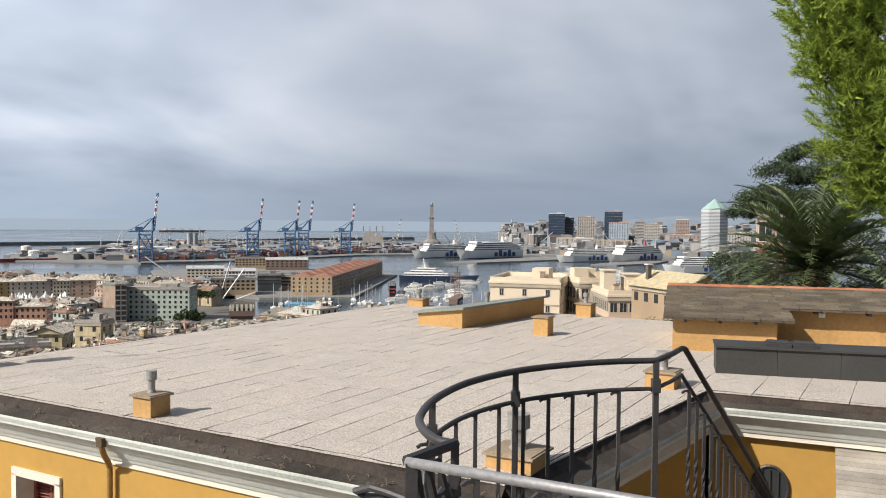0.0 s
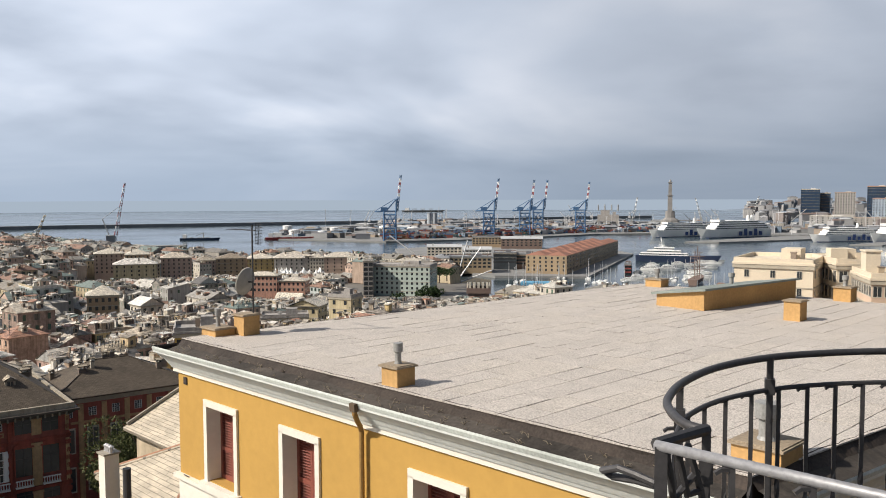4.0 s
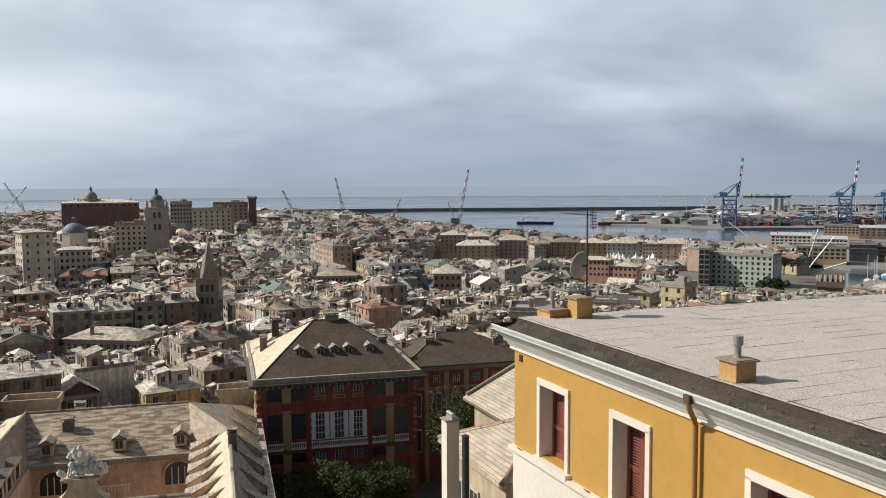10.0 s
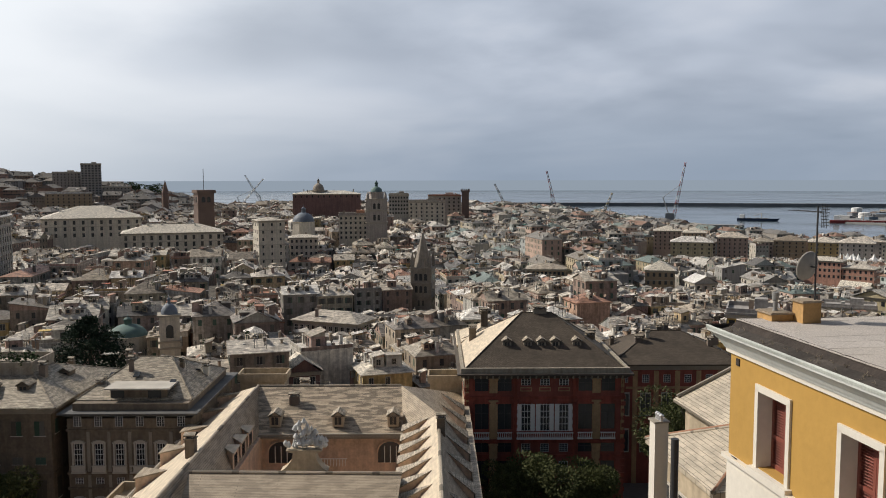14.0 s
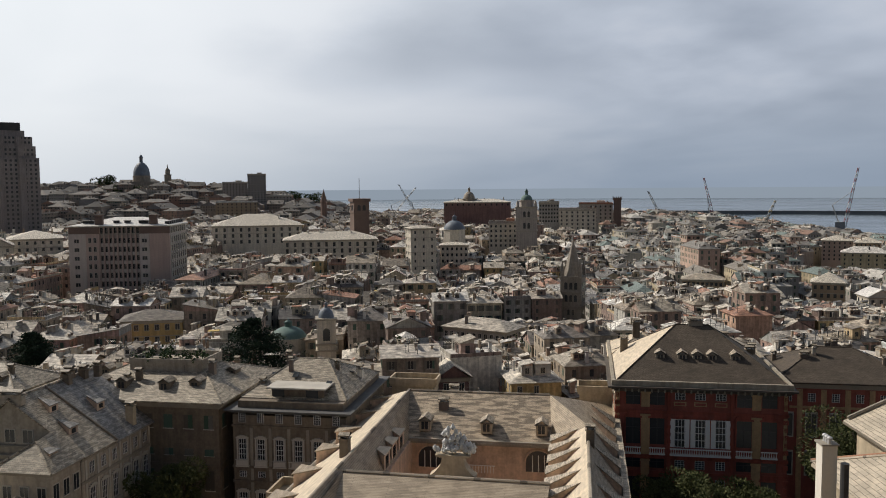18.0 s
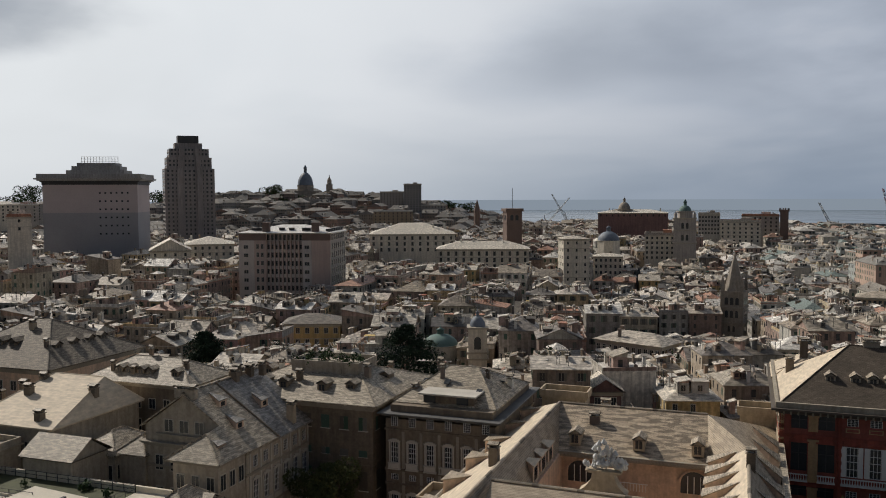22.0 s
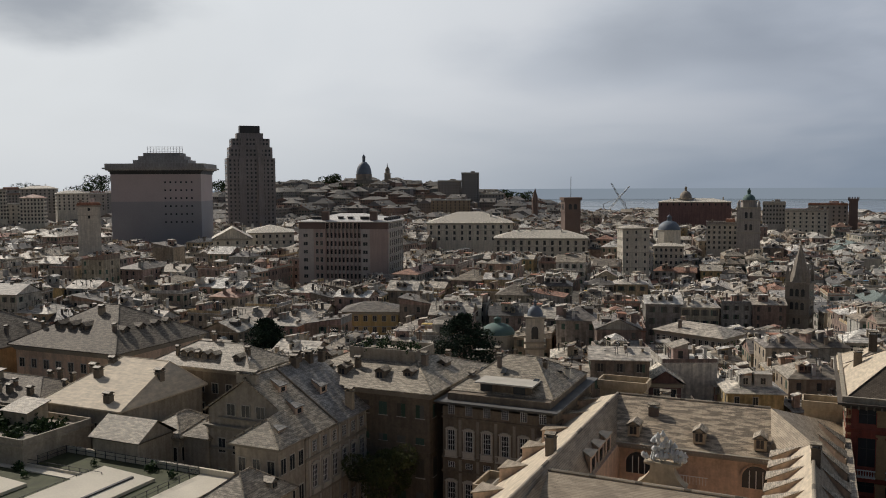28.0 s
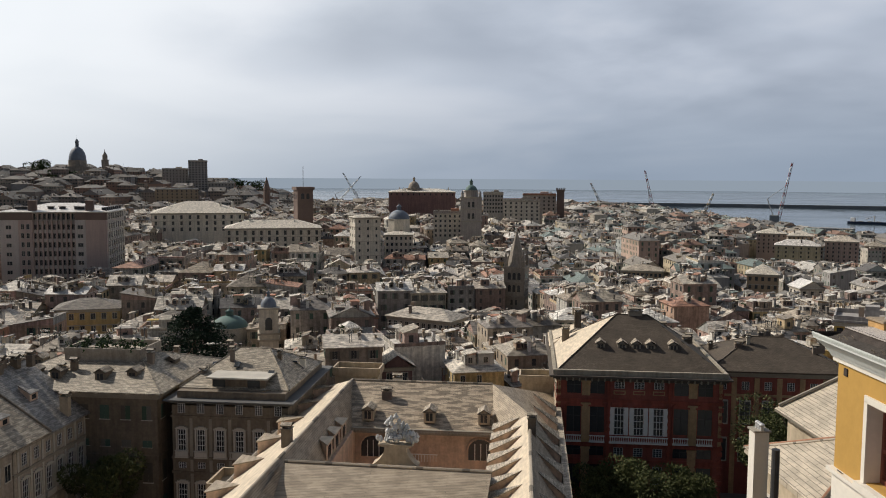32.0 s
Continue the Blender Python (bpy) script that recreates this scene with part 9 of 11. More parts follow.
def roof_hut():
    """The ochre hut with a slate roof and a terracotta ridge."""
    t = thing("roof_hut", "ochre plastered hut with slate roof and terracotta ridge", "hut", spot(5.67, 20.56, ROOF_Z, -16))
    a = Acc()
    a.box(Matrix.Translation((1.2, 2.2, 0)), 2.4, 4.4, 0.86)
    part("wall", a, [M_box], t)
    a = Acc()
    a.box(Matrix.Translation((6.4, 2.9, 0)), 8.0, 3.0, 1.0)
    part("rear_wall", a, [M_box], t)
    for x0, x1, y0, y1, z0, z1 in ((-0.22, 2.75, -0.35, 4.4, 0.86, 1.26), (2.6, 10.5, 0.95, 4.4, 1.03, 1.27)):
        rows = 14 if x0 < 0 else 10
        rt = random.Random(int(x1 * 10))
        base = Acc()
        base.face([(x0, y0, z0), (x1, y0, z0), (x1, y1, z1), (x0, y1, z1)])
        base.face([(x0, y0, z0 - .05), (x0, y1, z1 - .05), (x1, y1, z1 - .05), (x1, y0, z0 - .05)])
        base.face([(x0, y0, z0 - .05), (x1, y0, z0 - .05), (x1, y0, z0), (x0, y0, z0)])
        part("roof_deck", base, [M_slate2], t)
        for r in range(rows):
            x = x0 + rt.uniform(-0.2, 0)
            while x < x1:
                w = rt.uniform(0.32, 0.62)
                ya, yb = y0 + (y1 - y0) * r / rows, y0 + (y1 - y0) * (r + 1.15) / rows
                za, zb = z0 + (z1 - z0) * (ya - y0) / (y1 - y0), z0 + (z1 - z0) * (yb - y0) / (y1 - y0)
                s = Acc()
                xa, xb = max(x, x0), min(x + w - .008, x1)
                if xb - xa > 0.05:
                    h = 0.045 + rt.uniform(0, .02)
                    s.face([(xa, ya, za + h), (xb, ya, za + h), (xb, yb, zb + .012), (xa, yb, zb + .012)])
                    s.face([(xa, ya, za + .004), (xb, ya, za + .004), (xb, ya, za + h), (xa, ya, za + h)])
                    s.face([(xa, yb, zb), (xa, ya, za), (xa, ya, za + h), (xa, yb, zb + .012)])
                    s.face([(xb, ya, za), (xb, yb, zb), (xb, yb, zb + .012), (xb, ya, za + h)])
                    part("slate", s, [M_hut_slate], t)
                x += w
    x = -0.2
    tile = Acc()
    pts = [(0.11 * math.cos(math.pi * i / 6), 0.09 * math.sin(math.pi * i / 6)) for i in range(7)]
    for i in range(6):
        tile.face([(0, *pts[i]), (0.4, pts[i][0] * .85, pts[i][1] * .85), (0.4, pts[i + 1][0] * .85, pts[i + 1][1] * .85), (0, *pts[i + 1])])
    me = tile.mesh("ridge_tile", [M_terracotta], True)
    while x < 10.3:
        part("ridge_tile", me, None, t, m=Matrix.Translation((x, 4.4, 1.26)))
        x += 0.37
    a = Acc()
    for x in (0.3, 1.1, 1.9, 3.4, 4.6, 5.8, 7.0, 8.2):
        a.box(Matrix.Translation((x, -0.1 if x < 2.6 else 1.2, (0.86 if x < 2.6 else 1.02) - .12)), 0.07, 0.4, 0.08, bottom=True)
    part("rafter_ends", a, [M_dark], t)
    a = Acc()
    m = Matrix.Translation((3.55, 1.2, 0.82))
    a.box(m, 0.14, 0.08, 0.12)
    a.tube([m @ Vector((0, -.05, .1)), m @ Vector((0.03, -.2, .14))], 0.03, 8)
    part("flood_lamp", a, [M_white], t)


M_hut_slate = mat("hut_slate", [(0.13, 0.108, 0.08), (0.15, 0.125, 0.095), (0.115, 0.098, 0.075), (0.17, 0.145, 0.11)], vary=0.4, scale=4, ob_random=True)
M_terracotta = mat("terracotta", [(0.42, 0.16, 0.08), (0.48, 0.20, 0.11), (0.36, 0.14, 0.08)], vary=0.25, scale=4, ob_random=True)
roof_hut()


def dark_bench():
    t = thing("skylight_kerb", "long dark metal-covered kerb with skylight hatches", "skylight", spot(5.72, 17.42, ROOF_Z, -15))
    for i in range(5):
        a = Acc()
        a.box(Matrix.Translation((0.6 + i * 1.2, 0.45, 0)), 1.194, 0.9, 0.56)
        part("kerb_panel", a, [M_slab], t)
    a = Acc()
    a.box(Matrix.Translation((3.0, 0.45, 0.56)), 6.05, 1.0, 0.04, bottom=True)
    part("cover", a, [M_slab], t)
    for x in (1.25, 4.1):
        for k in (0, 1):
            a = Acc()
            a.box(Matrix.Translation((x + k * 0.5, 0.35, 0.60)), 0.48, 0.5, 0.07)
            a.box(Matrix.Translation((x + k * 0.5, 0.35, 0.67)), 0.40, 0.42, 0.03)
            part("hatch", a, [M_dark], t)


dark_bench()


def small_wood_roof():
    t = thing("lean_to_roof", "grey weathered plank lean-to roof by the wing", "roof", spot(6.97, 14.71, 0, -23.8))
    for i in range(20):
        a = Acc()
        a.box(Matrix.Translation((1.75, -0.12 - i * 0.115, 76.0 - i * 0.05)) @ Matrix.Rotation(radians(20), 4, "X"), 3.5, 0.13, 0.02, bottom=True)
        part("plank", a, [M_plank], t)
    a = Acc()
    a.prism([(0.1, -2.2), (3.4, -2.2), (3.4, -0.05), (0.1, -0.05)], 70, 74.9)
    part("wall", a, [M_yellow], t)


M_plank = mat("grey_plank", [(0.33, 0.30, 0.26), (0.38, 0.35, 0.31), (0.28, 0.26, 0.23)], vary=0.3, scale=5, ob_random=True)
small_wood_roof()


# ---- the spiral stair's railing in front of the camera ----
def smooth_path(pts, n=6):
    """A smooth line through points."""
    out = []
    p = [Vector(q) for q in pts]
    for i in range(len(p) - 1):
        a, b, c, d = p[max(i - 1, 0)], p[i], p[i + 1], p[min(i + 2, len(p) - 1)]
        for k in range(n):
            t = k / n
            out.append(0.5 * ((2 * b) + (c - a) * t + (2 * a - 5 * b + 4 * c - d) * t * t + (3 * b - a - 3 * c + d) * t ** 3))
    out.append(p[-1])
    return out


def baluster(parent, p, z0, z1, twisted=True):
    """A square iron bar, twisted in its middle, with a scroll under the rail."""
    a = Acc()
    r = 0.0088
    k = 0
    n = 22 if twisted else 2
    rings = []
    for i in range(n + 1):
        z = z0 + (z1 - z0) * i / n
        t = i / n
        ang = 0.0
        if twisted:
            ang = 2 * math.pi * 1.5 * min(max((t - 0.30) / 0.42, 0), 1)
        rings.append([Vector((p[0] + r * 1.414 * math.cos(ang + math.pi / 4 + q * math.pi / 2), p[1] + r * 1.414 * math.sin(ang + math.pi / 4 + q * math.pi / 2), z)) for q in range(4)])
    for u, w in zip(rings, rings[1:]):
        for q in range(4):
            a.face([u[q], u[(q + 1) % 4], w[(q + 1) % 4], w[q]])
    a.tube([(p[0], p[1], z1 - 0.012), (p[0] - 0.03, p[1] - 0.012, z1 - 0.012), (p[0] - 0.045, p[1] - 0.018, z1 - 0.022)], 0.008, 5)
    return part("baluster", a, [M_iron], parent)


def stair_railing():
    t = thing("stair_railing", "dark grey wrought-iron railing of a spiral stair", "railing")
    HZ, LZ, FZ = 79.28, 79.135, 78.3
    plan = [(0.04, 2.65), (-0.02, 2.71), (-0.065, 2.86), (-0.075, 3.04), (-0.02, 3.33), (0.12, 3.66), (0.35, 3.94), (0.61, 4.12), (0.86, 4.23), (1.10, 4.28)]
    curve = smooth_path([(x, y, 0) for x, y in plan], 6)
    a = Acc()
    a.tube([(p.x, p.y, HZ) for p in curve] + [(1.22, 4.43, HZ + 0.01), (1.31, 4.56, HZ + 0.02)], 0.0155, 12)
    part("handrail", a, [M_iron], t, "rounded grey iron handrail", smooth=True)
    a = Acc()
    a.tube([(-0.03, 2.98, LZ - 0.25), (-0.06, 3.0, LZ - 0.1), (-0.06, 3.06, LZ - 0.03), (-0.035, 3.2, LZ)] + [(p.x, p.y, LZ) for p in curve if p.y > 3.25] + [(1.22, 4.43, LZ + 0.01), (1.31, 4.56, LZ + 0.02)], 0.011, 8)
    part("lower_rail", a, [M_iron], t)
    # flight of stairs going down
    top, end = Vector((1.31, 4.56, HZ + 0.02)), Vector((2.62, 6.35, 77.75))
    a = Acc()
    a.tube([top, top + Vector((0.03, 0.04, -0.01)), end], 0.016, 10)
    part("stair_handrail", a, [M_iron], t)
    a = Acc()
    a.tube([top - Vector((0, 0, .145)), end - Vector((0, 0, .145))], 0.011, 8)
    part("stair_lower_rail", a, [M_iron], t)
    # posts
    for x, y, z0 in ((0.35, 3.94, FZ - 0.6), (1.10, 4.28, FZ - 0.6), (-0.035, 3.28, FZ - 0.4), (0.045, 2.66, FZ)):
        a = Acc()
        a.box(Matrix.Translation((x, y, z0)), 0.027, 0.027, HZ - z0)
        a.box(Matrix.Translation((x, y, LZ - 0.02)), 0.042, 0.042, 0.07, bottom=True)
        part("post", a, [M_iron], t)
    # balusters at even steps along the curve
    length, last = 0.0, None
    for p, q in zip(curve, curve[1:]):
        if p.y < 3.3 and p.x < 0.1 and p.y < 3.2:
            continue
        length += (q - p).length
        if last is None or length - last > 0.128:
            last = length
            if min((Vector((px, py)) - Vector((p.x, p.y))).length for px, py in ((0.35, 3.94), (1.10, 4.28), (-0.035, 3.28))) > 0.045:
                baluster(t, (p.x, p.y), FZ - 0.6, LZ)
    n = 17
    for i in range(1, n):
        k = i / n
        p = top.lerp(end, k)
        baluster(t, (p.x, p.y), p.z - 1.35, p.z - 0.15, True)
    a = Acc()
    a.tube([top + Vector((0.06, 0.06, -1.2)), end + Vector((0.0, 0.0, -1.0))], 0.02, 6)
    part("stringer", a, [M_iron], t)
    return t


stair_railing()


def platform():
    t = thing("belvedere_railing", "worn pale steel rail of the belvedere platform", "railing")
    FZ = 78.3
    a = Acc()
    pts = [(-0.10, 2.45), (0.48, 2.14), (1.6, 1.52), (3.4, 0.55)]
    a.tube([(x, y, 79.28) for x, y in pts], 0.0155, 12)
    part("handrail", a, [M_rail], t, smooth=True)
    a = Acc()
    a.tube([(0.045, 2.66, 79.28), (-0.03, 2.56, 79.28), (-0.10, 2.46, 79.28)], 0.019, 8)
    part("link_rail", a, [M_iron], t)
    for x, y in ((-0.085, 2.45), (1.6, 1.52), (3.3, 0.6)):
        a = Acc()
        a.box(Matrix.Translation((x, y, FZ)), 0.036, 0.036, 0.98)
        part("post", a, [M_iron], t)
    a = Acc()
    m = Matrix.Translation((-0.16, 2.5, 79.16))
    a.tube([m @ Vector((0.06, -0.03, 0.0)), m @ Vector((0.0, 0, 0.012)), m @ Vector((-0.05, 0.02, 0.02)), m @ Vector((-0.10, 0.05, 0.0)), m @ Vector((-0.07, 0.06, -0.02)), m @ Vector((0.0, 0.02, -0.012)), m @ Vector((0.06, -0.02, -0.01))], 0.012, 8)
    part("latch", a, [M_iron], t, "dark iron latch on the gate post")
    for k in range(3):
        a = Acc()
        a.tube([(-0.07 + k * 0.03, 2.48 + 0.05 * k, FZ + 0.95), (-0.05 + k * 0.04, 2.52 + 0.05 * k, FZ + 0.8), (0.02 + k * 0.01, 2.62, FZ + 0.86 - 0.06 * k)], 0.012, 6)
        part("scroll", a, [M_iron], t)
    for i in range(1, 18):
        p = Vector((-0.085, 2.45)).lerp(Vector((3.3, 0.62)), i / 18)
        baluster(t, (p.x, p.y), FZ, 79.27, False)
    fl = Acc()
    poly = [(-0.22, 2.5), (-1.6, -1.5), (-1.0, -12), (12, -12), (12, -4.0), (3.45, 0.55)]
    area = sum(p[0] * q[1] - q[0] * p[1] for p, q in zip(poly, poly[1:] + poly[:1]))
    fl.prism(poly if area > 0 else poly[::-1], 60, FZ)
    structure("belvedere_floor", fl, M_quay, "stone paved belvedere platform", "floor")


platform()

# ---- the port ----
RQ = random.Random(77)
M_blue = mat("crane_blue", (0.07, 0.15, 0.28), rough=0.5, vary=0.15, scale=0.1)
M_redw = mat("boom_red", (0.33, 0.07, 0.06), rough=0.5, vary=0.15)
M_hullw = mat("white_hull", (0.80, 0.80, 0.78), rough=0.4, vary=0.06, scale=0.1)
M_navy = mat("navy_hull", (0.03, 0.045, 0.09), rough=0.4, vary=0.2, scale=0.1)
M_hullr = mat("red_hull", (0.30, 0.05, 0.05), rough=0.5, vary=0.25, scale=0.1)
M_hullb = mat("blue_mark", (0.03, 0.06, 0.18), rough=0.4, vary=0.1)
M_redroof = mat("red_tile_roof", (0.30, 0.145, 0.10), vary=0.25, scale=0.2)
M_wareh = mat("warehouse_ochre", (0.35, 0.265, 0.17), vary=0.25, scale=0.2)
M_glassd = glass_like("dark_glazing", (0.05, 0.06, 0.07), 0.25)
M_cont = mat("containers", [(0.20, 0.06, 0.05), (0.06, 0.10, 0.20), (0.24, 0.24, 0.24), (0.07, 0.12, 0.12), (0.22, 0.12, 0.07), (0.12, 0.13, 0.16), (0.09, 0.15, 0.26), (0.26, 0.08, 0.06)], rough=0.7, vary=0.2, scale=0.1, island=True)
M_lhouse = mat("lighthouse_stone", (0.245, 0.235, 0.225), vary=0.2, scale=0.2)
M_silo = mat("grey_silo", (0.36, 0.39, 0.42), vary=0.15, scale=0.1)
M_shedw = mat("port_sheds", [(0.24, 0.245, 0.25), (0.17, 0.175, 0.18), (0.40, 0.40, 0.40), (0.22, 0.21, 0.19), (0.15, 0.20, 0.26), (0.28, 0.23, 0.18), (0.20, 0.21, 0.23)], rough=0.7, vary=0.2, scale=0.1, island=True)
M_shedr = mat("port_shed_roofs", [(0.25, 0.26, 0.27), (0.18, 0.18, 0.19), (0.20, 0.15, 0.13), (0.17, 0.22, 0.28), (0.46, 0.47, 0.48), (0.22, 0.23, 0.24)], rough=0.7, vary=0.2, scale=0.1, island=True)


def bar(acc, p, q, r, mi=0, sides=4):
    acc.tube([p, q], r, sides, mi)


def gantry_crane(az, d, tip, turn=0.0):
    """A blue quayside crane with its red and white boom raised."""
    m = at(az, d) @ Matrix.Rotation(radians(turn), 4, "Z")
    t = thing("container_crane", "blue quayside container crane with raised red-white boom", "crane", m, group="container cranes of the port")
    k = tip / 108.0
    for x in (-10 * k, 10 * k):
        for y in (-9 * k, 9 * k):
            a = Acc()
            bar(a, (x, y, 2), (x * 0.94, y * .8, 50 * k), 1.3 * k)
            part("leg", a, [M_blue], t)
    a = Acc()
    for z in (9 * k, 22 * k, 44 * k):
        for y in (-9 * k, 9 * k):
            bar(a, (-10 * k, y * (1 - z / 230 / k), z), (10 * k, y * (1 - z / 230 / k), z), 1.0 * k)
        for x in (-10 * k, 10 * k):
            bar(a, (x, -9 * k, z), (x, 9 * k, z), 1.0 * k)
    for y in (-9 * k, 9 * k):
        bar(a, (-10 * k, y, 9 * k), (10 * k, y * .85, 44 * k), 0.6 * k)
        bar(a, (10 * k, y, 9 * k), (-10 * k, y * .85, 44 * k), 0.6 * k)
    part("portal_frame", a, [M_blue], t)
    a = Acc()
    for y in (-3 * k, 3 * k):
        bar(a, (-24 * k, y, 49 * k), (12 * k, y, 50 * k), 1.0 * k)
        bar(a, (-22 * k, y, 51 * k), (8 * k, y, 69 * k), 0.5 * k)
    a.box(Matrix.Translation((-9 * k, 0, 50 * k)), 11 * k, 7 * k, 6 * k)
    part("rear_girder", a, [M_blue], t)
    a = Acc()
    for y in (-3 * k, 3 * k):
        bar(a, (10 * k, y, 48 * k), (11 * k, 0, 70 * k), 1.4 * k)
        bar(a, (-6 * k, y, 50 * k), (11 * k, 0, 70 * k), 1.1 * k)
    part("apex_frame", a, [M_blue], t)
    # stairs and ties between the legs
    a = Acc()
    for y in (-9 * k, 9 * k):
        for z0, z1 in ((9, 22), (22, 44), (2, 9)):
            bar(a, (-10 * k, y, z0 * k), (0, y, z1 * k), 0.6 * k)
            bar(a, (10 * k, y, z0 * k), (0, y, z1 * k), 0.6 * k)
        for z in (14, 30, 37):
            bar(a, (-10 * k, y, z * k), (10 * k, y, z * k), 0.45 * k)
    tagged(part("bracing", a, [M_blue], t), kind="stuff")
    n = 10
    p0, p1 = Vector((12 * k, 0, 50 * k)), Vector((18 * k, 0, tip))
    for i in range(n):
        a = Acc()
        for s in (-1, 1):
            o = Vector((s * 1.3 * k, 0, 0))
            bar(a, p0.lerp(p1, i / n) + o, p0.lerp(p1, (i + 1) / n) + o, 0.55 * k)
            bar(a, p0.lerp(p1, i / n) + o, p0.lerp(p1, (i + 1) / n) - o, 0.45 * k)
        part("boom", a, [M_blue if i < 4 or i == 9 else (M_redw if i % 2 else M_hullw)], t)


def hull(acc, m, L, B, H, mi=0, bow=0.22, rake=0.05):
    """A ship's hull along x with a pointed bow at +x."""
    sec = [(-0.5, 0.86, 1.0), (-0.42, 1.0, 1.0), (0.5 - bow, 1.0, 1.0), (0.5 - bow * 0.45, 0.62, 1.08), (0.5, 0.03, 1.16)]
    rows = []
    for x, b, h in sec:
        y = b * B / 2
        xt = x * L + (rake * L if x > 0.4 else 0)
        rows.append([m @ Vector(p) for p in ((x * L * (0.97 if x > 0.4 else 1), -y * .72, -0.5), (xt, -y, H * h), (xt, y, H * h), (x * L * (0.97 if x > 0.4 else 1), y * .72, -0.5))])
    for r, s in zip(rows, rows[1:]):
        for k in range(3):
            acc.face([r[k], s[k], s[k + 1], r[k + 1]], mi)
    acc.face(list(reversed(rows[0])), mi)
    acc.face(rows[-1], mi)


def ferry(x, y, turn, L, label, funnels=1, mark=None):
    m = spot(x, y, 0, turn)
    t = thing("ferry", label, "ferry", m, group="ferries in the port")
    B, H = L * 0.17, L * 0.10
    a = Acc()
    hull(a, I4, L, B, H)
    part("hull", a, [M_hullw], t)
    a = Acc()
    a.box(Matrix.Translation((-L * .02, 0, -0.4)), L * 0.93, B * 1.004, L * 0.012)
    part("boot_stripe", a, [M_navy], t)
    z = H
    for i, (f, b) in enumerate(((0.80, 0.98), (0.76, 0.94), (0.70, 0.9), (0.5, 0.84))):
        a = Acc()
        h = L * 0.025
        a.box(Matrix.Translation((-L * 0.05, 0, z)), L * f, B * b, h)
        deck = part("deck", a, [M_hullw], t)
        a = Acc()
        a.box(Matrix.Translation((-L * 0.05, 0, z + h * .35)), L * f * .96, B * b + 0.12, h * .35)
        part("window_band", a, [M_glassd], deck)
        z += h
    a = Acc()
    a.box(Matrix.Translation((L * 0.25, 0, z - L * .01)), L * 0.08, B * 0.95, L * 0.022)
    part("bridge", a, [M_hullw], t)
    for i in range(funnels):
        a = Acc()
        mm = Matrix.Translation((-L * (0.2 + 0.06 * i), 0, z)) @ Matrix.Shear("XY", 4, (-0.0, 0))
        a.lathe(mm, [(L * .022, 0), (L * .02, L * .03), (L * .014, L * .065)], 8)
        part("funnel", a, [M_hullw if mark is None else mark], t)
    for i in range(5):
        for s in (-1, 1):
            a = Acc()
            a.box(Matrix.Translation((-L * .32 + i * L * .075, s * (B / 2 + .05), H * .25)), L * .05, 0.15, H * (0.5 + 0.3 * (i % 2)))
            part("side_mark", a, [M_hullb], t)
    return t


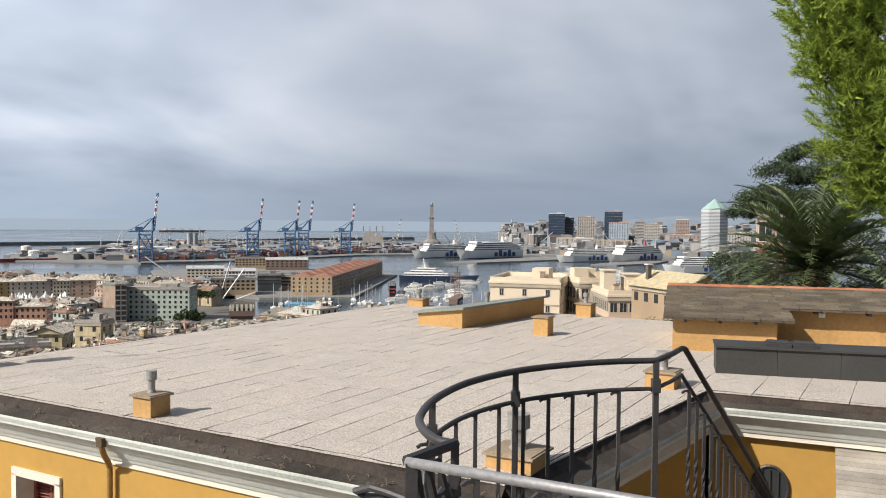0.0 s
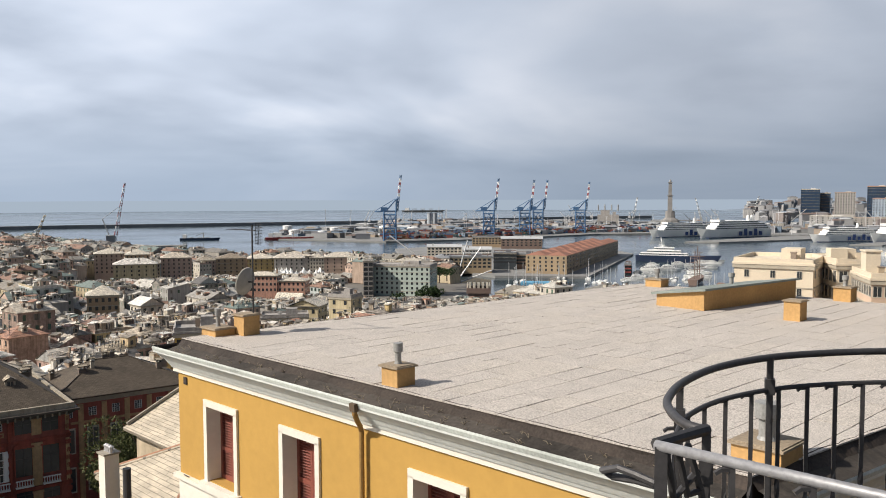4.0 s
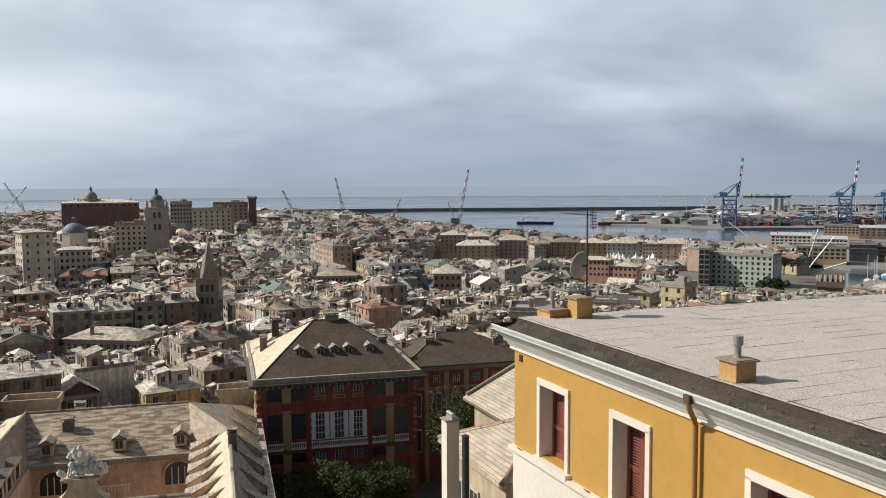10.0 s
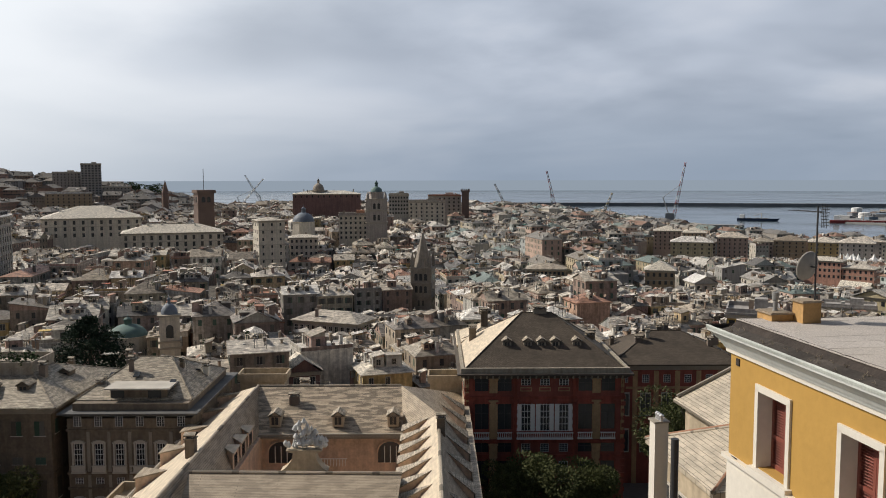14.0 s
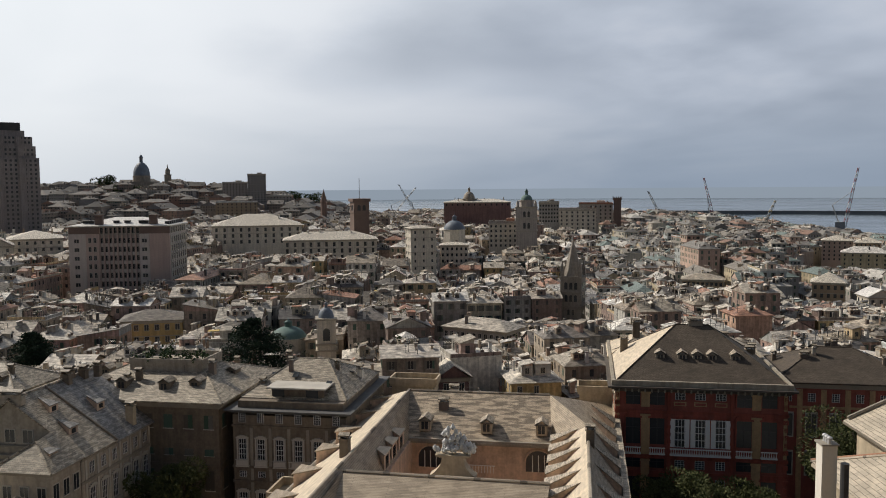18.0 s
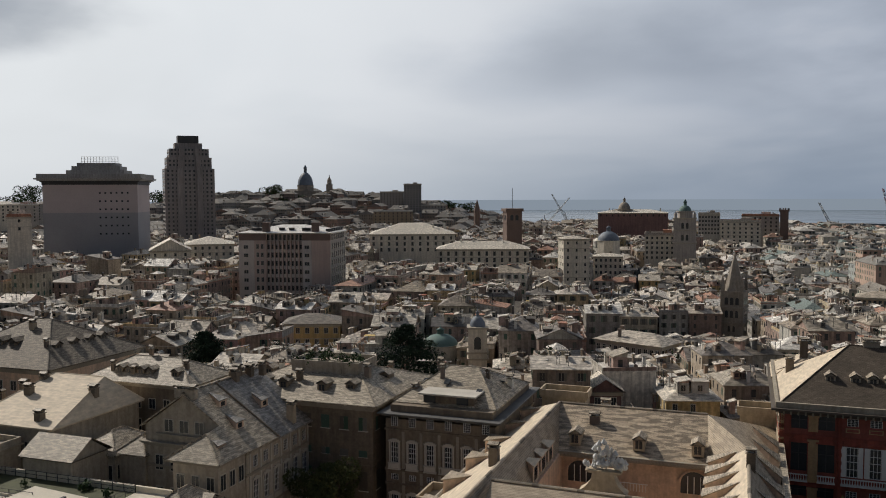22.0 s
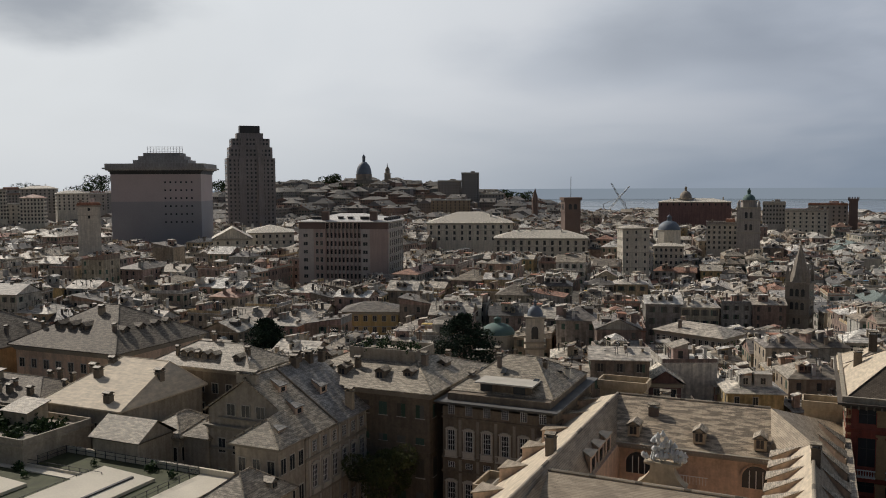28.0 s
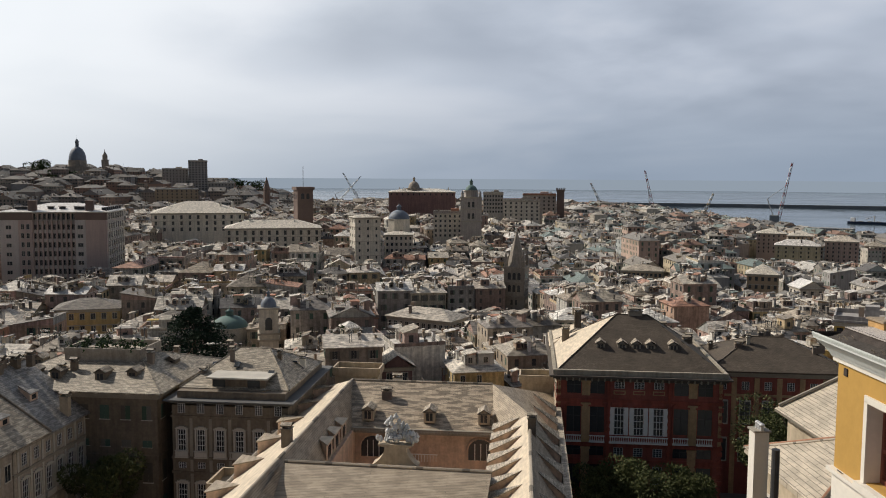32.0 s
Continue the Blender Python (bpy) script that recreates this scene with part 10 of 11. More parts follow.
def container_port():
    for x, yb, yt in ((257, 462, 353), (447, 455, 358), (513, 452, 360), (537, 450, 360), (612, 448, 363)):
        az = -math.degrees(math.atan((x - 784) / 1488))
        el = -2.12 + math.degrees(math.atan((441 - yb) / 1488))
        d = (80 - 2.6) / math.tan(radians(-el + 0.12)) + 20
        tip = 80 + d * math.tan(radians(-2.12 + math.degrees(math.atan((441 - yt) / 1488)) + (784 - x) * 0.00035))
        gantry_crane(az, d, tip)
    sheds, roofs, boxes, tanks = Acc(), Acc(), Acc(), Acc()
    for i in range(820):
        x, y = RQ.uniform(-820, 700), RQ.uniform(1420, 2450)
        az, d = az_of(x, y), math.hypot(x, y)
        front = lerp_table(az, [(-25, 1700), (-14, 1770), (-8, 1790), (0, 1830), (5.5, 1790), (13, 1560), (20, 1470), (27, 1620), (31, 1750)])
        if d < front + 25 or az > 27 or az < -24 or (az < -16 and d < 1750):
            continue
        w, dp, h = RQ.uniform(9, 42), RQ.uniform(8, 22), RQ.uniform(3.5, 10) * (1.3 if az < -5 else 1)
        m = spot(x, y, 2.5, RQ.choice((-20, -10, 25, 62)) + RQ.uniform(-6, 6))
        sheds.box(m, w, dp, h)
        roofs.roof(m @ Matrix.Translation((0, 0, h)), w, dp, RQ.uniform(0.5, 3), RQ.choice(("gable", "hip", "gable")), 0.4, 0, 0)
    for i in range(900):
        a, d = RQ.uniform(2, 20), 0
        front = lerp_table(a, [(0, 1830), (5.5, 1790), (13, 1560), (20, 1480)])
        d = front + RQ.uniform(20, 190)
        p = polar(a, d)
        for k in range(RQ.randint(1, 4)):
            boxes.box(spot(p.x, p.y, 2.6 + k * 2.6, 20 + RQ.choice((0, 90))), 12.2, 2.5, 2.55)
    for i in range(7):
        a = RQ.uniform(14, 27)
        p = polar(a, RQ.uniform(1650, 2100))
        r = RQ.uniform(6, 13)
        tanks.lathe(spot(p.x, p.y, 2.5), [(r, 0), (r, r * .9), (r * .9, r * .98), (0.5, r * 1.1)], 12)
    for acc, name, mats, lab in ((sheds, "port_sheds", [M_shedw], "sheds and offices on the container quay"), (roofs, "port_shed_roofs", [M_shedr], "metal roofs of the port sheds"), (boxes, "container_stacks", [M_cont], "stacked shipping containers"), (tanks, "storage_tanks", [M_hullw], "white round storage tanks")):
        tagged(part(name, acc, mats), lab, "port", kind="stuff")
    # light masts and small jib cranes of the yards
    masts = Acc()
    for i in range(120):
        p = polar(RQ.uniform(-22, 24), RQ.uniform(1780, 2500))
        h = RQ.uniform(18, 42)
        masts.tube([(p.x, p.y, 2), (p.x, p.y, h)], 0.5, 4, 0)
        if i % 3 == 0:
            q = Vector((p.x + RQ.uniform(-26, 26), p.y, h + RQ.uniform(2, 22)))
            masts.tube([(p.x, p.y, h * .8), q], 0.6, 4, 0)
            masts.box(spot(p.x, p.y, h * .55, 0), 5, 5, 5)
        else:
            masts.box(spot(p.x, p.y, h, 0), 4.5, 1.2, 0.8)
    tagged(part("port_masts", masts, [M_zinc2]), "thin light masts and small jib cranes of the port", "port", kind="stuff")
    # twin silos
    for x in (335, 345):
        t = thing("silo", "grey round harbour silo", "silo", at(-math.degrees(math.atan((x - 784) / 1488)), 2050), group="silos")
        a = Acc()
        a.lathe(I4, [(6, 2), (6, 38), (6.3, 38), (6.3, 39.5)], 12)
        part("shell", a, [M_silo], t)
    # mooring ships
    for (x, y), L, turn, hm, lab in (((-698, 1412), 85, 24, M_hullr, "red and dark blue cargo ship at its berth"), ((-855, 1365), 70, 20, M_navy, "dark coastal tanker in the harbour"), ((-1702, 5969), 210, 12, M_lhouse, "long distant tanker on the sea")):
        if L > 200:
            x, y = polar(17.26, 4300).xy
        t = thing("cargo_ship", lab, "ship", spot(x, y, 0, turn))
        a = Acc()
        hull(a, I4, L, L * .15, L * .06 if L < 200 else 8)
        part("hull", a, [hm], t)
        a = Acc()
        a.box(Matrix.Translation((-L * .38, 0, L * .05 if L < 200 else 8)), L * .1, L * .12, L * .1 if L < 200 else 12)
        part("bridge_house", a, [M_hullw], t)
        for i in range(3):
            a = Acc()
            a.box(Matrix.Translation((-L * .2 + i * L * .2, 0, L * .06)), L * .1, L * .1, L * .015)
            part("hatch", a, [M_zinc], t)
        if L < 200:
            a = Acc()
            bar(a, (L * .1, 0, L * .06), (L * .1, 0, L * .2), 0.8)
            bar(a, (L * .1, 0, L * .2), (-L * .1, 0, L * .12), 0.5)
            part("derrick", a, [M_zinc], t)


def lighthouse():
    az, d = 0.77, 2150
    t = thing("lighthouse", "tall grey stone lighthouse in two tiers", "lighthouse", at(az, d))
    zt, zm, zb = 120.1, 79.7, 42.1
    a = Acc()
    a.lathe(I4 @ Matrix.Diagonal((1.5, 0.8, 1, 1)), [(17, 2), (15, zb * .45), (8.5, zb * .6), (7.5, zb)], 9)
    part("rock", a, [M_lhouse], t)
    for z0, z1, w in ((zb - 3, zm, 11.5), (zm + 1.8, zt - 9, 8.5)):
        a = Acc()
        a.box(Matrix.Translation((0, 0, z0)), w, w, z1 - z0, taper=.93)
        part("tier", a, [M_lhouse], t)
        a = Acc()
        a.box(Matrix.Translation((0, 0, z1)), w * 1.25, w * 1.25, 1.8, bottom=True)
        part("gallery", a, [M_lhouse], t)
    a = Acc()
    a.lathe(Matrix.Translation((0, 0, zt - 7.2)), [(2.6, 0), (2.6, 3.5), (2.9, 3.6), (1.4, 5.4), (0.2, 7.2)], 10)
    part("lantern", a, [M_zinc], t)


def ferries():
    for az, d, turn, L, lab, fn, fm in ((-0.02, 1690, 214, 135, "white ferry with blue side marks at its berth", 1, None), (-3.26, 1690, 218, 160, "white ferry with two raked funnels and blue marks", 2, None), (-9.69, 1600, 205, 120, "white ferry with a low funnel", 1, None), (-12.91, 1630, 220, 150, "white ferry with a red funnel", 1, M_redw)):
        p = polar(az, d)
        ferry(p.x, p.y, turn, L, lab, fn, fm)
    p = polar(-17.11, 1330)
    ferry(p.x, p.y, 196, 120, "white cruise ship with stacked balcony decks", 1)


M_wpale = mat("western_tower_render", (0.40, 0.39, 0.375), vary=0.15, scale=0.1)
M_wbrown = mat("western_brown_render", (0.33, 0.27, 0.245), vary=0.15, scale=0.1)


def city_west():
    """Towers behind the western port."""
    for x0, x1, y, d, m, lab, rows in ((971, 1000, 375, 2450, M_glassb, "dark blue glass office tower", 18), (999, 1016, 381, 2470, M_glassb, "dark blue glass office tower", 16), (1022, 1053, 380, 2400, M_conc, "grey concrete office tower", 14), (1070, 1102, 370, 2400, M_glassb, "dark glass tower behind a white tower", 20), (1078, 1113, 389, 2350, M_glasst, "white and glass office tower", 14), (1125, 1141, 386, 2300, M_wpale, "cream apartment tower near the western port", 16), (1141, 1168, 390, 2300, M_wpale, "cream apartment slab near the western port", 15), (1197, 1220, 382, 2500, M_wbrown, "brown apartment tower on the slope", 16), (1185, 1240, 408, 2450, M_wbrown, "brown apartment row on the slope", 8), (1290, 1330, 402, 2400, M_wpale, "pale apartment row on the slope", 8), (985, 1050, 418, 2100, M_wpale, "long white port terminal", 4), (1050, 1120, 420, 2050, M_conc, "long pale ferry terminal building", 4)):
        az0, az1 = -math.degrees(math.atan((x0 - 784) / 1488)), -math.degrees(math.atan((x1 - 784) / 1488))
        el = -2.12 + math.degrees(math.atan((441 - y) / 1488)) - (x0 - 784) * 0.00035
        block("office_tower" if rows > 9 else "port_building", lab, az0, az1, d, 80 + d * math.tan(radians(el)), 26, m, "flat", 1, rows, 8, ww=2.6, wh=1.8, step=4.0, z0=2)
    # octagonal tower with a pointed green roof
    d = 1950
    az = -17.90
    t = thing("octagonal_tower", "octagonal striped tower with a pointed green roof", "skyscraper", at(az, d))
    r = 60.3 / 2
    z1, zt = 104.1, 127.8
    a = Acc()
    a.lathe(I4, [(r, 2), (r, z1)], 8, 0, .5)
    part("shaft", a, [M_octa], t)
    n = 30
    for i in range(n):
        a = Acc()
        z = 6 + (z1 - 10) * i / n
        a.lathe(I4, [(r + .15, z), (r + .15, z + (z1 - 10) / n * .55)], 8, 0, .5)
        part("window_band", a, [M_octab], t)
    a = Acc()
    a.lathe(I4, [(r * 1.03, z1), (0.2, zt)], 8, 0, .5)
    part("roof", a, [mat("pale_copper", (0.30, 0.44, 0.42), vary=0.1)], t, "pointed pale green copper roof")
    far = Acc()
    fr = Acc()
    for i in range(420):
        a, d = RQ.uniform(-26, -4), RQ.uniform(1900, 3300)
        if a > -9 and d < 2300:
            continue
        p = polar(a, d)
        w, dp, h = RQ.uniform(18, 45), RQ.uniform(14, 26), RQ.uniform(10, 26)
        zz = max(0, (d - 2300) * 0.045)
        m = spot(p.x, p.y, zz, RQ.uniform(0, 90))
        far.box(m, w, dp, h + 4)
        fr.roof(m @ Matrix.Translation((0, 0, h + 4)), w, dp, 3, "hip", 0.5, 0, 0)
    tagged(part("western_town", far, [M_wtown]), "houses of the western town in the distance", "town", kind="stuff")
    tagged(part("western_roofs", fr, [M_shedr]), "roofs of the western town in the distance", "town", kind="stuff")


M_wtown = mat("western_walls", [(0.26, 0.26, 0.27), (0.33, 0.33, 0.33), (0.25, 0.22, 0.21), (0.38, 0.375, 0.37), (0.21, 0.225, 0.25)], vary=0.15, scale=0.1, island=True)
M_glasst = glass_like("white_blue_glass", (0.35, 0.42, 0.50), 0.25)


M_octa = mat("pale_panel", (0.55, 0.56, 0.57), vary=0.05)
M_octab = mat("grey_window_band", (0.20, 0.23, 0.26), rough=0.4, vary=0.1)


def warehouse():
    """The long ochre warehouse with red roofs on the old pier."""
    t = thing("long_warehouse", "long ochre port warehouse with ridged red roofs", "warehouse", spot(-116, 982, 0, 84.6))
    L, w, h = 300, 42, 18.5
    a = Acc()
    a.box(Matrix.Translation((0, 0, 2)), L, w, h)
    part("wall", a, [M_wareh], t)
    for i in range(10):
        a = Acc()
        x = -L / 2 + (i + .5) * L / 10
        a.roof(Matrix.Translation((x, w * .25, 2 + h)), L / 10 - .4, w * .5, 3.6, "hip", 0.2, 0, 0)
        part("roof_bay", a, [M_redroof], t)
        a = Acc()
        a.roof(Matrix.Translation((x, -w * .25, 2 + h)), L / 10 - .4, w * .5, 3.6, "hip", 0.2, 0, 0)
        part("roof_bay", a, [M_redroof], t)
    joined_windows(t, [(I4, L, w / 2, even2(44, L), (5, 9, 13, 17), 1.8, 2.4), (Matrix.Rotation(-math.pi / 2, 4, "Z"), w, L / 2, even2(7, w), (5, 9, 13, 17), 1.8, 2.2), (Matrix.Rotation(math.pi, 4, "Z"), L, w / 2, even2(44, L), (5, 9, 13, 17), 1.8, 2.4)])
    for x0, x1, y0, yb, m, lab, rf in ((456, 498, 490, 519, M_glassd, "dark glazed port hall with a flat roof", "flat"), (498, 532, 492, 518, M_brick, "brown brick port hall with a flat roof", "flat"), (330, 396, 480, 498, M_palew, "pale port pavilion with white roof", "gable"), (398, 452, 484, 500, M_white, "white tent-roofed pavilion on the quay", "gable"), (416, 470, 462, 480, M_wareh, "ochre-brown customs house on the old pier", "flat"), (470, 545, 464, 482, M_brick, "long brown brick port shed", "gable"), (372, 452, 498, 526, M_wareh, "brown aquarium hall on the water edge", "flat"), (345, 372, 500, 530, M_palew, "pale quay house by the old port", "hip"), (690, 700, 506, 520, M_redw, "small red harbour cabin on the pier", "flat")):
        az0, az1 = -math.degrees(math.atan((x0 - 784) / 1488)), -math.degrees(math.atan((x1 - 784) / 1488))
        elb = -2.12 + math.degrees(math.atan((441 - yb) / 1488)) + ((x0 + x1) / 2 - 784) * -0.00035
        elt = -2.12 + math.degrees(math.atan((441 - y0) / 1488)) + ((x0 + x1) / 2 - 784) * -0.00035
        d = 78 / math.tan(radians(-elb))
        block("port_hall", lab, az0, az1, d, 80 + d * math.tan(radians(elt)), 30, m, rf, 3, 3, 9, ww=3, wh=2, z0=1.5, roofmat=M_shedr)
    # hexagonal concrete office with a stair tower
    d = 600
    azl, azr = 20.72, 16.45
    z1 = 30.0
    t, w = block("office_slab", "grey-green office slab with rows of white-framed windows", azl, azr, d, z1, 22, mat("grey_green_panel", (0.43, 0.50, 0.45), vary=0.1, scale=0.3), "flat", 1, 6, 12, turn=-16, ww=1.5, wh=1.75, step=3.4, z0=4, roofmat=M_conc)
    t, w = block("stair_tower", "tall glazed stair tower of the office slab", 21.33, 20.66, d - 4, 34.2, 12, M_conc, "flat", 1, 9, 2, ww=2.8, wh=2.4, step=3.4, z0=4)
    # brick gate tower with battlements
    d = 480
    az = 13.46
    t = thing("brick_tower", "dark brick tower with battlements and an arched window", "tower", at(az, d))
    s, zt = 12.3, 27.9
    keep_free(*polar(az, d).xy, 16)
    a = Acc()
    a.box(Matrix.Translation((0, 0, 5)), s, s, zt - 5)
    part("shaft", a, [M_brick], t)
    for i in range(5):
        for side in range(4):
            a = Acc()
            a.box(Matrix.Rotation(side * math.pi / 2, 4, "Z") @ Matrix.Translation(((i - 2) * s / 5, -s / 2 - .2, zt)), s * .11, .6, 2.2)
            part("merlon", a, [M_palew], t)
    a = Acc()
    a.box(Matrix.Translation((0, 0, zt - 3)), s + 1.4, s + 1.4, 3, bottom=True)
    part("crown", a, [M_brick], t)
    arch_openings(t, I4, s / 2, zt - 9, 2.4, 2.6, 1)


def boats():
    # yachts along the old pier
    for i in range(26):
        k = i / 25
        x, y = -52 + RQ.uniform(-2, 70) + 24 * k, 800 + 260 * k + RQ.uniform(-20, 20)
        L = RQ.uniform(10, 27)
        t = thing("motor_yacht", "white motor yacht moored at the old pier", "yacht", spot(x, y, 0, RQ.uniform(-14, 14)), group="yachts at the pier")
        a = Acc()
        hull(a, I4, L, L * .22, L * .1, 0, .35)
        part("hull", a, [M_hullw], t)
        z = L * .1
        for f, b in ((0.66, .19), (0.44, .16)):
            a = Acc()
            a.box(Matrix.Translation((-L * .08, 0, z)), L * f, L * b, L * .05, taper=.95)
            deck = part("deck", a, [M_hullw], t)
            a = Acc()
            a.box(Matrix.Translation((-L * .08, 0, z + L * .015)), L * f * .97, L * b * 1.01, L * .022, taper=.97)
            part("window_band", a, [M_glassd], deck)
            z += L * .055
    t = thing("motor_yacht", "large navy-hulled superyacht with white decks", "yacht", spot(-6, 1045, 0, -8))
    a = Acc()
    hull(a, I4, 95, 15, 8, 0, .4)
    part("hull", a, [M_navy], t)
    z = 8
    for f, b in ((0.62, 12), (0.44, 11), (0.26, 9)):
        a = Acc()
        a.box(Matrix.Translation((-14, 0, z)), 95 * f, b, 3.2, taper=.94)
        deck = part("deck", a, [M_hullw], t)
        a = Acc()
        a.box(Matrix.Translation((-14, 0, z + 1)), 95 * f * .97, b * 1.01, 1.2, taper=.98)
        part("window_band", a, [M_glassd], deck)
        z += 3.2
    a = Acc()
    bar(a, (-16, 0, z), (-18, 0, z + 12), 0.7)
    bar(a, (-18, -4, z + 6), (-18, 4, z + 6), 0.4)
    part("mast", a, [M_hullw], t)
    # sailing boats: hull, mast, boom
    for i in range(84):
        if i < 62:
            x, y = RQ.uniform(-150, 20), RQ.uniform(700, 850)
        else:
            x, y = RQ.uniform(-40, 60), RQ.uniform(640, 830)
        if -160 < x < -40 and y > 815:
            x += 130
        L = RQ.uniform(9, 16)
        t = thing("sailing_boat", "moored white sailing boat with a bare mast", "boat", spot(x, y, 0, RQ.choice((80, 95, 260)) + RQ.uniform(-8, 8)), group="sailing boats in the marina")
        a = Acc()
        hull(a, I4, L, L * .28, 1.3, 0, .4)
        a.box(Matrix.Translation((-L * .05, 0, 1.3)), L * .4, L * .18, .6, taper=.85)
        part("hull", a, [M_hullw], t)
        a = Acc()
        bar(a, (L * .05, 0, 1.2), (L * .05, 0, L * 1.35), 0.2)
        bar(a, (L * .05, 0, 2.4), (-L * .35, 0, 2.5), 0.12)
        part("mast", a, [M_zinc2], t)
    # tall ship
    t = thing("tall_ship", "dark three-masted sailing ship with furled yards", "ship", spot(14, 800, 0, 80))
    a = Acc()
    hull(a, I4, 48, 10, 5, 0, .3)
    part("hull", a, [M_brick], t)
    for i, h in enumerate((30, 34, 28)):
        a = Acc()
        x = -13 + i * 13
        bar(a, (x, 0, 4), (x, 0, h), 0.4)
        for z in (.45, .65, .83):
            bar(a, (x, -8 + 4 * z, h * z), (x, 8 - 4 * z, h * z), 0.25)
        part("mast", a, [M_brick], t)
    # floating blue pontoon
    t = thing("pontoon", "bright blue floating pool pontoon in the marina", "pontoon", spot(*(-119, 754), 0, 5))
    a = Acc()
    a.box(I4, 42, 16, 2.2)
    part("deck", a, [mat("pool_blue", (0.12, 0.33, 0.50), vary=0.1)], t)
    # white festival tents
    for i in range(22):
        p = polar(RQ.uniform(24.0, 27.2), RQ.uniform(690, 760))
        t = thing("marquee", "white pointed marquee tent", "tent", spot(p.x, p.y, 4, RQ.uniform(0, 90)), group="white marquees")
        a = Acc()
        a.box(I4, 6, 6, 9)
        a.lathe(Matrix.Translation((0, 0, 9)), [(4.4, 0), (1.4, 2.2), (0.1, 5.0)], 4, 0, .5)
        part("canopy", a, [M_white], t)
    # white slanting arms of the panoramic lift
    t = thing("panoramic_lift", "white steel arms fanning from the harbour basin", "landmark", spot(*(-196, 729), 0, 0))
    for dx, dz in ((-62, 44), (-34, 26), (22, 34), (34, 14), (10, 40)):
        a = Acc()
        bar(a, (0, 0, 1), (dx, RQ.uniform(-10, 10), dz), 0.6, 0, 6)
        part("arm", a, [M_zinc2], t)


def lattice_crane(az, d, ztip, lean, base, label, z0=0.0, mat_=None):
    t = thing("lattice_crane", label, "crane", at(az, d))
    L = ztip - z0 - 6
    a = Acc()
    a.box(Matrix.Translation((0, 0, z0)), base, base * .5, 5)
    part("base", a, [M_navy], t)
    a = Acc()
    a.box(Matrix.Translation((0, 0, z0 + 5)), base * .25, base * .25, 12)
    bar(a, (0, 0, z0 + 10), (-base * .2, 0, z0 + L * .45), 0.8)
    bar(a, (-base * .2, 0, z0 + L * .45), (lean * .6, 0, z0 + 6 + L * .6), 0.35)
    part("tower", a, [M_zinc], t)
    n = 12
    p0, p1 = Vector((base * .1, 0, z0 + 8)), Vector((lean, 0, ztip))
    side = Vector((1.6, 0, 0))
    for i in range(n):
        a = Acc()
        q0, q1 = p0.lerp(p1, i / n), p0.lerp(p1, (i + 1) / n)
        w0, w1 = 2.6 * (1 - .6 * i / n), 2.6 * (1 - .6 * (i + 1) / n)
        for s in (-1, 1):
            bar(a, q0 + Vector((s * w0, 0, 0)), q1 + Vector((s * w1, 0, 0)), 0.45)
        bar(a, q0 + Vector((-w0, 0, 0)), q1 + Vector((w1, 0, 0)), 0.3)
        bar(a, q0 + Vector((w0, 0, 0)), q1 + Vector((-w1, 0, 0)), 0.3)
        part("jib_section", a, [(mat_ or M_redw) if i % 2 else M_hullw], t)


def shipyard_cranes():
    lattice_crane(37.49, 1490, 103.3, 24, 60, "tall red and white floating crane")
    lattice_crane(44.98, 1500, 89.7, -16, 40, "red and white lattice harbour crane")
    lattice_crane(42.12, 1400, 53.1, 22, 30, "ochre lattice harbour crane", mat_=M_yelw)
    lattice_crane(47.94, 1380, 68.3, -28, 26, "grey dockside crane with a slanting jib", mat_=M_zinc)
    lattice_crane(64.74, 1900, 84.0, -36, 26, "dark tower crane with a slanting jib", 10, M_zinc)
    lattice_crane(66.21, 1880, 76.4, 52, 20, "dark tower crane behind the town", 10, M_zinc)
    lattice_crane(3.23, 2200, 76.0, 14, 20, "grey dockside lattice crane", 3, M_zinc)
    lattice_crane(-4.20, 2500, 78.5, 22, 20, "grey dockside lattice crane", 3, M_zinc)
    lattice_crane(-1.20, 2400, 73.8, -16, 20, "grey dockside lattice crane", 3, M_zinc)
    # grey power station with chimneys
    t = thing("power_station", "grey power station with short stacks", "industrial building", at(4.76, 2300))
    a = Acc()
    a.box(Matrix.Translation((0, 0, 3)), 56, 24, 26)
    a.box(Matrix.Translation((-8, 0, 29)), 24, 16, 12)
    a.box(Matrix.Translation((16, 0, 29)), 9, 14, 8)
    part("hall", a, [M_conc], t)
    for x in (-26, -9, 9, 26):
        a = Acc()
        a.lathe(Matrix.Translation((x, 0, 40)), [(2, 0), (1.6, 16)], 8)
        part("stack", a, [M_zinc], t)


container_port(), lighthouse(), ferries(), city_west(), warehouse(), boats(), shipyard_cranes()


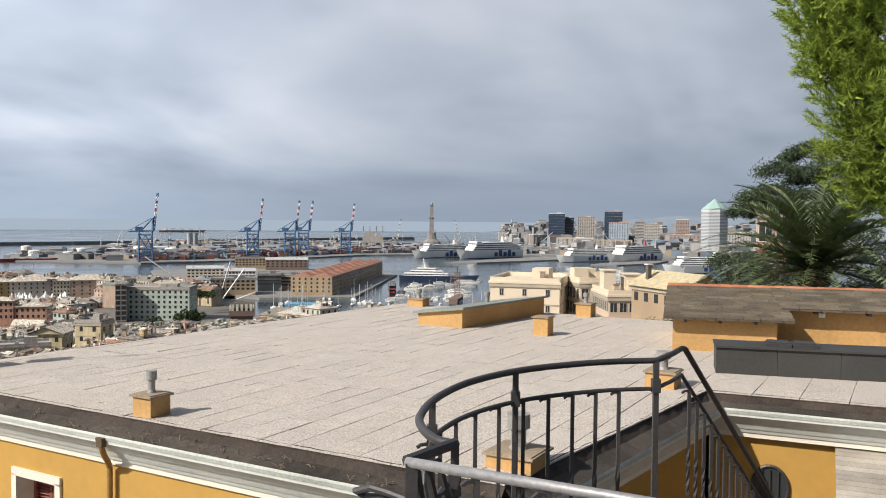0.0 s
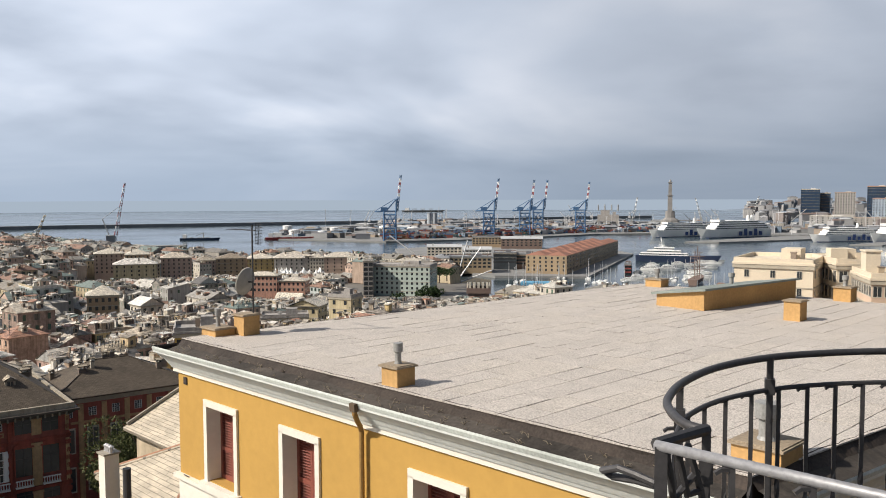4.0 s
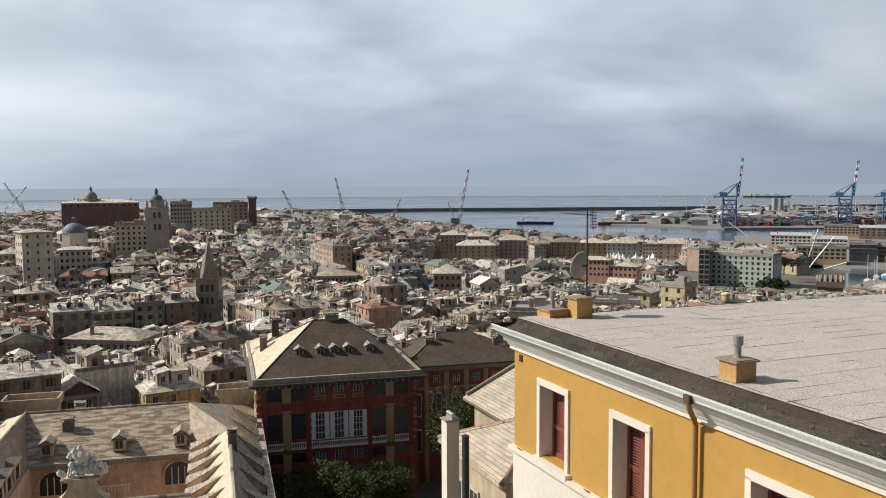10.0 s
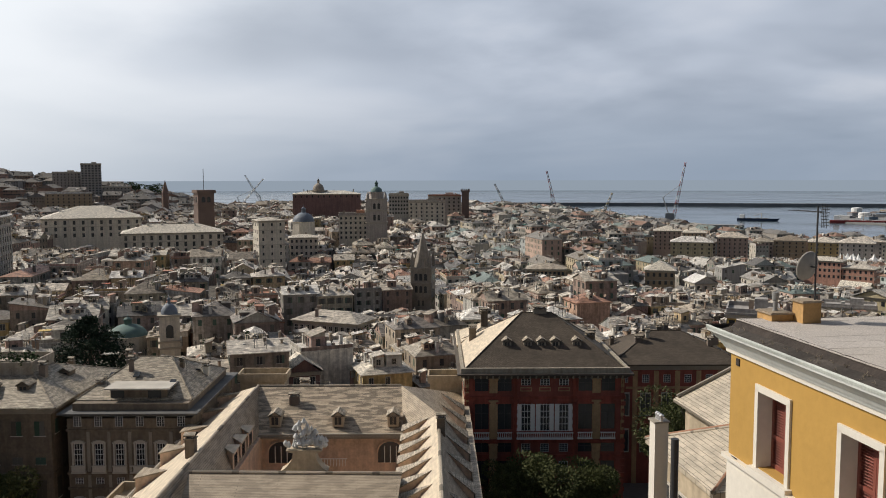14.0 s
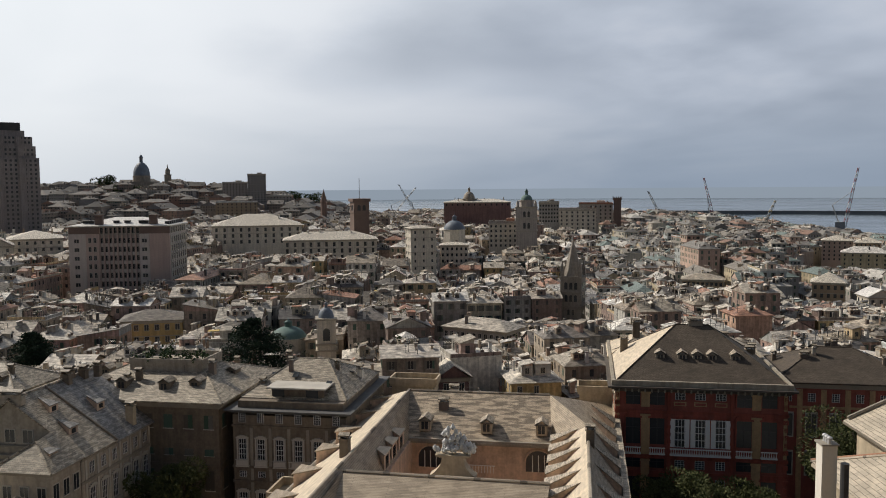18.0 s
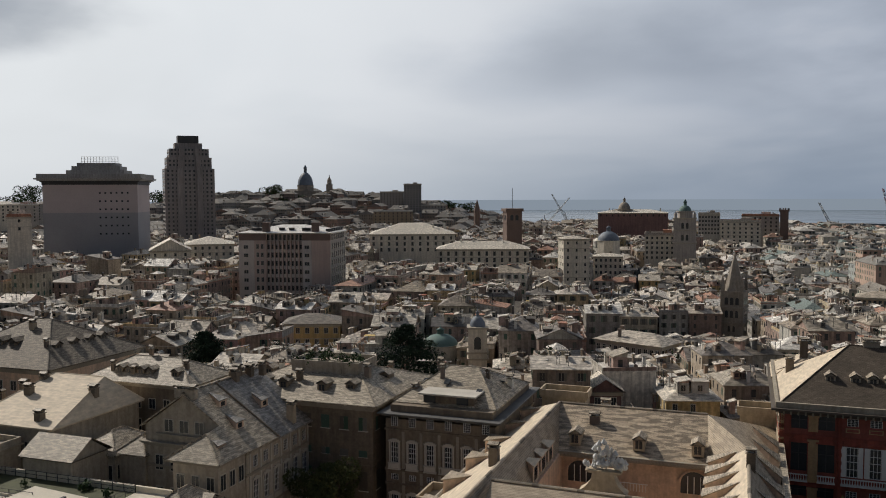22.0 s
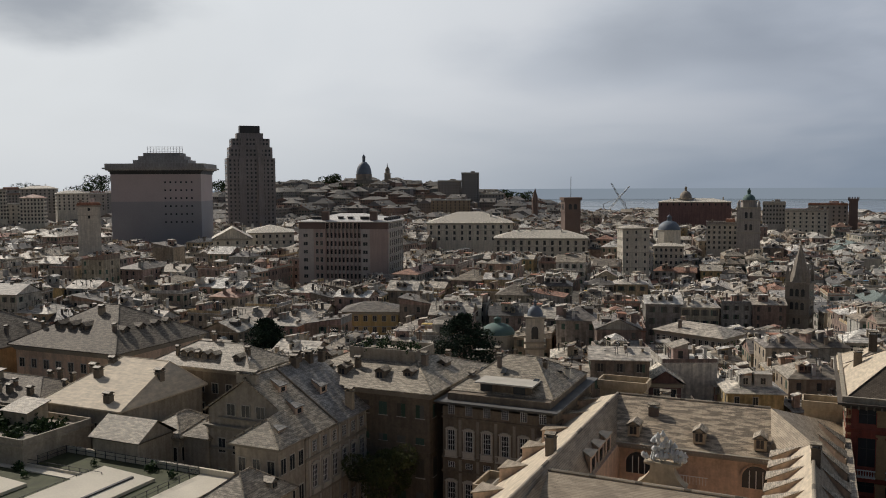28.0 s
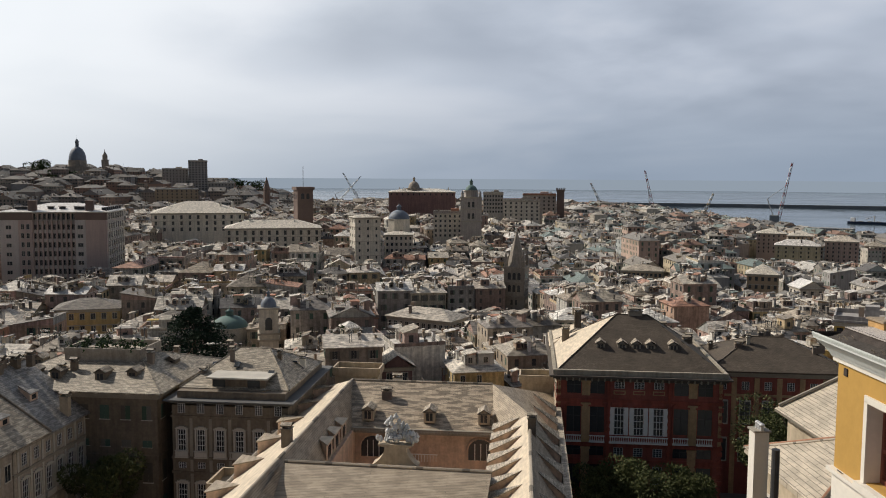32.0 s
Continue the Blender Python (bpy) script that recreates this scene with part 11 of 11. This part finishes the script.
def cream_house():
    """The cream apartment house below the villa roof, with terraces."""
    d = 190
    t, w = block("apartment_house", "cream apartment house with roof terraces", -3.74, -8.52, d, 65.3, 20, M_cream0, "flat", 1, 2, 3, turn=-10, each=True, ww=0.9, wh=1.5, z0=30, roofmat=M_cream0)
    t, w = block("apartment_house", "cream apartment house with dark balcony doors", -8.44, -10.66, d + 4, 65.3, 18, M_cream0, "flat", 1, 3, 3, turn=18, each=True, ww=1.5, wh=2.3, z0=30, roofmat=M_cream0)
    a = Acc()
    a.box(Matrix.Translation((-2, -3, 65.2)), 3.4, 3.4, 3.4)
    a.box(Matrix.Translation((3, -2, 65.2)), 2.0, 2.0, 2.4)
    part("lift_house", a, [M_cream0], t)
    t, w = block("apartment_house", "cream apartment house with stepped terraces", -10.59, -13.83, d - 12, 63.9, 16, M_rosy0, "flat", 1, 2, 5, turn=14, each=True, ww=1.4, wh=1.9, z0=30, roofmat=M_cream0)
    for x, h, lx in ((-3.5, 5.0, 2.6), (1.5, 4.2, 3.4)):
        a = Acc()
        a.box(Matrix.Translation((x, 0, 63.9)), lx, 4, h)
        a.box(Matrix.Translation((x, 0, 63.9 + h)), lx + .5, 4.5, .3, bottom=True)
        part("stair_house", a, [M_cream0], t)
    block("ochre_house", "ochre house with a pale pitched roof", -13.91, -17.48, d - 30, 67.0, 16, M_ochre0, "gable", 2.8, 1, 3, turn=38, roofmat=M_creamy, z0=30)
    block("pink_villa", "salmon-pink house with green shutters behind the trees", -20.51, -22.57, 75, 81.1, 8, mat("salmon", (0.62, 0.25, 0.18), vary=0.1), "hip", 0.5, 2, 2, z0=55, each=True, ww=1.0, wh=1.6)


M_cream0 = mat("cream_render", (0.66, 0.575, 0.45), vary=0.1, scale=0.4)
M_rosy0 = mat("rosy_render", (0.60, 0.45, 0.34), vary=0.12, scale=0.4)
cream_house()

# ---- trees ----
RT = random.Random(31)
M_bark = mat("bark", (0.11, 0.08, 0.06), vary=0.4, scale=3, bump=0.8)
M_pine = mat("pine_needles", [(0.19, 0.27, 0.035), (0.24, 0.33, 0.045), (0.13, 0.20, 0.025), (0.22, 0.30, 0.04)], rough=0.6, vary=0.3, island=True, spec=0.3)
M_cedar = mat("cedar_needles", [(0.05, 0.075, 0.042), (0.07, 0.10, 0.055), (0.04, 0.06, 0.034)], rough=0.7, vary=0.4, island=True, spec=0.3)
M_palm = mat("palm_leaf", [(0.15, 0.195, 0.085), (0.19, 0.24, 0.11), (0.11, 0.15, 0.065)], rough=0.4, vary=0.3, island=True, spec=0.5)
M_tree = mat("broad_leaf", [(0.064, 0.076, 0.024), (0.085, 0.097, 0.032), (0.047, 0.058, 0.019), (0.102, 0.108, 0.04)], vary=0.3, island=True, spec=0.3)
M_conifer = mat("dark_conifer", [(0.022, 0.042, 0.024), (0.034, 0.058, 0.034), (0.018, 0.032, 0.019)], vary=0.4, island=True, spec=0.2)


def blade(acc, p, d, length, width, up=Vector((0, 0, 1))):
    s = d.cross(up)
    if s.length < 1e-3:
        s = Vector((1, 0, 0))
    s = s.normalized() * width / 2
    q = p + d * length
    k = len(acc.v)
    acc.v.extend([tuple(p - s), tuple(p + s), tuple(q)])
    acc.f.append((k, k + 1, k + 2))
    acc.mi.append(0)
    acc.uv.extend([(0, 0), (1, 0), (.5, 1)])


def rand_dir(r, up=0.0):
    v = Vector((r.gauss(0, 1), r.gauss(0, 1), r.gauss(0, 1) + up))
    return v.normalized()


def leaf_cloud(acc, c, rx, ry, rz, n, size, r):
    """Small leaves spread through an uneven lump."""
    for _ in range(n):
        d = rand_dir(r)
        k = r.uniform(0.55, 1.0) ** 0.5
        p = c + Vector((d.x * rx * k, d.y * ry * k, d.z * rz * k))
        e = (d + rand_dir(r) * 0.7).normalized()
        blade(acc, p, e, size * r.uniform(0.7, 1.4), size * r.uniform(0.45, 0.8), rand_dir(r))


def broad_tree(x, y, z0, h, r, material, label, n=9, leaves=520, size=0.42):
    t = thing("tree", label, "tree", spot(x, y, z0))
    a = Acc()
    a.tube([(0, 0, -3), (0.1, 0, h * .3), (0.0, 0.2, h * .6)], r * .09, 7, 0, True, r * .05)
    ends = []
    for i in range(n):
        q = Vector((RT.gauss(0, .45) * r, RT.gauss(0, .45) * r, h * RT.uniform(.5, .88)))
        a.tube([(0, 0, h * RT.uniform(.25, .5)), q * .6 + Vector((0, 0, h * .2)), q], r * .035, 5, 0, False, r * .01)
        ends.append(q)
    part("trunk", a, [M_bark], t)
    a = Acc()
    for q in ends:
        s = r * RT.uniform(.34, .52)
        leaf_cloud(a, q, s, s, s * .8, leaves, size, RT)
    part("crown", a, [material], t)
    return t


def conifer(x, y, z0, h, r, label):
    """A dark conifer with tiers of drooping boughs."""
    t = thing("conifer", label, "tree", spot(x, y, z0))
    a = Acc()
    a.tube([(0, 0, -2), (0, 0, h)], r * .07, 6, 0, True, .05)
    b = Acc()
    for i in range(26):
        k = (i + 1) / 27
        rr = r * (1 - k) ** 0.7 * RT.uniform(.7, 1.1) + .4
        for j in range(5):
            an = RT.uniform(0, 2 * math.pi)
            e = Vector((rr * math.cos(an), rr * math.sin(an), h * (.15 + .82 * k) - rr * .12))
            a.tube([(0, 0, h * (.15 + .82 * k)), e], .07, 3, 0, False, .02)
            for s in (.45, .7, .95):
                leaf_cloud(b, Vector((0, 0, h * (.15 + .82 * k))).lerp(e, s), rr * .25 + .4, rr * .25 + .4, .35, 36, .6, RT)
    part("trunk", a, [M_bark], t)
    part("crown", b, [M_conifer], t)


def palm():
    p = polar(-23.87, 31)
    t = thing("palm_tree", "large date palm with arching green fronds", "palm", spot(p.x, p.y, 0))
    zc = 78.4
    a = Acc()
    a.tube([(0, 0, 66), (0, 0, zc)], 0.42, 10, 0, True, 0.36)
    for i in range(60):
        an, z = RT.uniform(0, 2 * math.pi), zc - RT.uniform(0, 3.0)
        a.box(Matrix.Translation((.4 * math.cos(an), .4 * math.sin(an), z)) @ Matrix.Rotation(an, 4, "Z") @ Matrix.Rotation(radians(25), 4, "Y"), .16, .2, .3)
    part("trunk", a, [M_bark], t)
    for i in range(72):
        an = i * 2.39996 + RT.uniform(-.2, .2)
        k = i / 72
        rise = 1.45 - 1.6 * k + RT.uniform(-.12, .12)
        L = RT.uniform(3.4, 4.5)
        pts = []
        q, el = Vector((0, 0, zc)), rise
        n = 12
        for s in range(n + 1):
            pts.append(q.copy())
            q = q + Vector((math.cos(an) * math.cos(el), math.sin(an) * math.cos(el), math.sin(el))) * (L / n)
            el -= (1.35 if rise > .5 else 1.1) / n * (0.5 + s / n)
        f = Acc()
        f.tube(pts, .03, 4, 0, False, .006)
        for s in range(1, n + 1):
            for sub in range(4):
                b0 = pts[s - 1].lerp(pts[s], sub / 4)
                d = (pts[s] - pts[s - 1]).normalized()
                side = d.cross(Vector((0, 0, 1))).normalized()
                ln = .72 * math.sin(math.pi * min(.97, .12 + .82 * (s + sub / 4) / n)) + .12
                for sg in (-1, 1):
                    blade(f, b0, (side * sg * .8 + d * .55 + Vector((0, 0, .28 - .3 * RT.random()))).normalized(), ln, .1)
        part("frond", f, [M_palm], t)


def cedar():
    """A flat-topped cedar: tiers of level boughs with drooping needles."""
    p = polar(-24.3, 46)
    t = thing("cedar_tree", "dark cedar with level drooping boughs", "tree", spot(p.x, p.y, 0, -24.3))
    z0, zt = 66, 83.7
    a = Acc()
    a.tube([(0, 0, z0), (0.15, 0, (z0 + zt) / 2), (-.1, 0, zt - .4)], .32, 8, 0, True, .12)
    b = Acc()
    d0 = 46.0
    for x, y, w, h in ((1413, 262, 38, 9), (1440, 268, 26, 9), (1385, 274, 24, 8), (1362, 298, 34, 12), (1440, 298, 40, 15), (1402, 314, 46, 10), (1312, 352, 34, 11), (1345, 336, 40, 12), (1392, 342, 42, 11), (1298, 366, 20, 8), (1430, 336, 40, 14), (1368, 360, 34, 9), (1468, 318, 34, 18), (1465, 350, 40, 14), (1420, 366, 40, 10)):
        q = Vector(((x - 1425) * d0 / 1488, RT.uniform(-1.2, 1.2), zt - (y - 262) * d0 / 1488))
        w, h = w * d0 / 1488, h * d0 / 1488
        a.tube([(0, 0, min(zt - .3, q.z - .25)), (q.x * .5, q.y * .5, q.z - .1), q], .07, 5, 0, False, .025)
        for k in range(9):
            c0 = q + Vector((RT.uniform(-.8, .8) * w, RT.uniform(-.8, .8) * w, 0))
            c0.z += h * (0.5 - abs(c0.x - q.x) / w) + RT.uniform(-.3, .3) * h
            a.tube([q, c0], .03, 3, 0, False, .012)
            for _ in range(300):
                c = c0 + Vector((RT.gauss(0, .26) * w, RT.gauss(0, .26) * w, RT.gauss(0, .42) * h))
                blade(b, c, Vector((RT.gauss(0, .6), RT.gauss(0, .6), RT.uniform(-1.2, .3))).normalized(), RT.uniform(.12, .30), .045, rand_dir(RT))
    part("trunk", a, [M_bark], t)
    part("crown", b, [M_cedar], t)
    # lower spreading bough mass in front of the palm
    for k, (x, y, d, rr, n) in enumerate(((1330, 448, 40, 1.7, 9), (1290, 462, 42, 1.3, 7), (1270, 492, 38, 1.1, 6), (1380, 440, 42, 1.6, 7), (1540, 440, 40, 2.4, 9), (1560, 410, 44, 2.4, 8), (1480, 505, 36, 1.6, 8), (1330, 490, 36, 1.2, 6), (1170, 560, 44, .9, 5))):
        az = -math.degrees(math.atan((x - 762) / 1488))
        el = -2.12 + math.degrees(math.atan((441 - y) / 1488)) - (x - 784) * .00035
        p = polar(az, d, 80 + d * math.tan(radians(el)))
        t = thing("cedar_bough", "dark green spreading cedar bough", "tree", spot(p.x, p.y, p.z))
        b, a = Acc(), Acc()
        a.tube([(0, 0, -rr * 1.4 - 6), (0, 0, 0)], .12, 5, 0, False)
        for i in range(n):
            q = Vector((RT.gauss(0, .6) * rr, RT.gauss(0, .5) * rr, RT.gauss(0, .22) * rr))
            a.tube([(0, 0, -rr * .6), q], .05, 4, 0, False, .015)
            for _ in range(300):
                c = q + Vector((RT.gauss(0, .34), RT.gauss(0, .34), RT.gauss(0, .13)))
                blade(b, c, Vector((RT.gauss(0, .6), RT.gauss(0, .6), RT.uniform(-1.0, .3))).normalized(), RT.uniform(.16, .36), .05, rand_dir(RT))
        part("branch", a, [M_bark], t)
        part("needles", b, [M_cedar], t)


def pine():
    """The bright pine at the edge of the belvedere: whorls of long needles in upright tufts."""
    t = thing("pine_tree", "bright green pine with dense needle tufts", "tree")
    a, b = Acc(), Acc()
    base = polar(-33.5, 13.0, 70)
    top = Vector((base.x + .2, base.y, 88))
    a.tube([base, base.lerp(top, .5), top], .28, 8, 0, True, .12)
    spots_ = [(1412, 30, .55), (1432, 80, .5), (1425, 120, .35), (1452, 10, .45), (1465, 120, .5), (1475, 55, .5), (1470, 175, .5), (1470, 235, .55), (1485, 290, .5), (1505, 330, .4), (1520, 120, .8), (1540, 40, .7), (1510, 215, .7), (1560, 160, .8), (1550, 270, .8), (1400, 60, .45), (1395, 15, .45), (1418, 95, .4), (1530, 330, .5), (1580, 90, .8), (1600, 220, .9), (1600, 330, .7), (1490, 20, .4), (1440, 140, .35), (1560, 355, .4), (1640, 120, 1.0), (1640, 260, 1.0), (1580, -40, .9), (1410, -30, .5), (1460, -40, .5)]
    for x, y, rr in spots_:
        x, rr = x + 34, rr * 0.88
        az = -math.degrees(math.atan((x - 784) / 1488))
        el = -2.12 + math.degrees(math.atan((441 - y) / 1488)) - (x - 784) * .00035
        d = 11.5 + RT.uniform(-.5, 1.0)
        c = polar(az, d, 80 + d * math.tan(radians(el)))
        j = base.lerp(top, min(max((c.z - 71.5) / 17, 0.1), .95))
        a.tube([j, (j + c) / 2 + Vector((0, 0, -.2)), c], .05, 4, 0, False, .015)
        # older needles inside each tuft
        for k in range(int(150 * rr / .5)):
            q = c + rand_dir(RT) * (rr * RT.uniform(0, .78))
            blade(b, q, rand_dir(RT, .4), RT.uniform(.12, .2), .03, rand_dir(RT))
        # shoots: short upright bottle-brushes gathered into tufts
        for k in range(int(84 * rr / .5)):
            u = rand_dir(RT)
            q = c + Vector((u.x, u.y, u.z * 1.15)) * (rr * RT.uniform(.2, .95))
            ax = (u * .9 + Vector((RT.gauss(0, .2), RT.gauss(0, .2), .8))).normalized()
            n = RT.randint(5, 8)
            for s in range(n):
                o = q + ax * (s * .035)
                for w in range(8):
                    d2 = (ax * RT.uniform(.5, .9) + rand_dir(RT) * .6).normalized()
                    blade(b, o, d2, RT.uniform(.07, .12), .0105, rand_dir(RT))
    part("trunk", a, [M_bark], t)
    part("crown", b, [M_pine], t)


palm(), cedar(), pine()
# trees between the palaces
for x, y, z, h, r, lab in ((18.0, 128.0, 24.0, 13.0, 6.0, "dark green broadleaf tree before the red palace"), (12.0, 126.0, 24.0, 12.0, 4.5, "dark green broadleaf tree before the red palace"), (25.0, 127.0, 24.0, 11.5, 4.0, "dark green broadleaf tree before the red palace"), (40.0, 122.0, 25.0, 24.5, 6.6, "tall green broadleaf tree beside the red palace"), (37.0, 128.0, 26.0, 19.0, 5.0, "green broadleaf tree beside the red palace"), (-62.0, 117.0, 24.0, 15.0, 4.5, "dark green tree in a palace court")):
    q = PF @ Vector((x, y, 0))
    broad_tree(q.x, q.y, z, h, r, M_tree, lab, 22, 520, .36)
for az, d, h, r, zt, lab in ((75.71, 205, 25, 15.0, 49.6, "large dark conifer among the roofs"), (89.15, 215, 20, 12.0, 47.5, "dark tree among the roofs")):
    p = polar(az, d)
    keep_free(p.x, p.y, 8)
    conifer(p.x, p.y, zt - h, h, r, lab)
for az, d, h, r in ((16.14, 640, 9, 6), (15.63, 660, 8, 6), (19.06, 420, 9, 5), (16.27, 470, 8, 5), (17.30, 460, 9, 5), (46.52, 380, 12, 6), (71.75, 1250, 20, 16), (73.06, 1250, 18, 16), (99.20, 1500, 20, 20), (84.46, 1300, 18, 16)):
    p = polar(az, d)
    keep_free(p.x, p.y, r + 2)
    broad_tree(p.x, p.y, max(land(p.x, p.y), 3) + (8 if d < 1000 else 10), h, r, M_leaf, "dark green tree among the town roofs", 8, 160, .9 if d < 1000 else 2.0)
# woods on the crest of the far hill
woods = Acc()
for i in range(170):
    az, d = RT.uniform(70, 106), RT.uniform(1150, 1480)
    if noise.noise(Vector((az * 0.22, d * 0.004, 2.0))) < 0.02:
        continue
    p = polar(az, d)
    r = RT.uniform(5, 11)
    zb = land(p.x, p.y) + 7
    if any((p.x - zx) ** 2 + (p.y - zy) ** 2 < zr * zr * 0.6 for zx, zy, zr in ZONES):
        continue
    for k in range(4):
        leaf_cloud(woods, Vector((p.x + RT.gauss(0, r * .5), p.y + RT.gauss(0, r * .5), zb + RT.uniform(2, r))), r * .7, r * .7, r * .6, 60, 2.4, RT)
tagged(part("hill_trees", woods, [M_leaf]), "dark green trees along the far hill", "trees", kind="stuff")


# ---- slate roofs and white chimney behind the villa ----
def side_houses():
    turn = -29.35
    u, v = Vector((math.cos(radians(turn)), math.sin(radians(turn)), 0)), Vector((-math.sin(radians(turn)), math.cos(radians(turn)), 0))
    corner = Vector((-28.3, 35.2, 0))
    c = corner + u * 3.9 + v * 3.6
    t = thing("side_house", "pale rendered house with a low sunlit slate hip roof", "house", spot(c.x, c.y, 0, turn))
    a = Acc()
    a.box(Matrix.Translation((0, 0, 45)), 7.0, 6.4, 20.9)
    part("wall", a, [M_cream], t)
    a = Acc()
    hip(a, Matrix.Translation((0, 0, 65.8)), 7.2, 6.6, 1.5, 1.6, 0.35)
    part("roof", a, [M_creamrib], t)
    for sx in (-1, 1):
        a = Acc()
        a.tube([(sx * 3.95, -3.65, 66.1), (sx * 0.8, 0, 67.6)], 0.09, 6)
        part("hip_ridge", a, [mat("terracotta_ridge", (0.40, 0.21, 0.13), vary=0.3)], t, "thin terracotta hip ridge")
    facade_windows(t, I4, 7, 3.2, even(3, 6), ((62.6, 1.7), (59.2, 1.7)), 0.9, "plain")
    c = polar(38.03, 38)
    t2 = thing("wall_chimney", "tall white rendered chimney with clustered pots", "chimney", spot(c.x, c.y, 0, turn))
    zt = 69.1
    a = Acc()
    a.box(Matrix.Translation((0, 0, 45)), 0.62, .62, zt - 45)
    part("shaft", a, [M_wht], t2)
    a = Acc()
    a.box(Matrix.Translation((0, 0, zt)), .74, .74, .07, bottom=True)
    part("cap", a, [M_cornice], t2)
    for k in (-.2, 0.02, .24):
        a = Acc()
        a.lathe(Matrix.Translation((k, 0.03 * k, zt + .07)), [(.10, 0), (.085, .2), (.12, .21), (.12, .26), (.02, .33)], 8)
        part("pot", a, [M_zinc2], t2)
    a = Acc()
    a.lathe(Matrix.Translation((.72, .45, 55)), [(.17, 0), (.17, 68.5 - 55)], 12)
    part("flue", a, [M_dark], t2, "dark round metal flue")
    corner = Vector((-33.4, 44.8, 0))
    c = corner + u * 6.4 + v * 5.2
    t3 = thing("side_house", "old house with a wide sunlit slate gable roof", "house", spot(c.x, c.y, 0, turn))
    a = Acc()
    a.box(Matrix.Translation((0, 0, 40)), 12.2, 9.8, 25.4)
    part("wall", a, [M_cream], t3)
    a = Acc()
    a.roof(Matrix.Translation((0, 0, 65.3)), 12.6, 10.2, 2.6, "gable", .4, 0, 1)
    part("roof", a, [M_creamrib, M_cream], t3)
    a = Acc()
    a.tube([(-6.5, -5.3, 65.7), (-6.5, 0, 68.2)], .12, 6)
    part("verge", a, [M_cornice], t3)
    for q in (corner, c):
        keep_free(q.x, q.y, 14)


side_houses()

town()
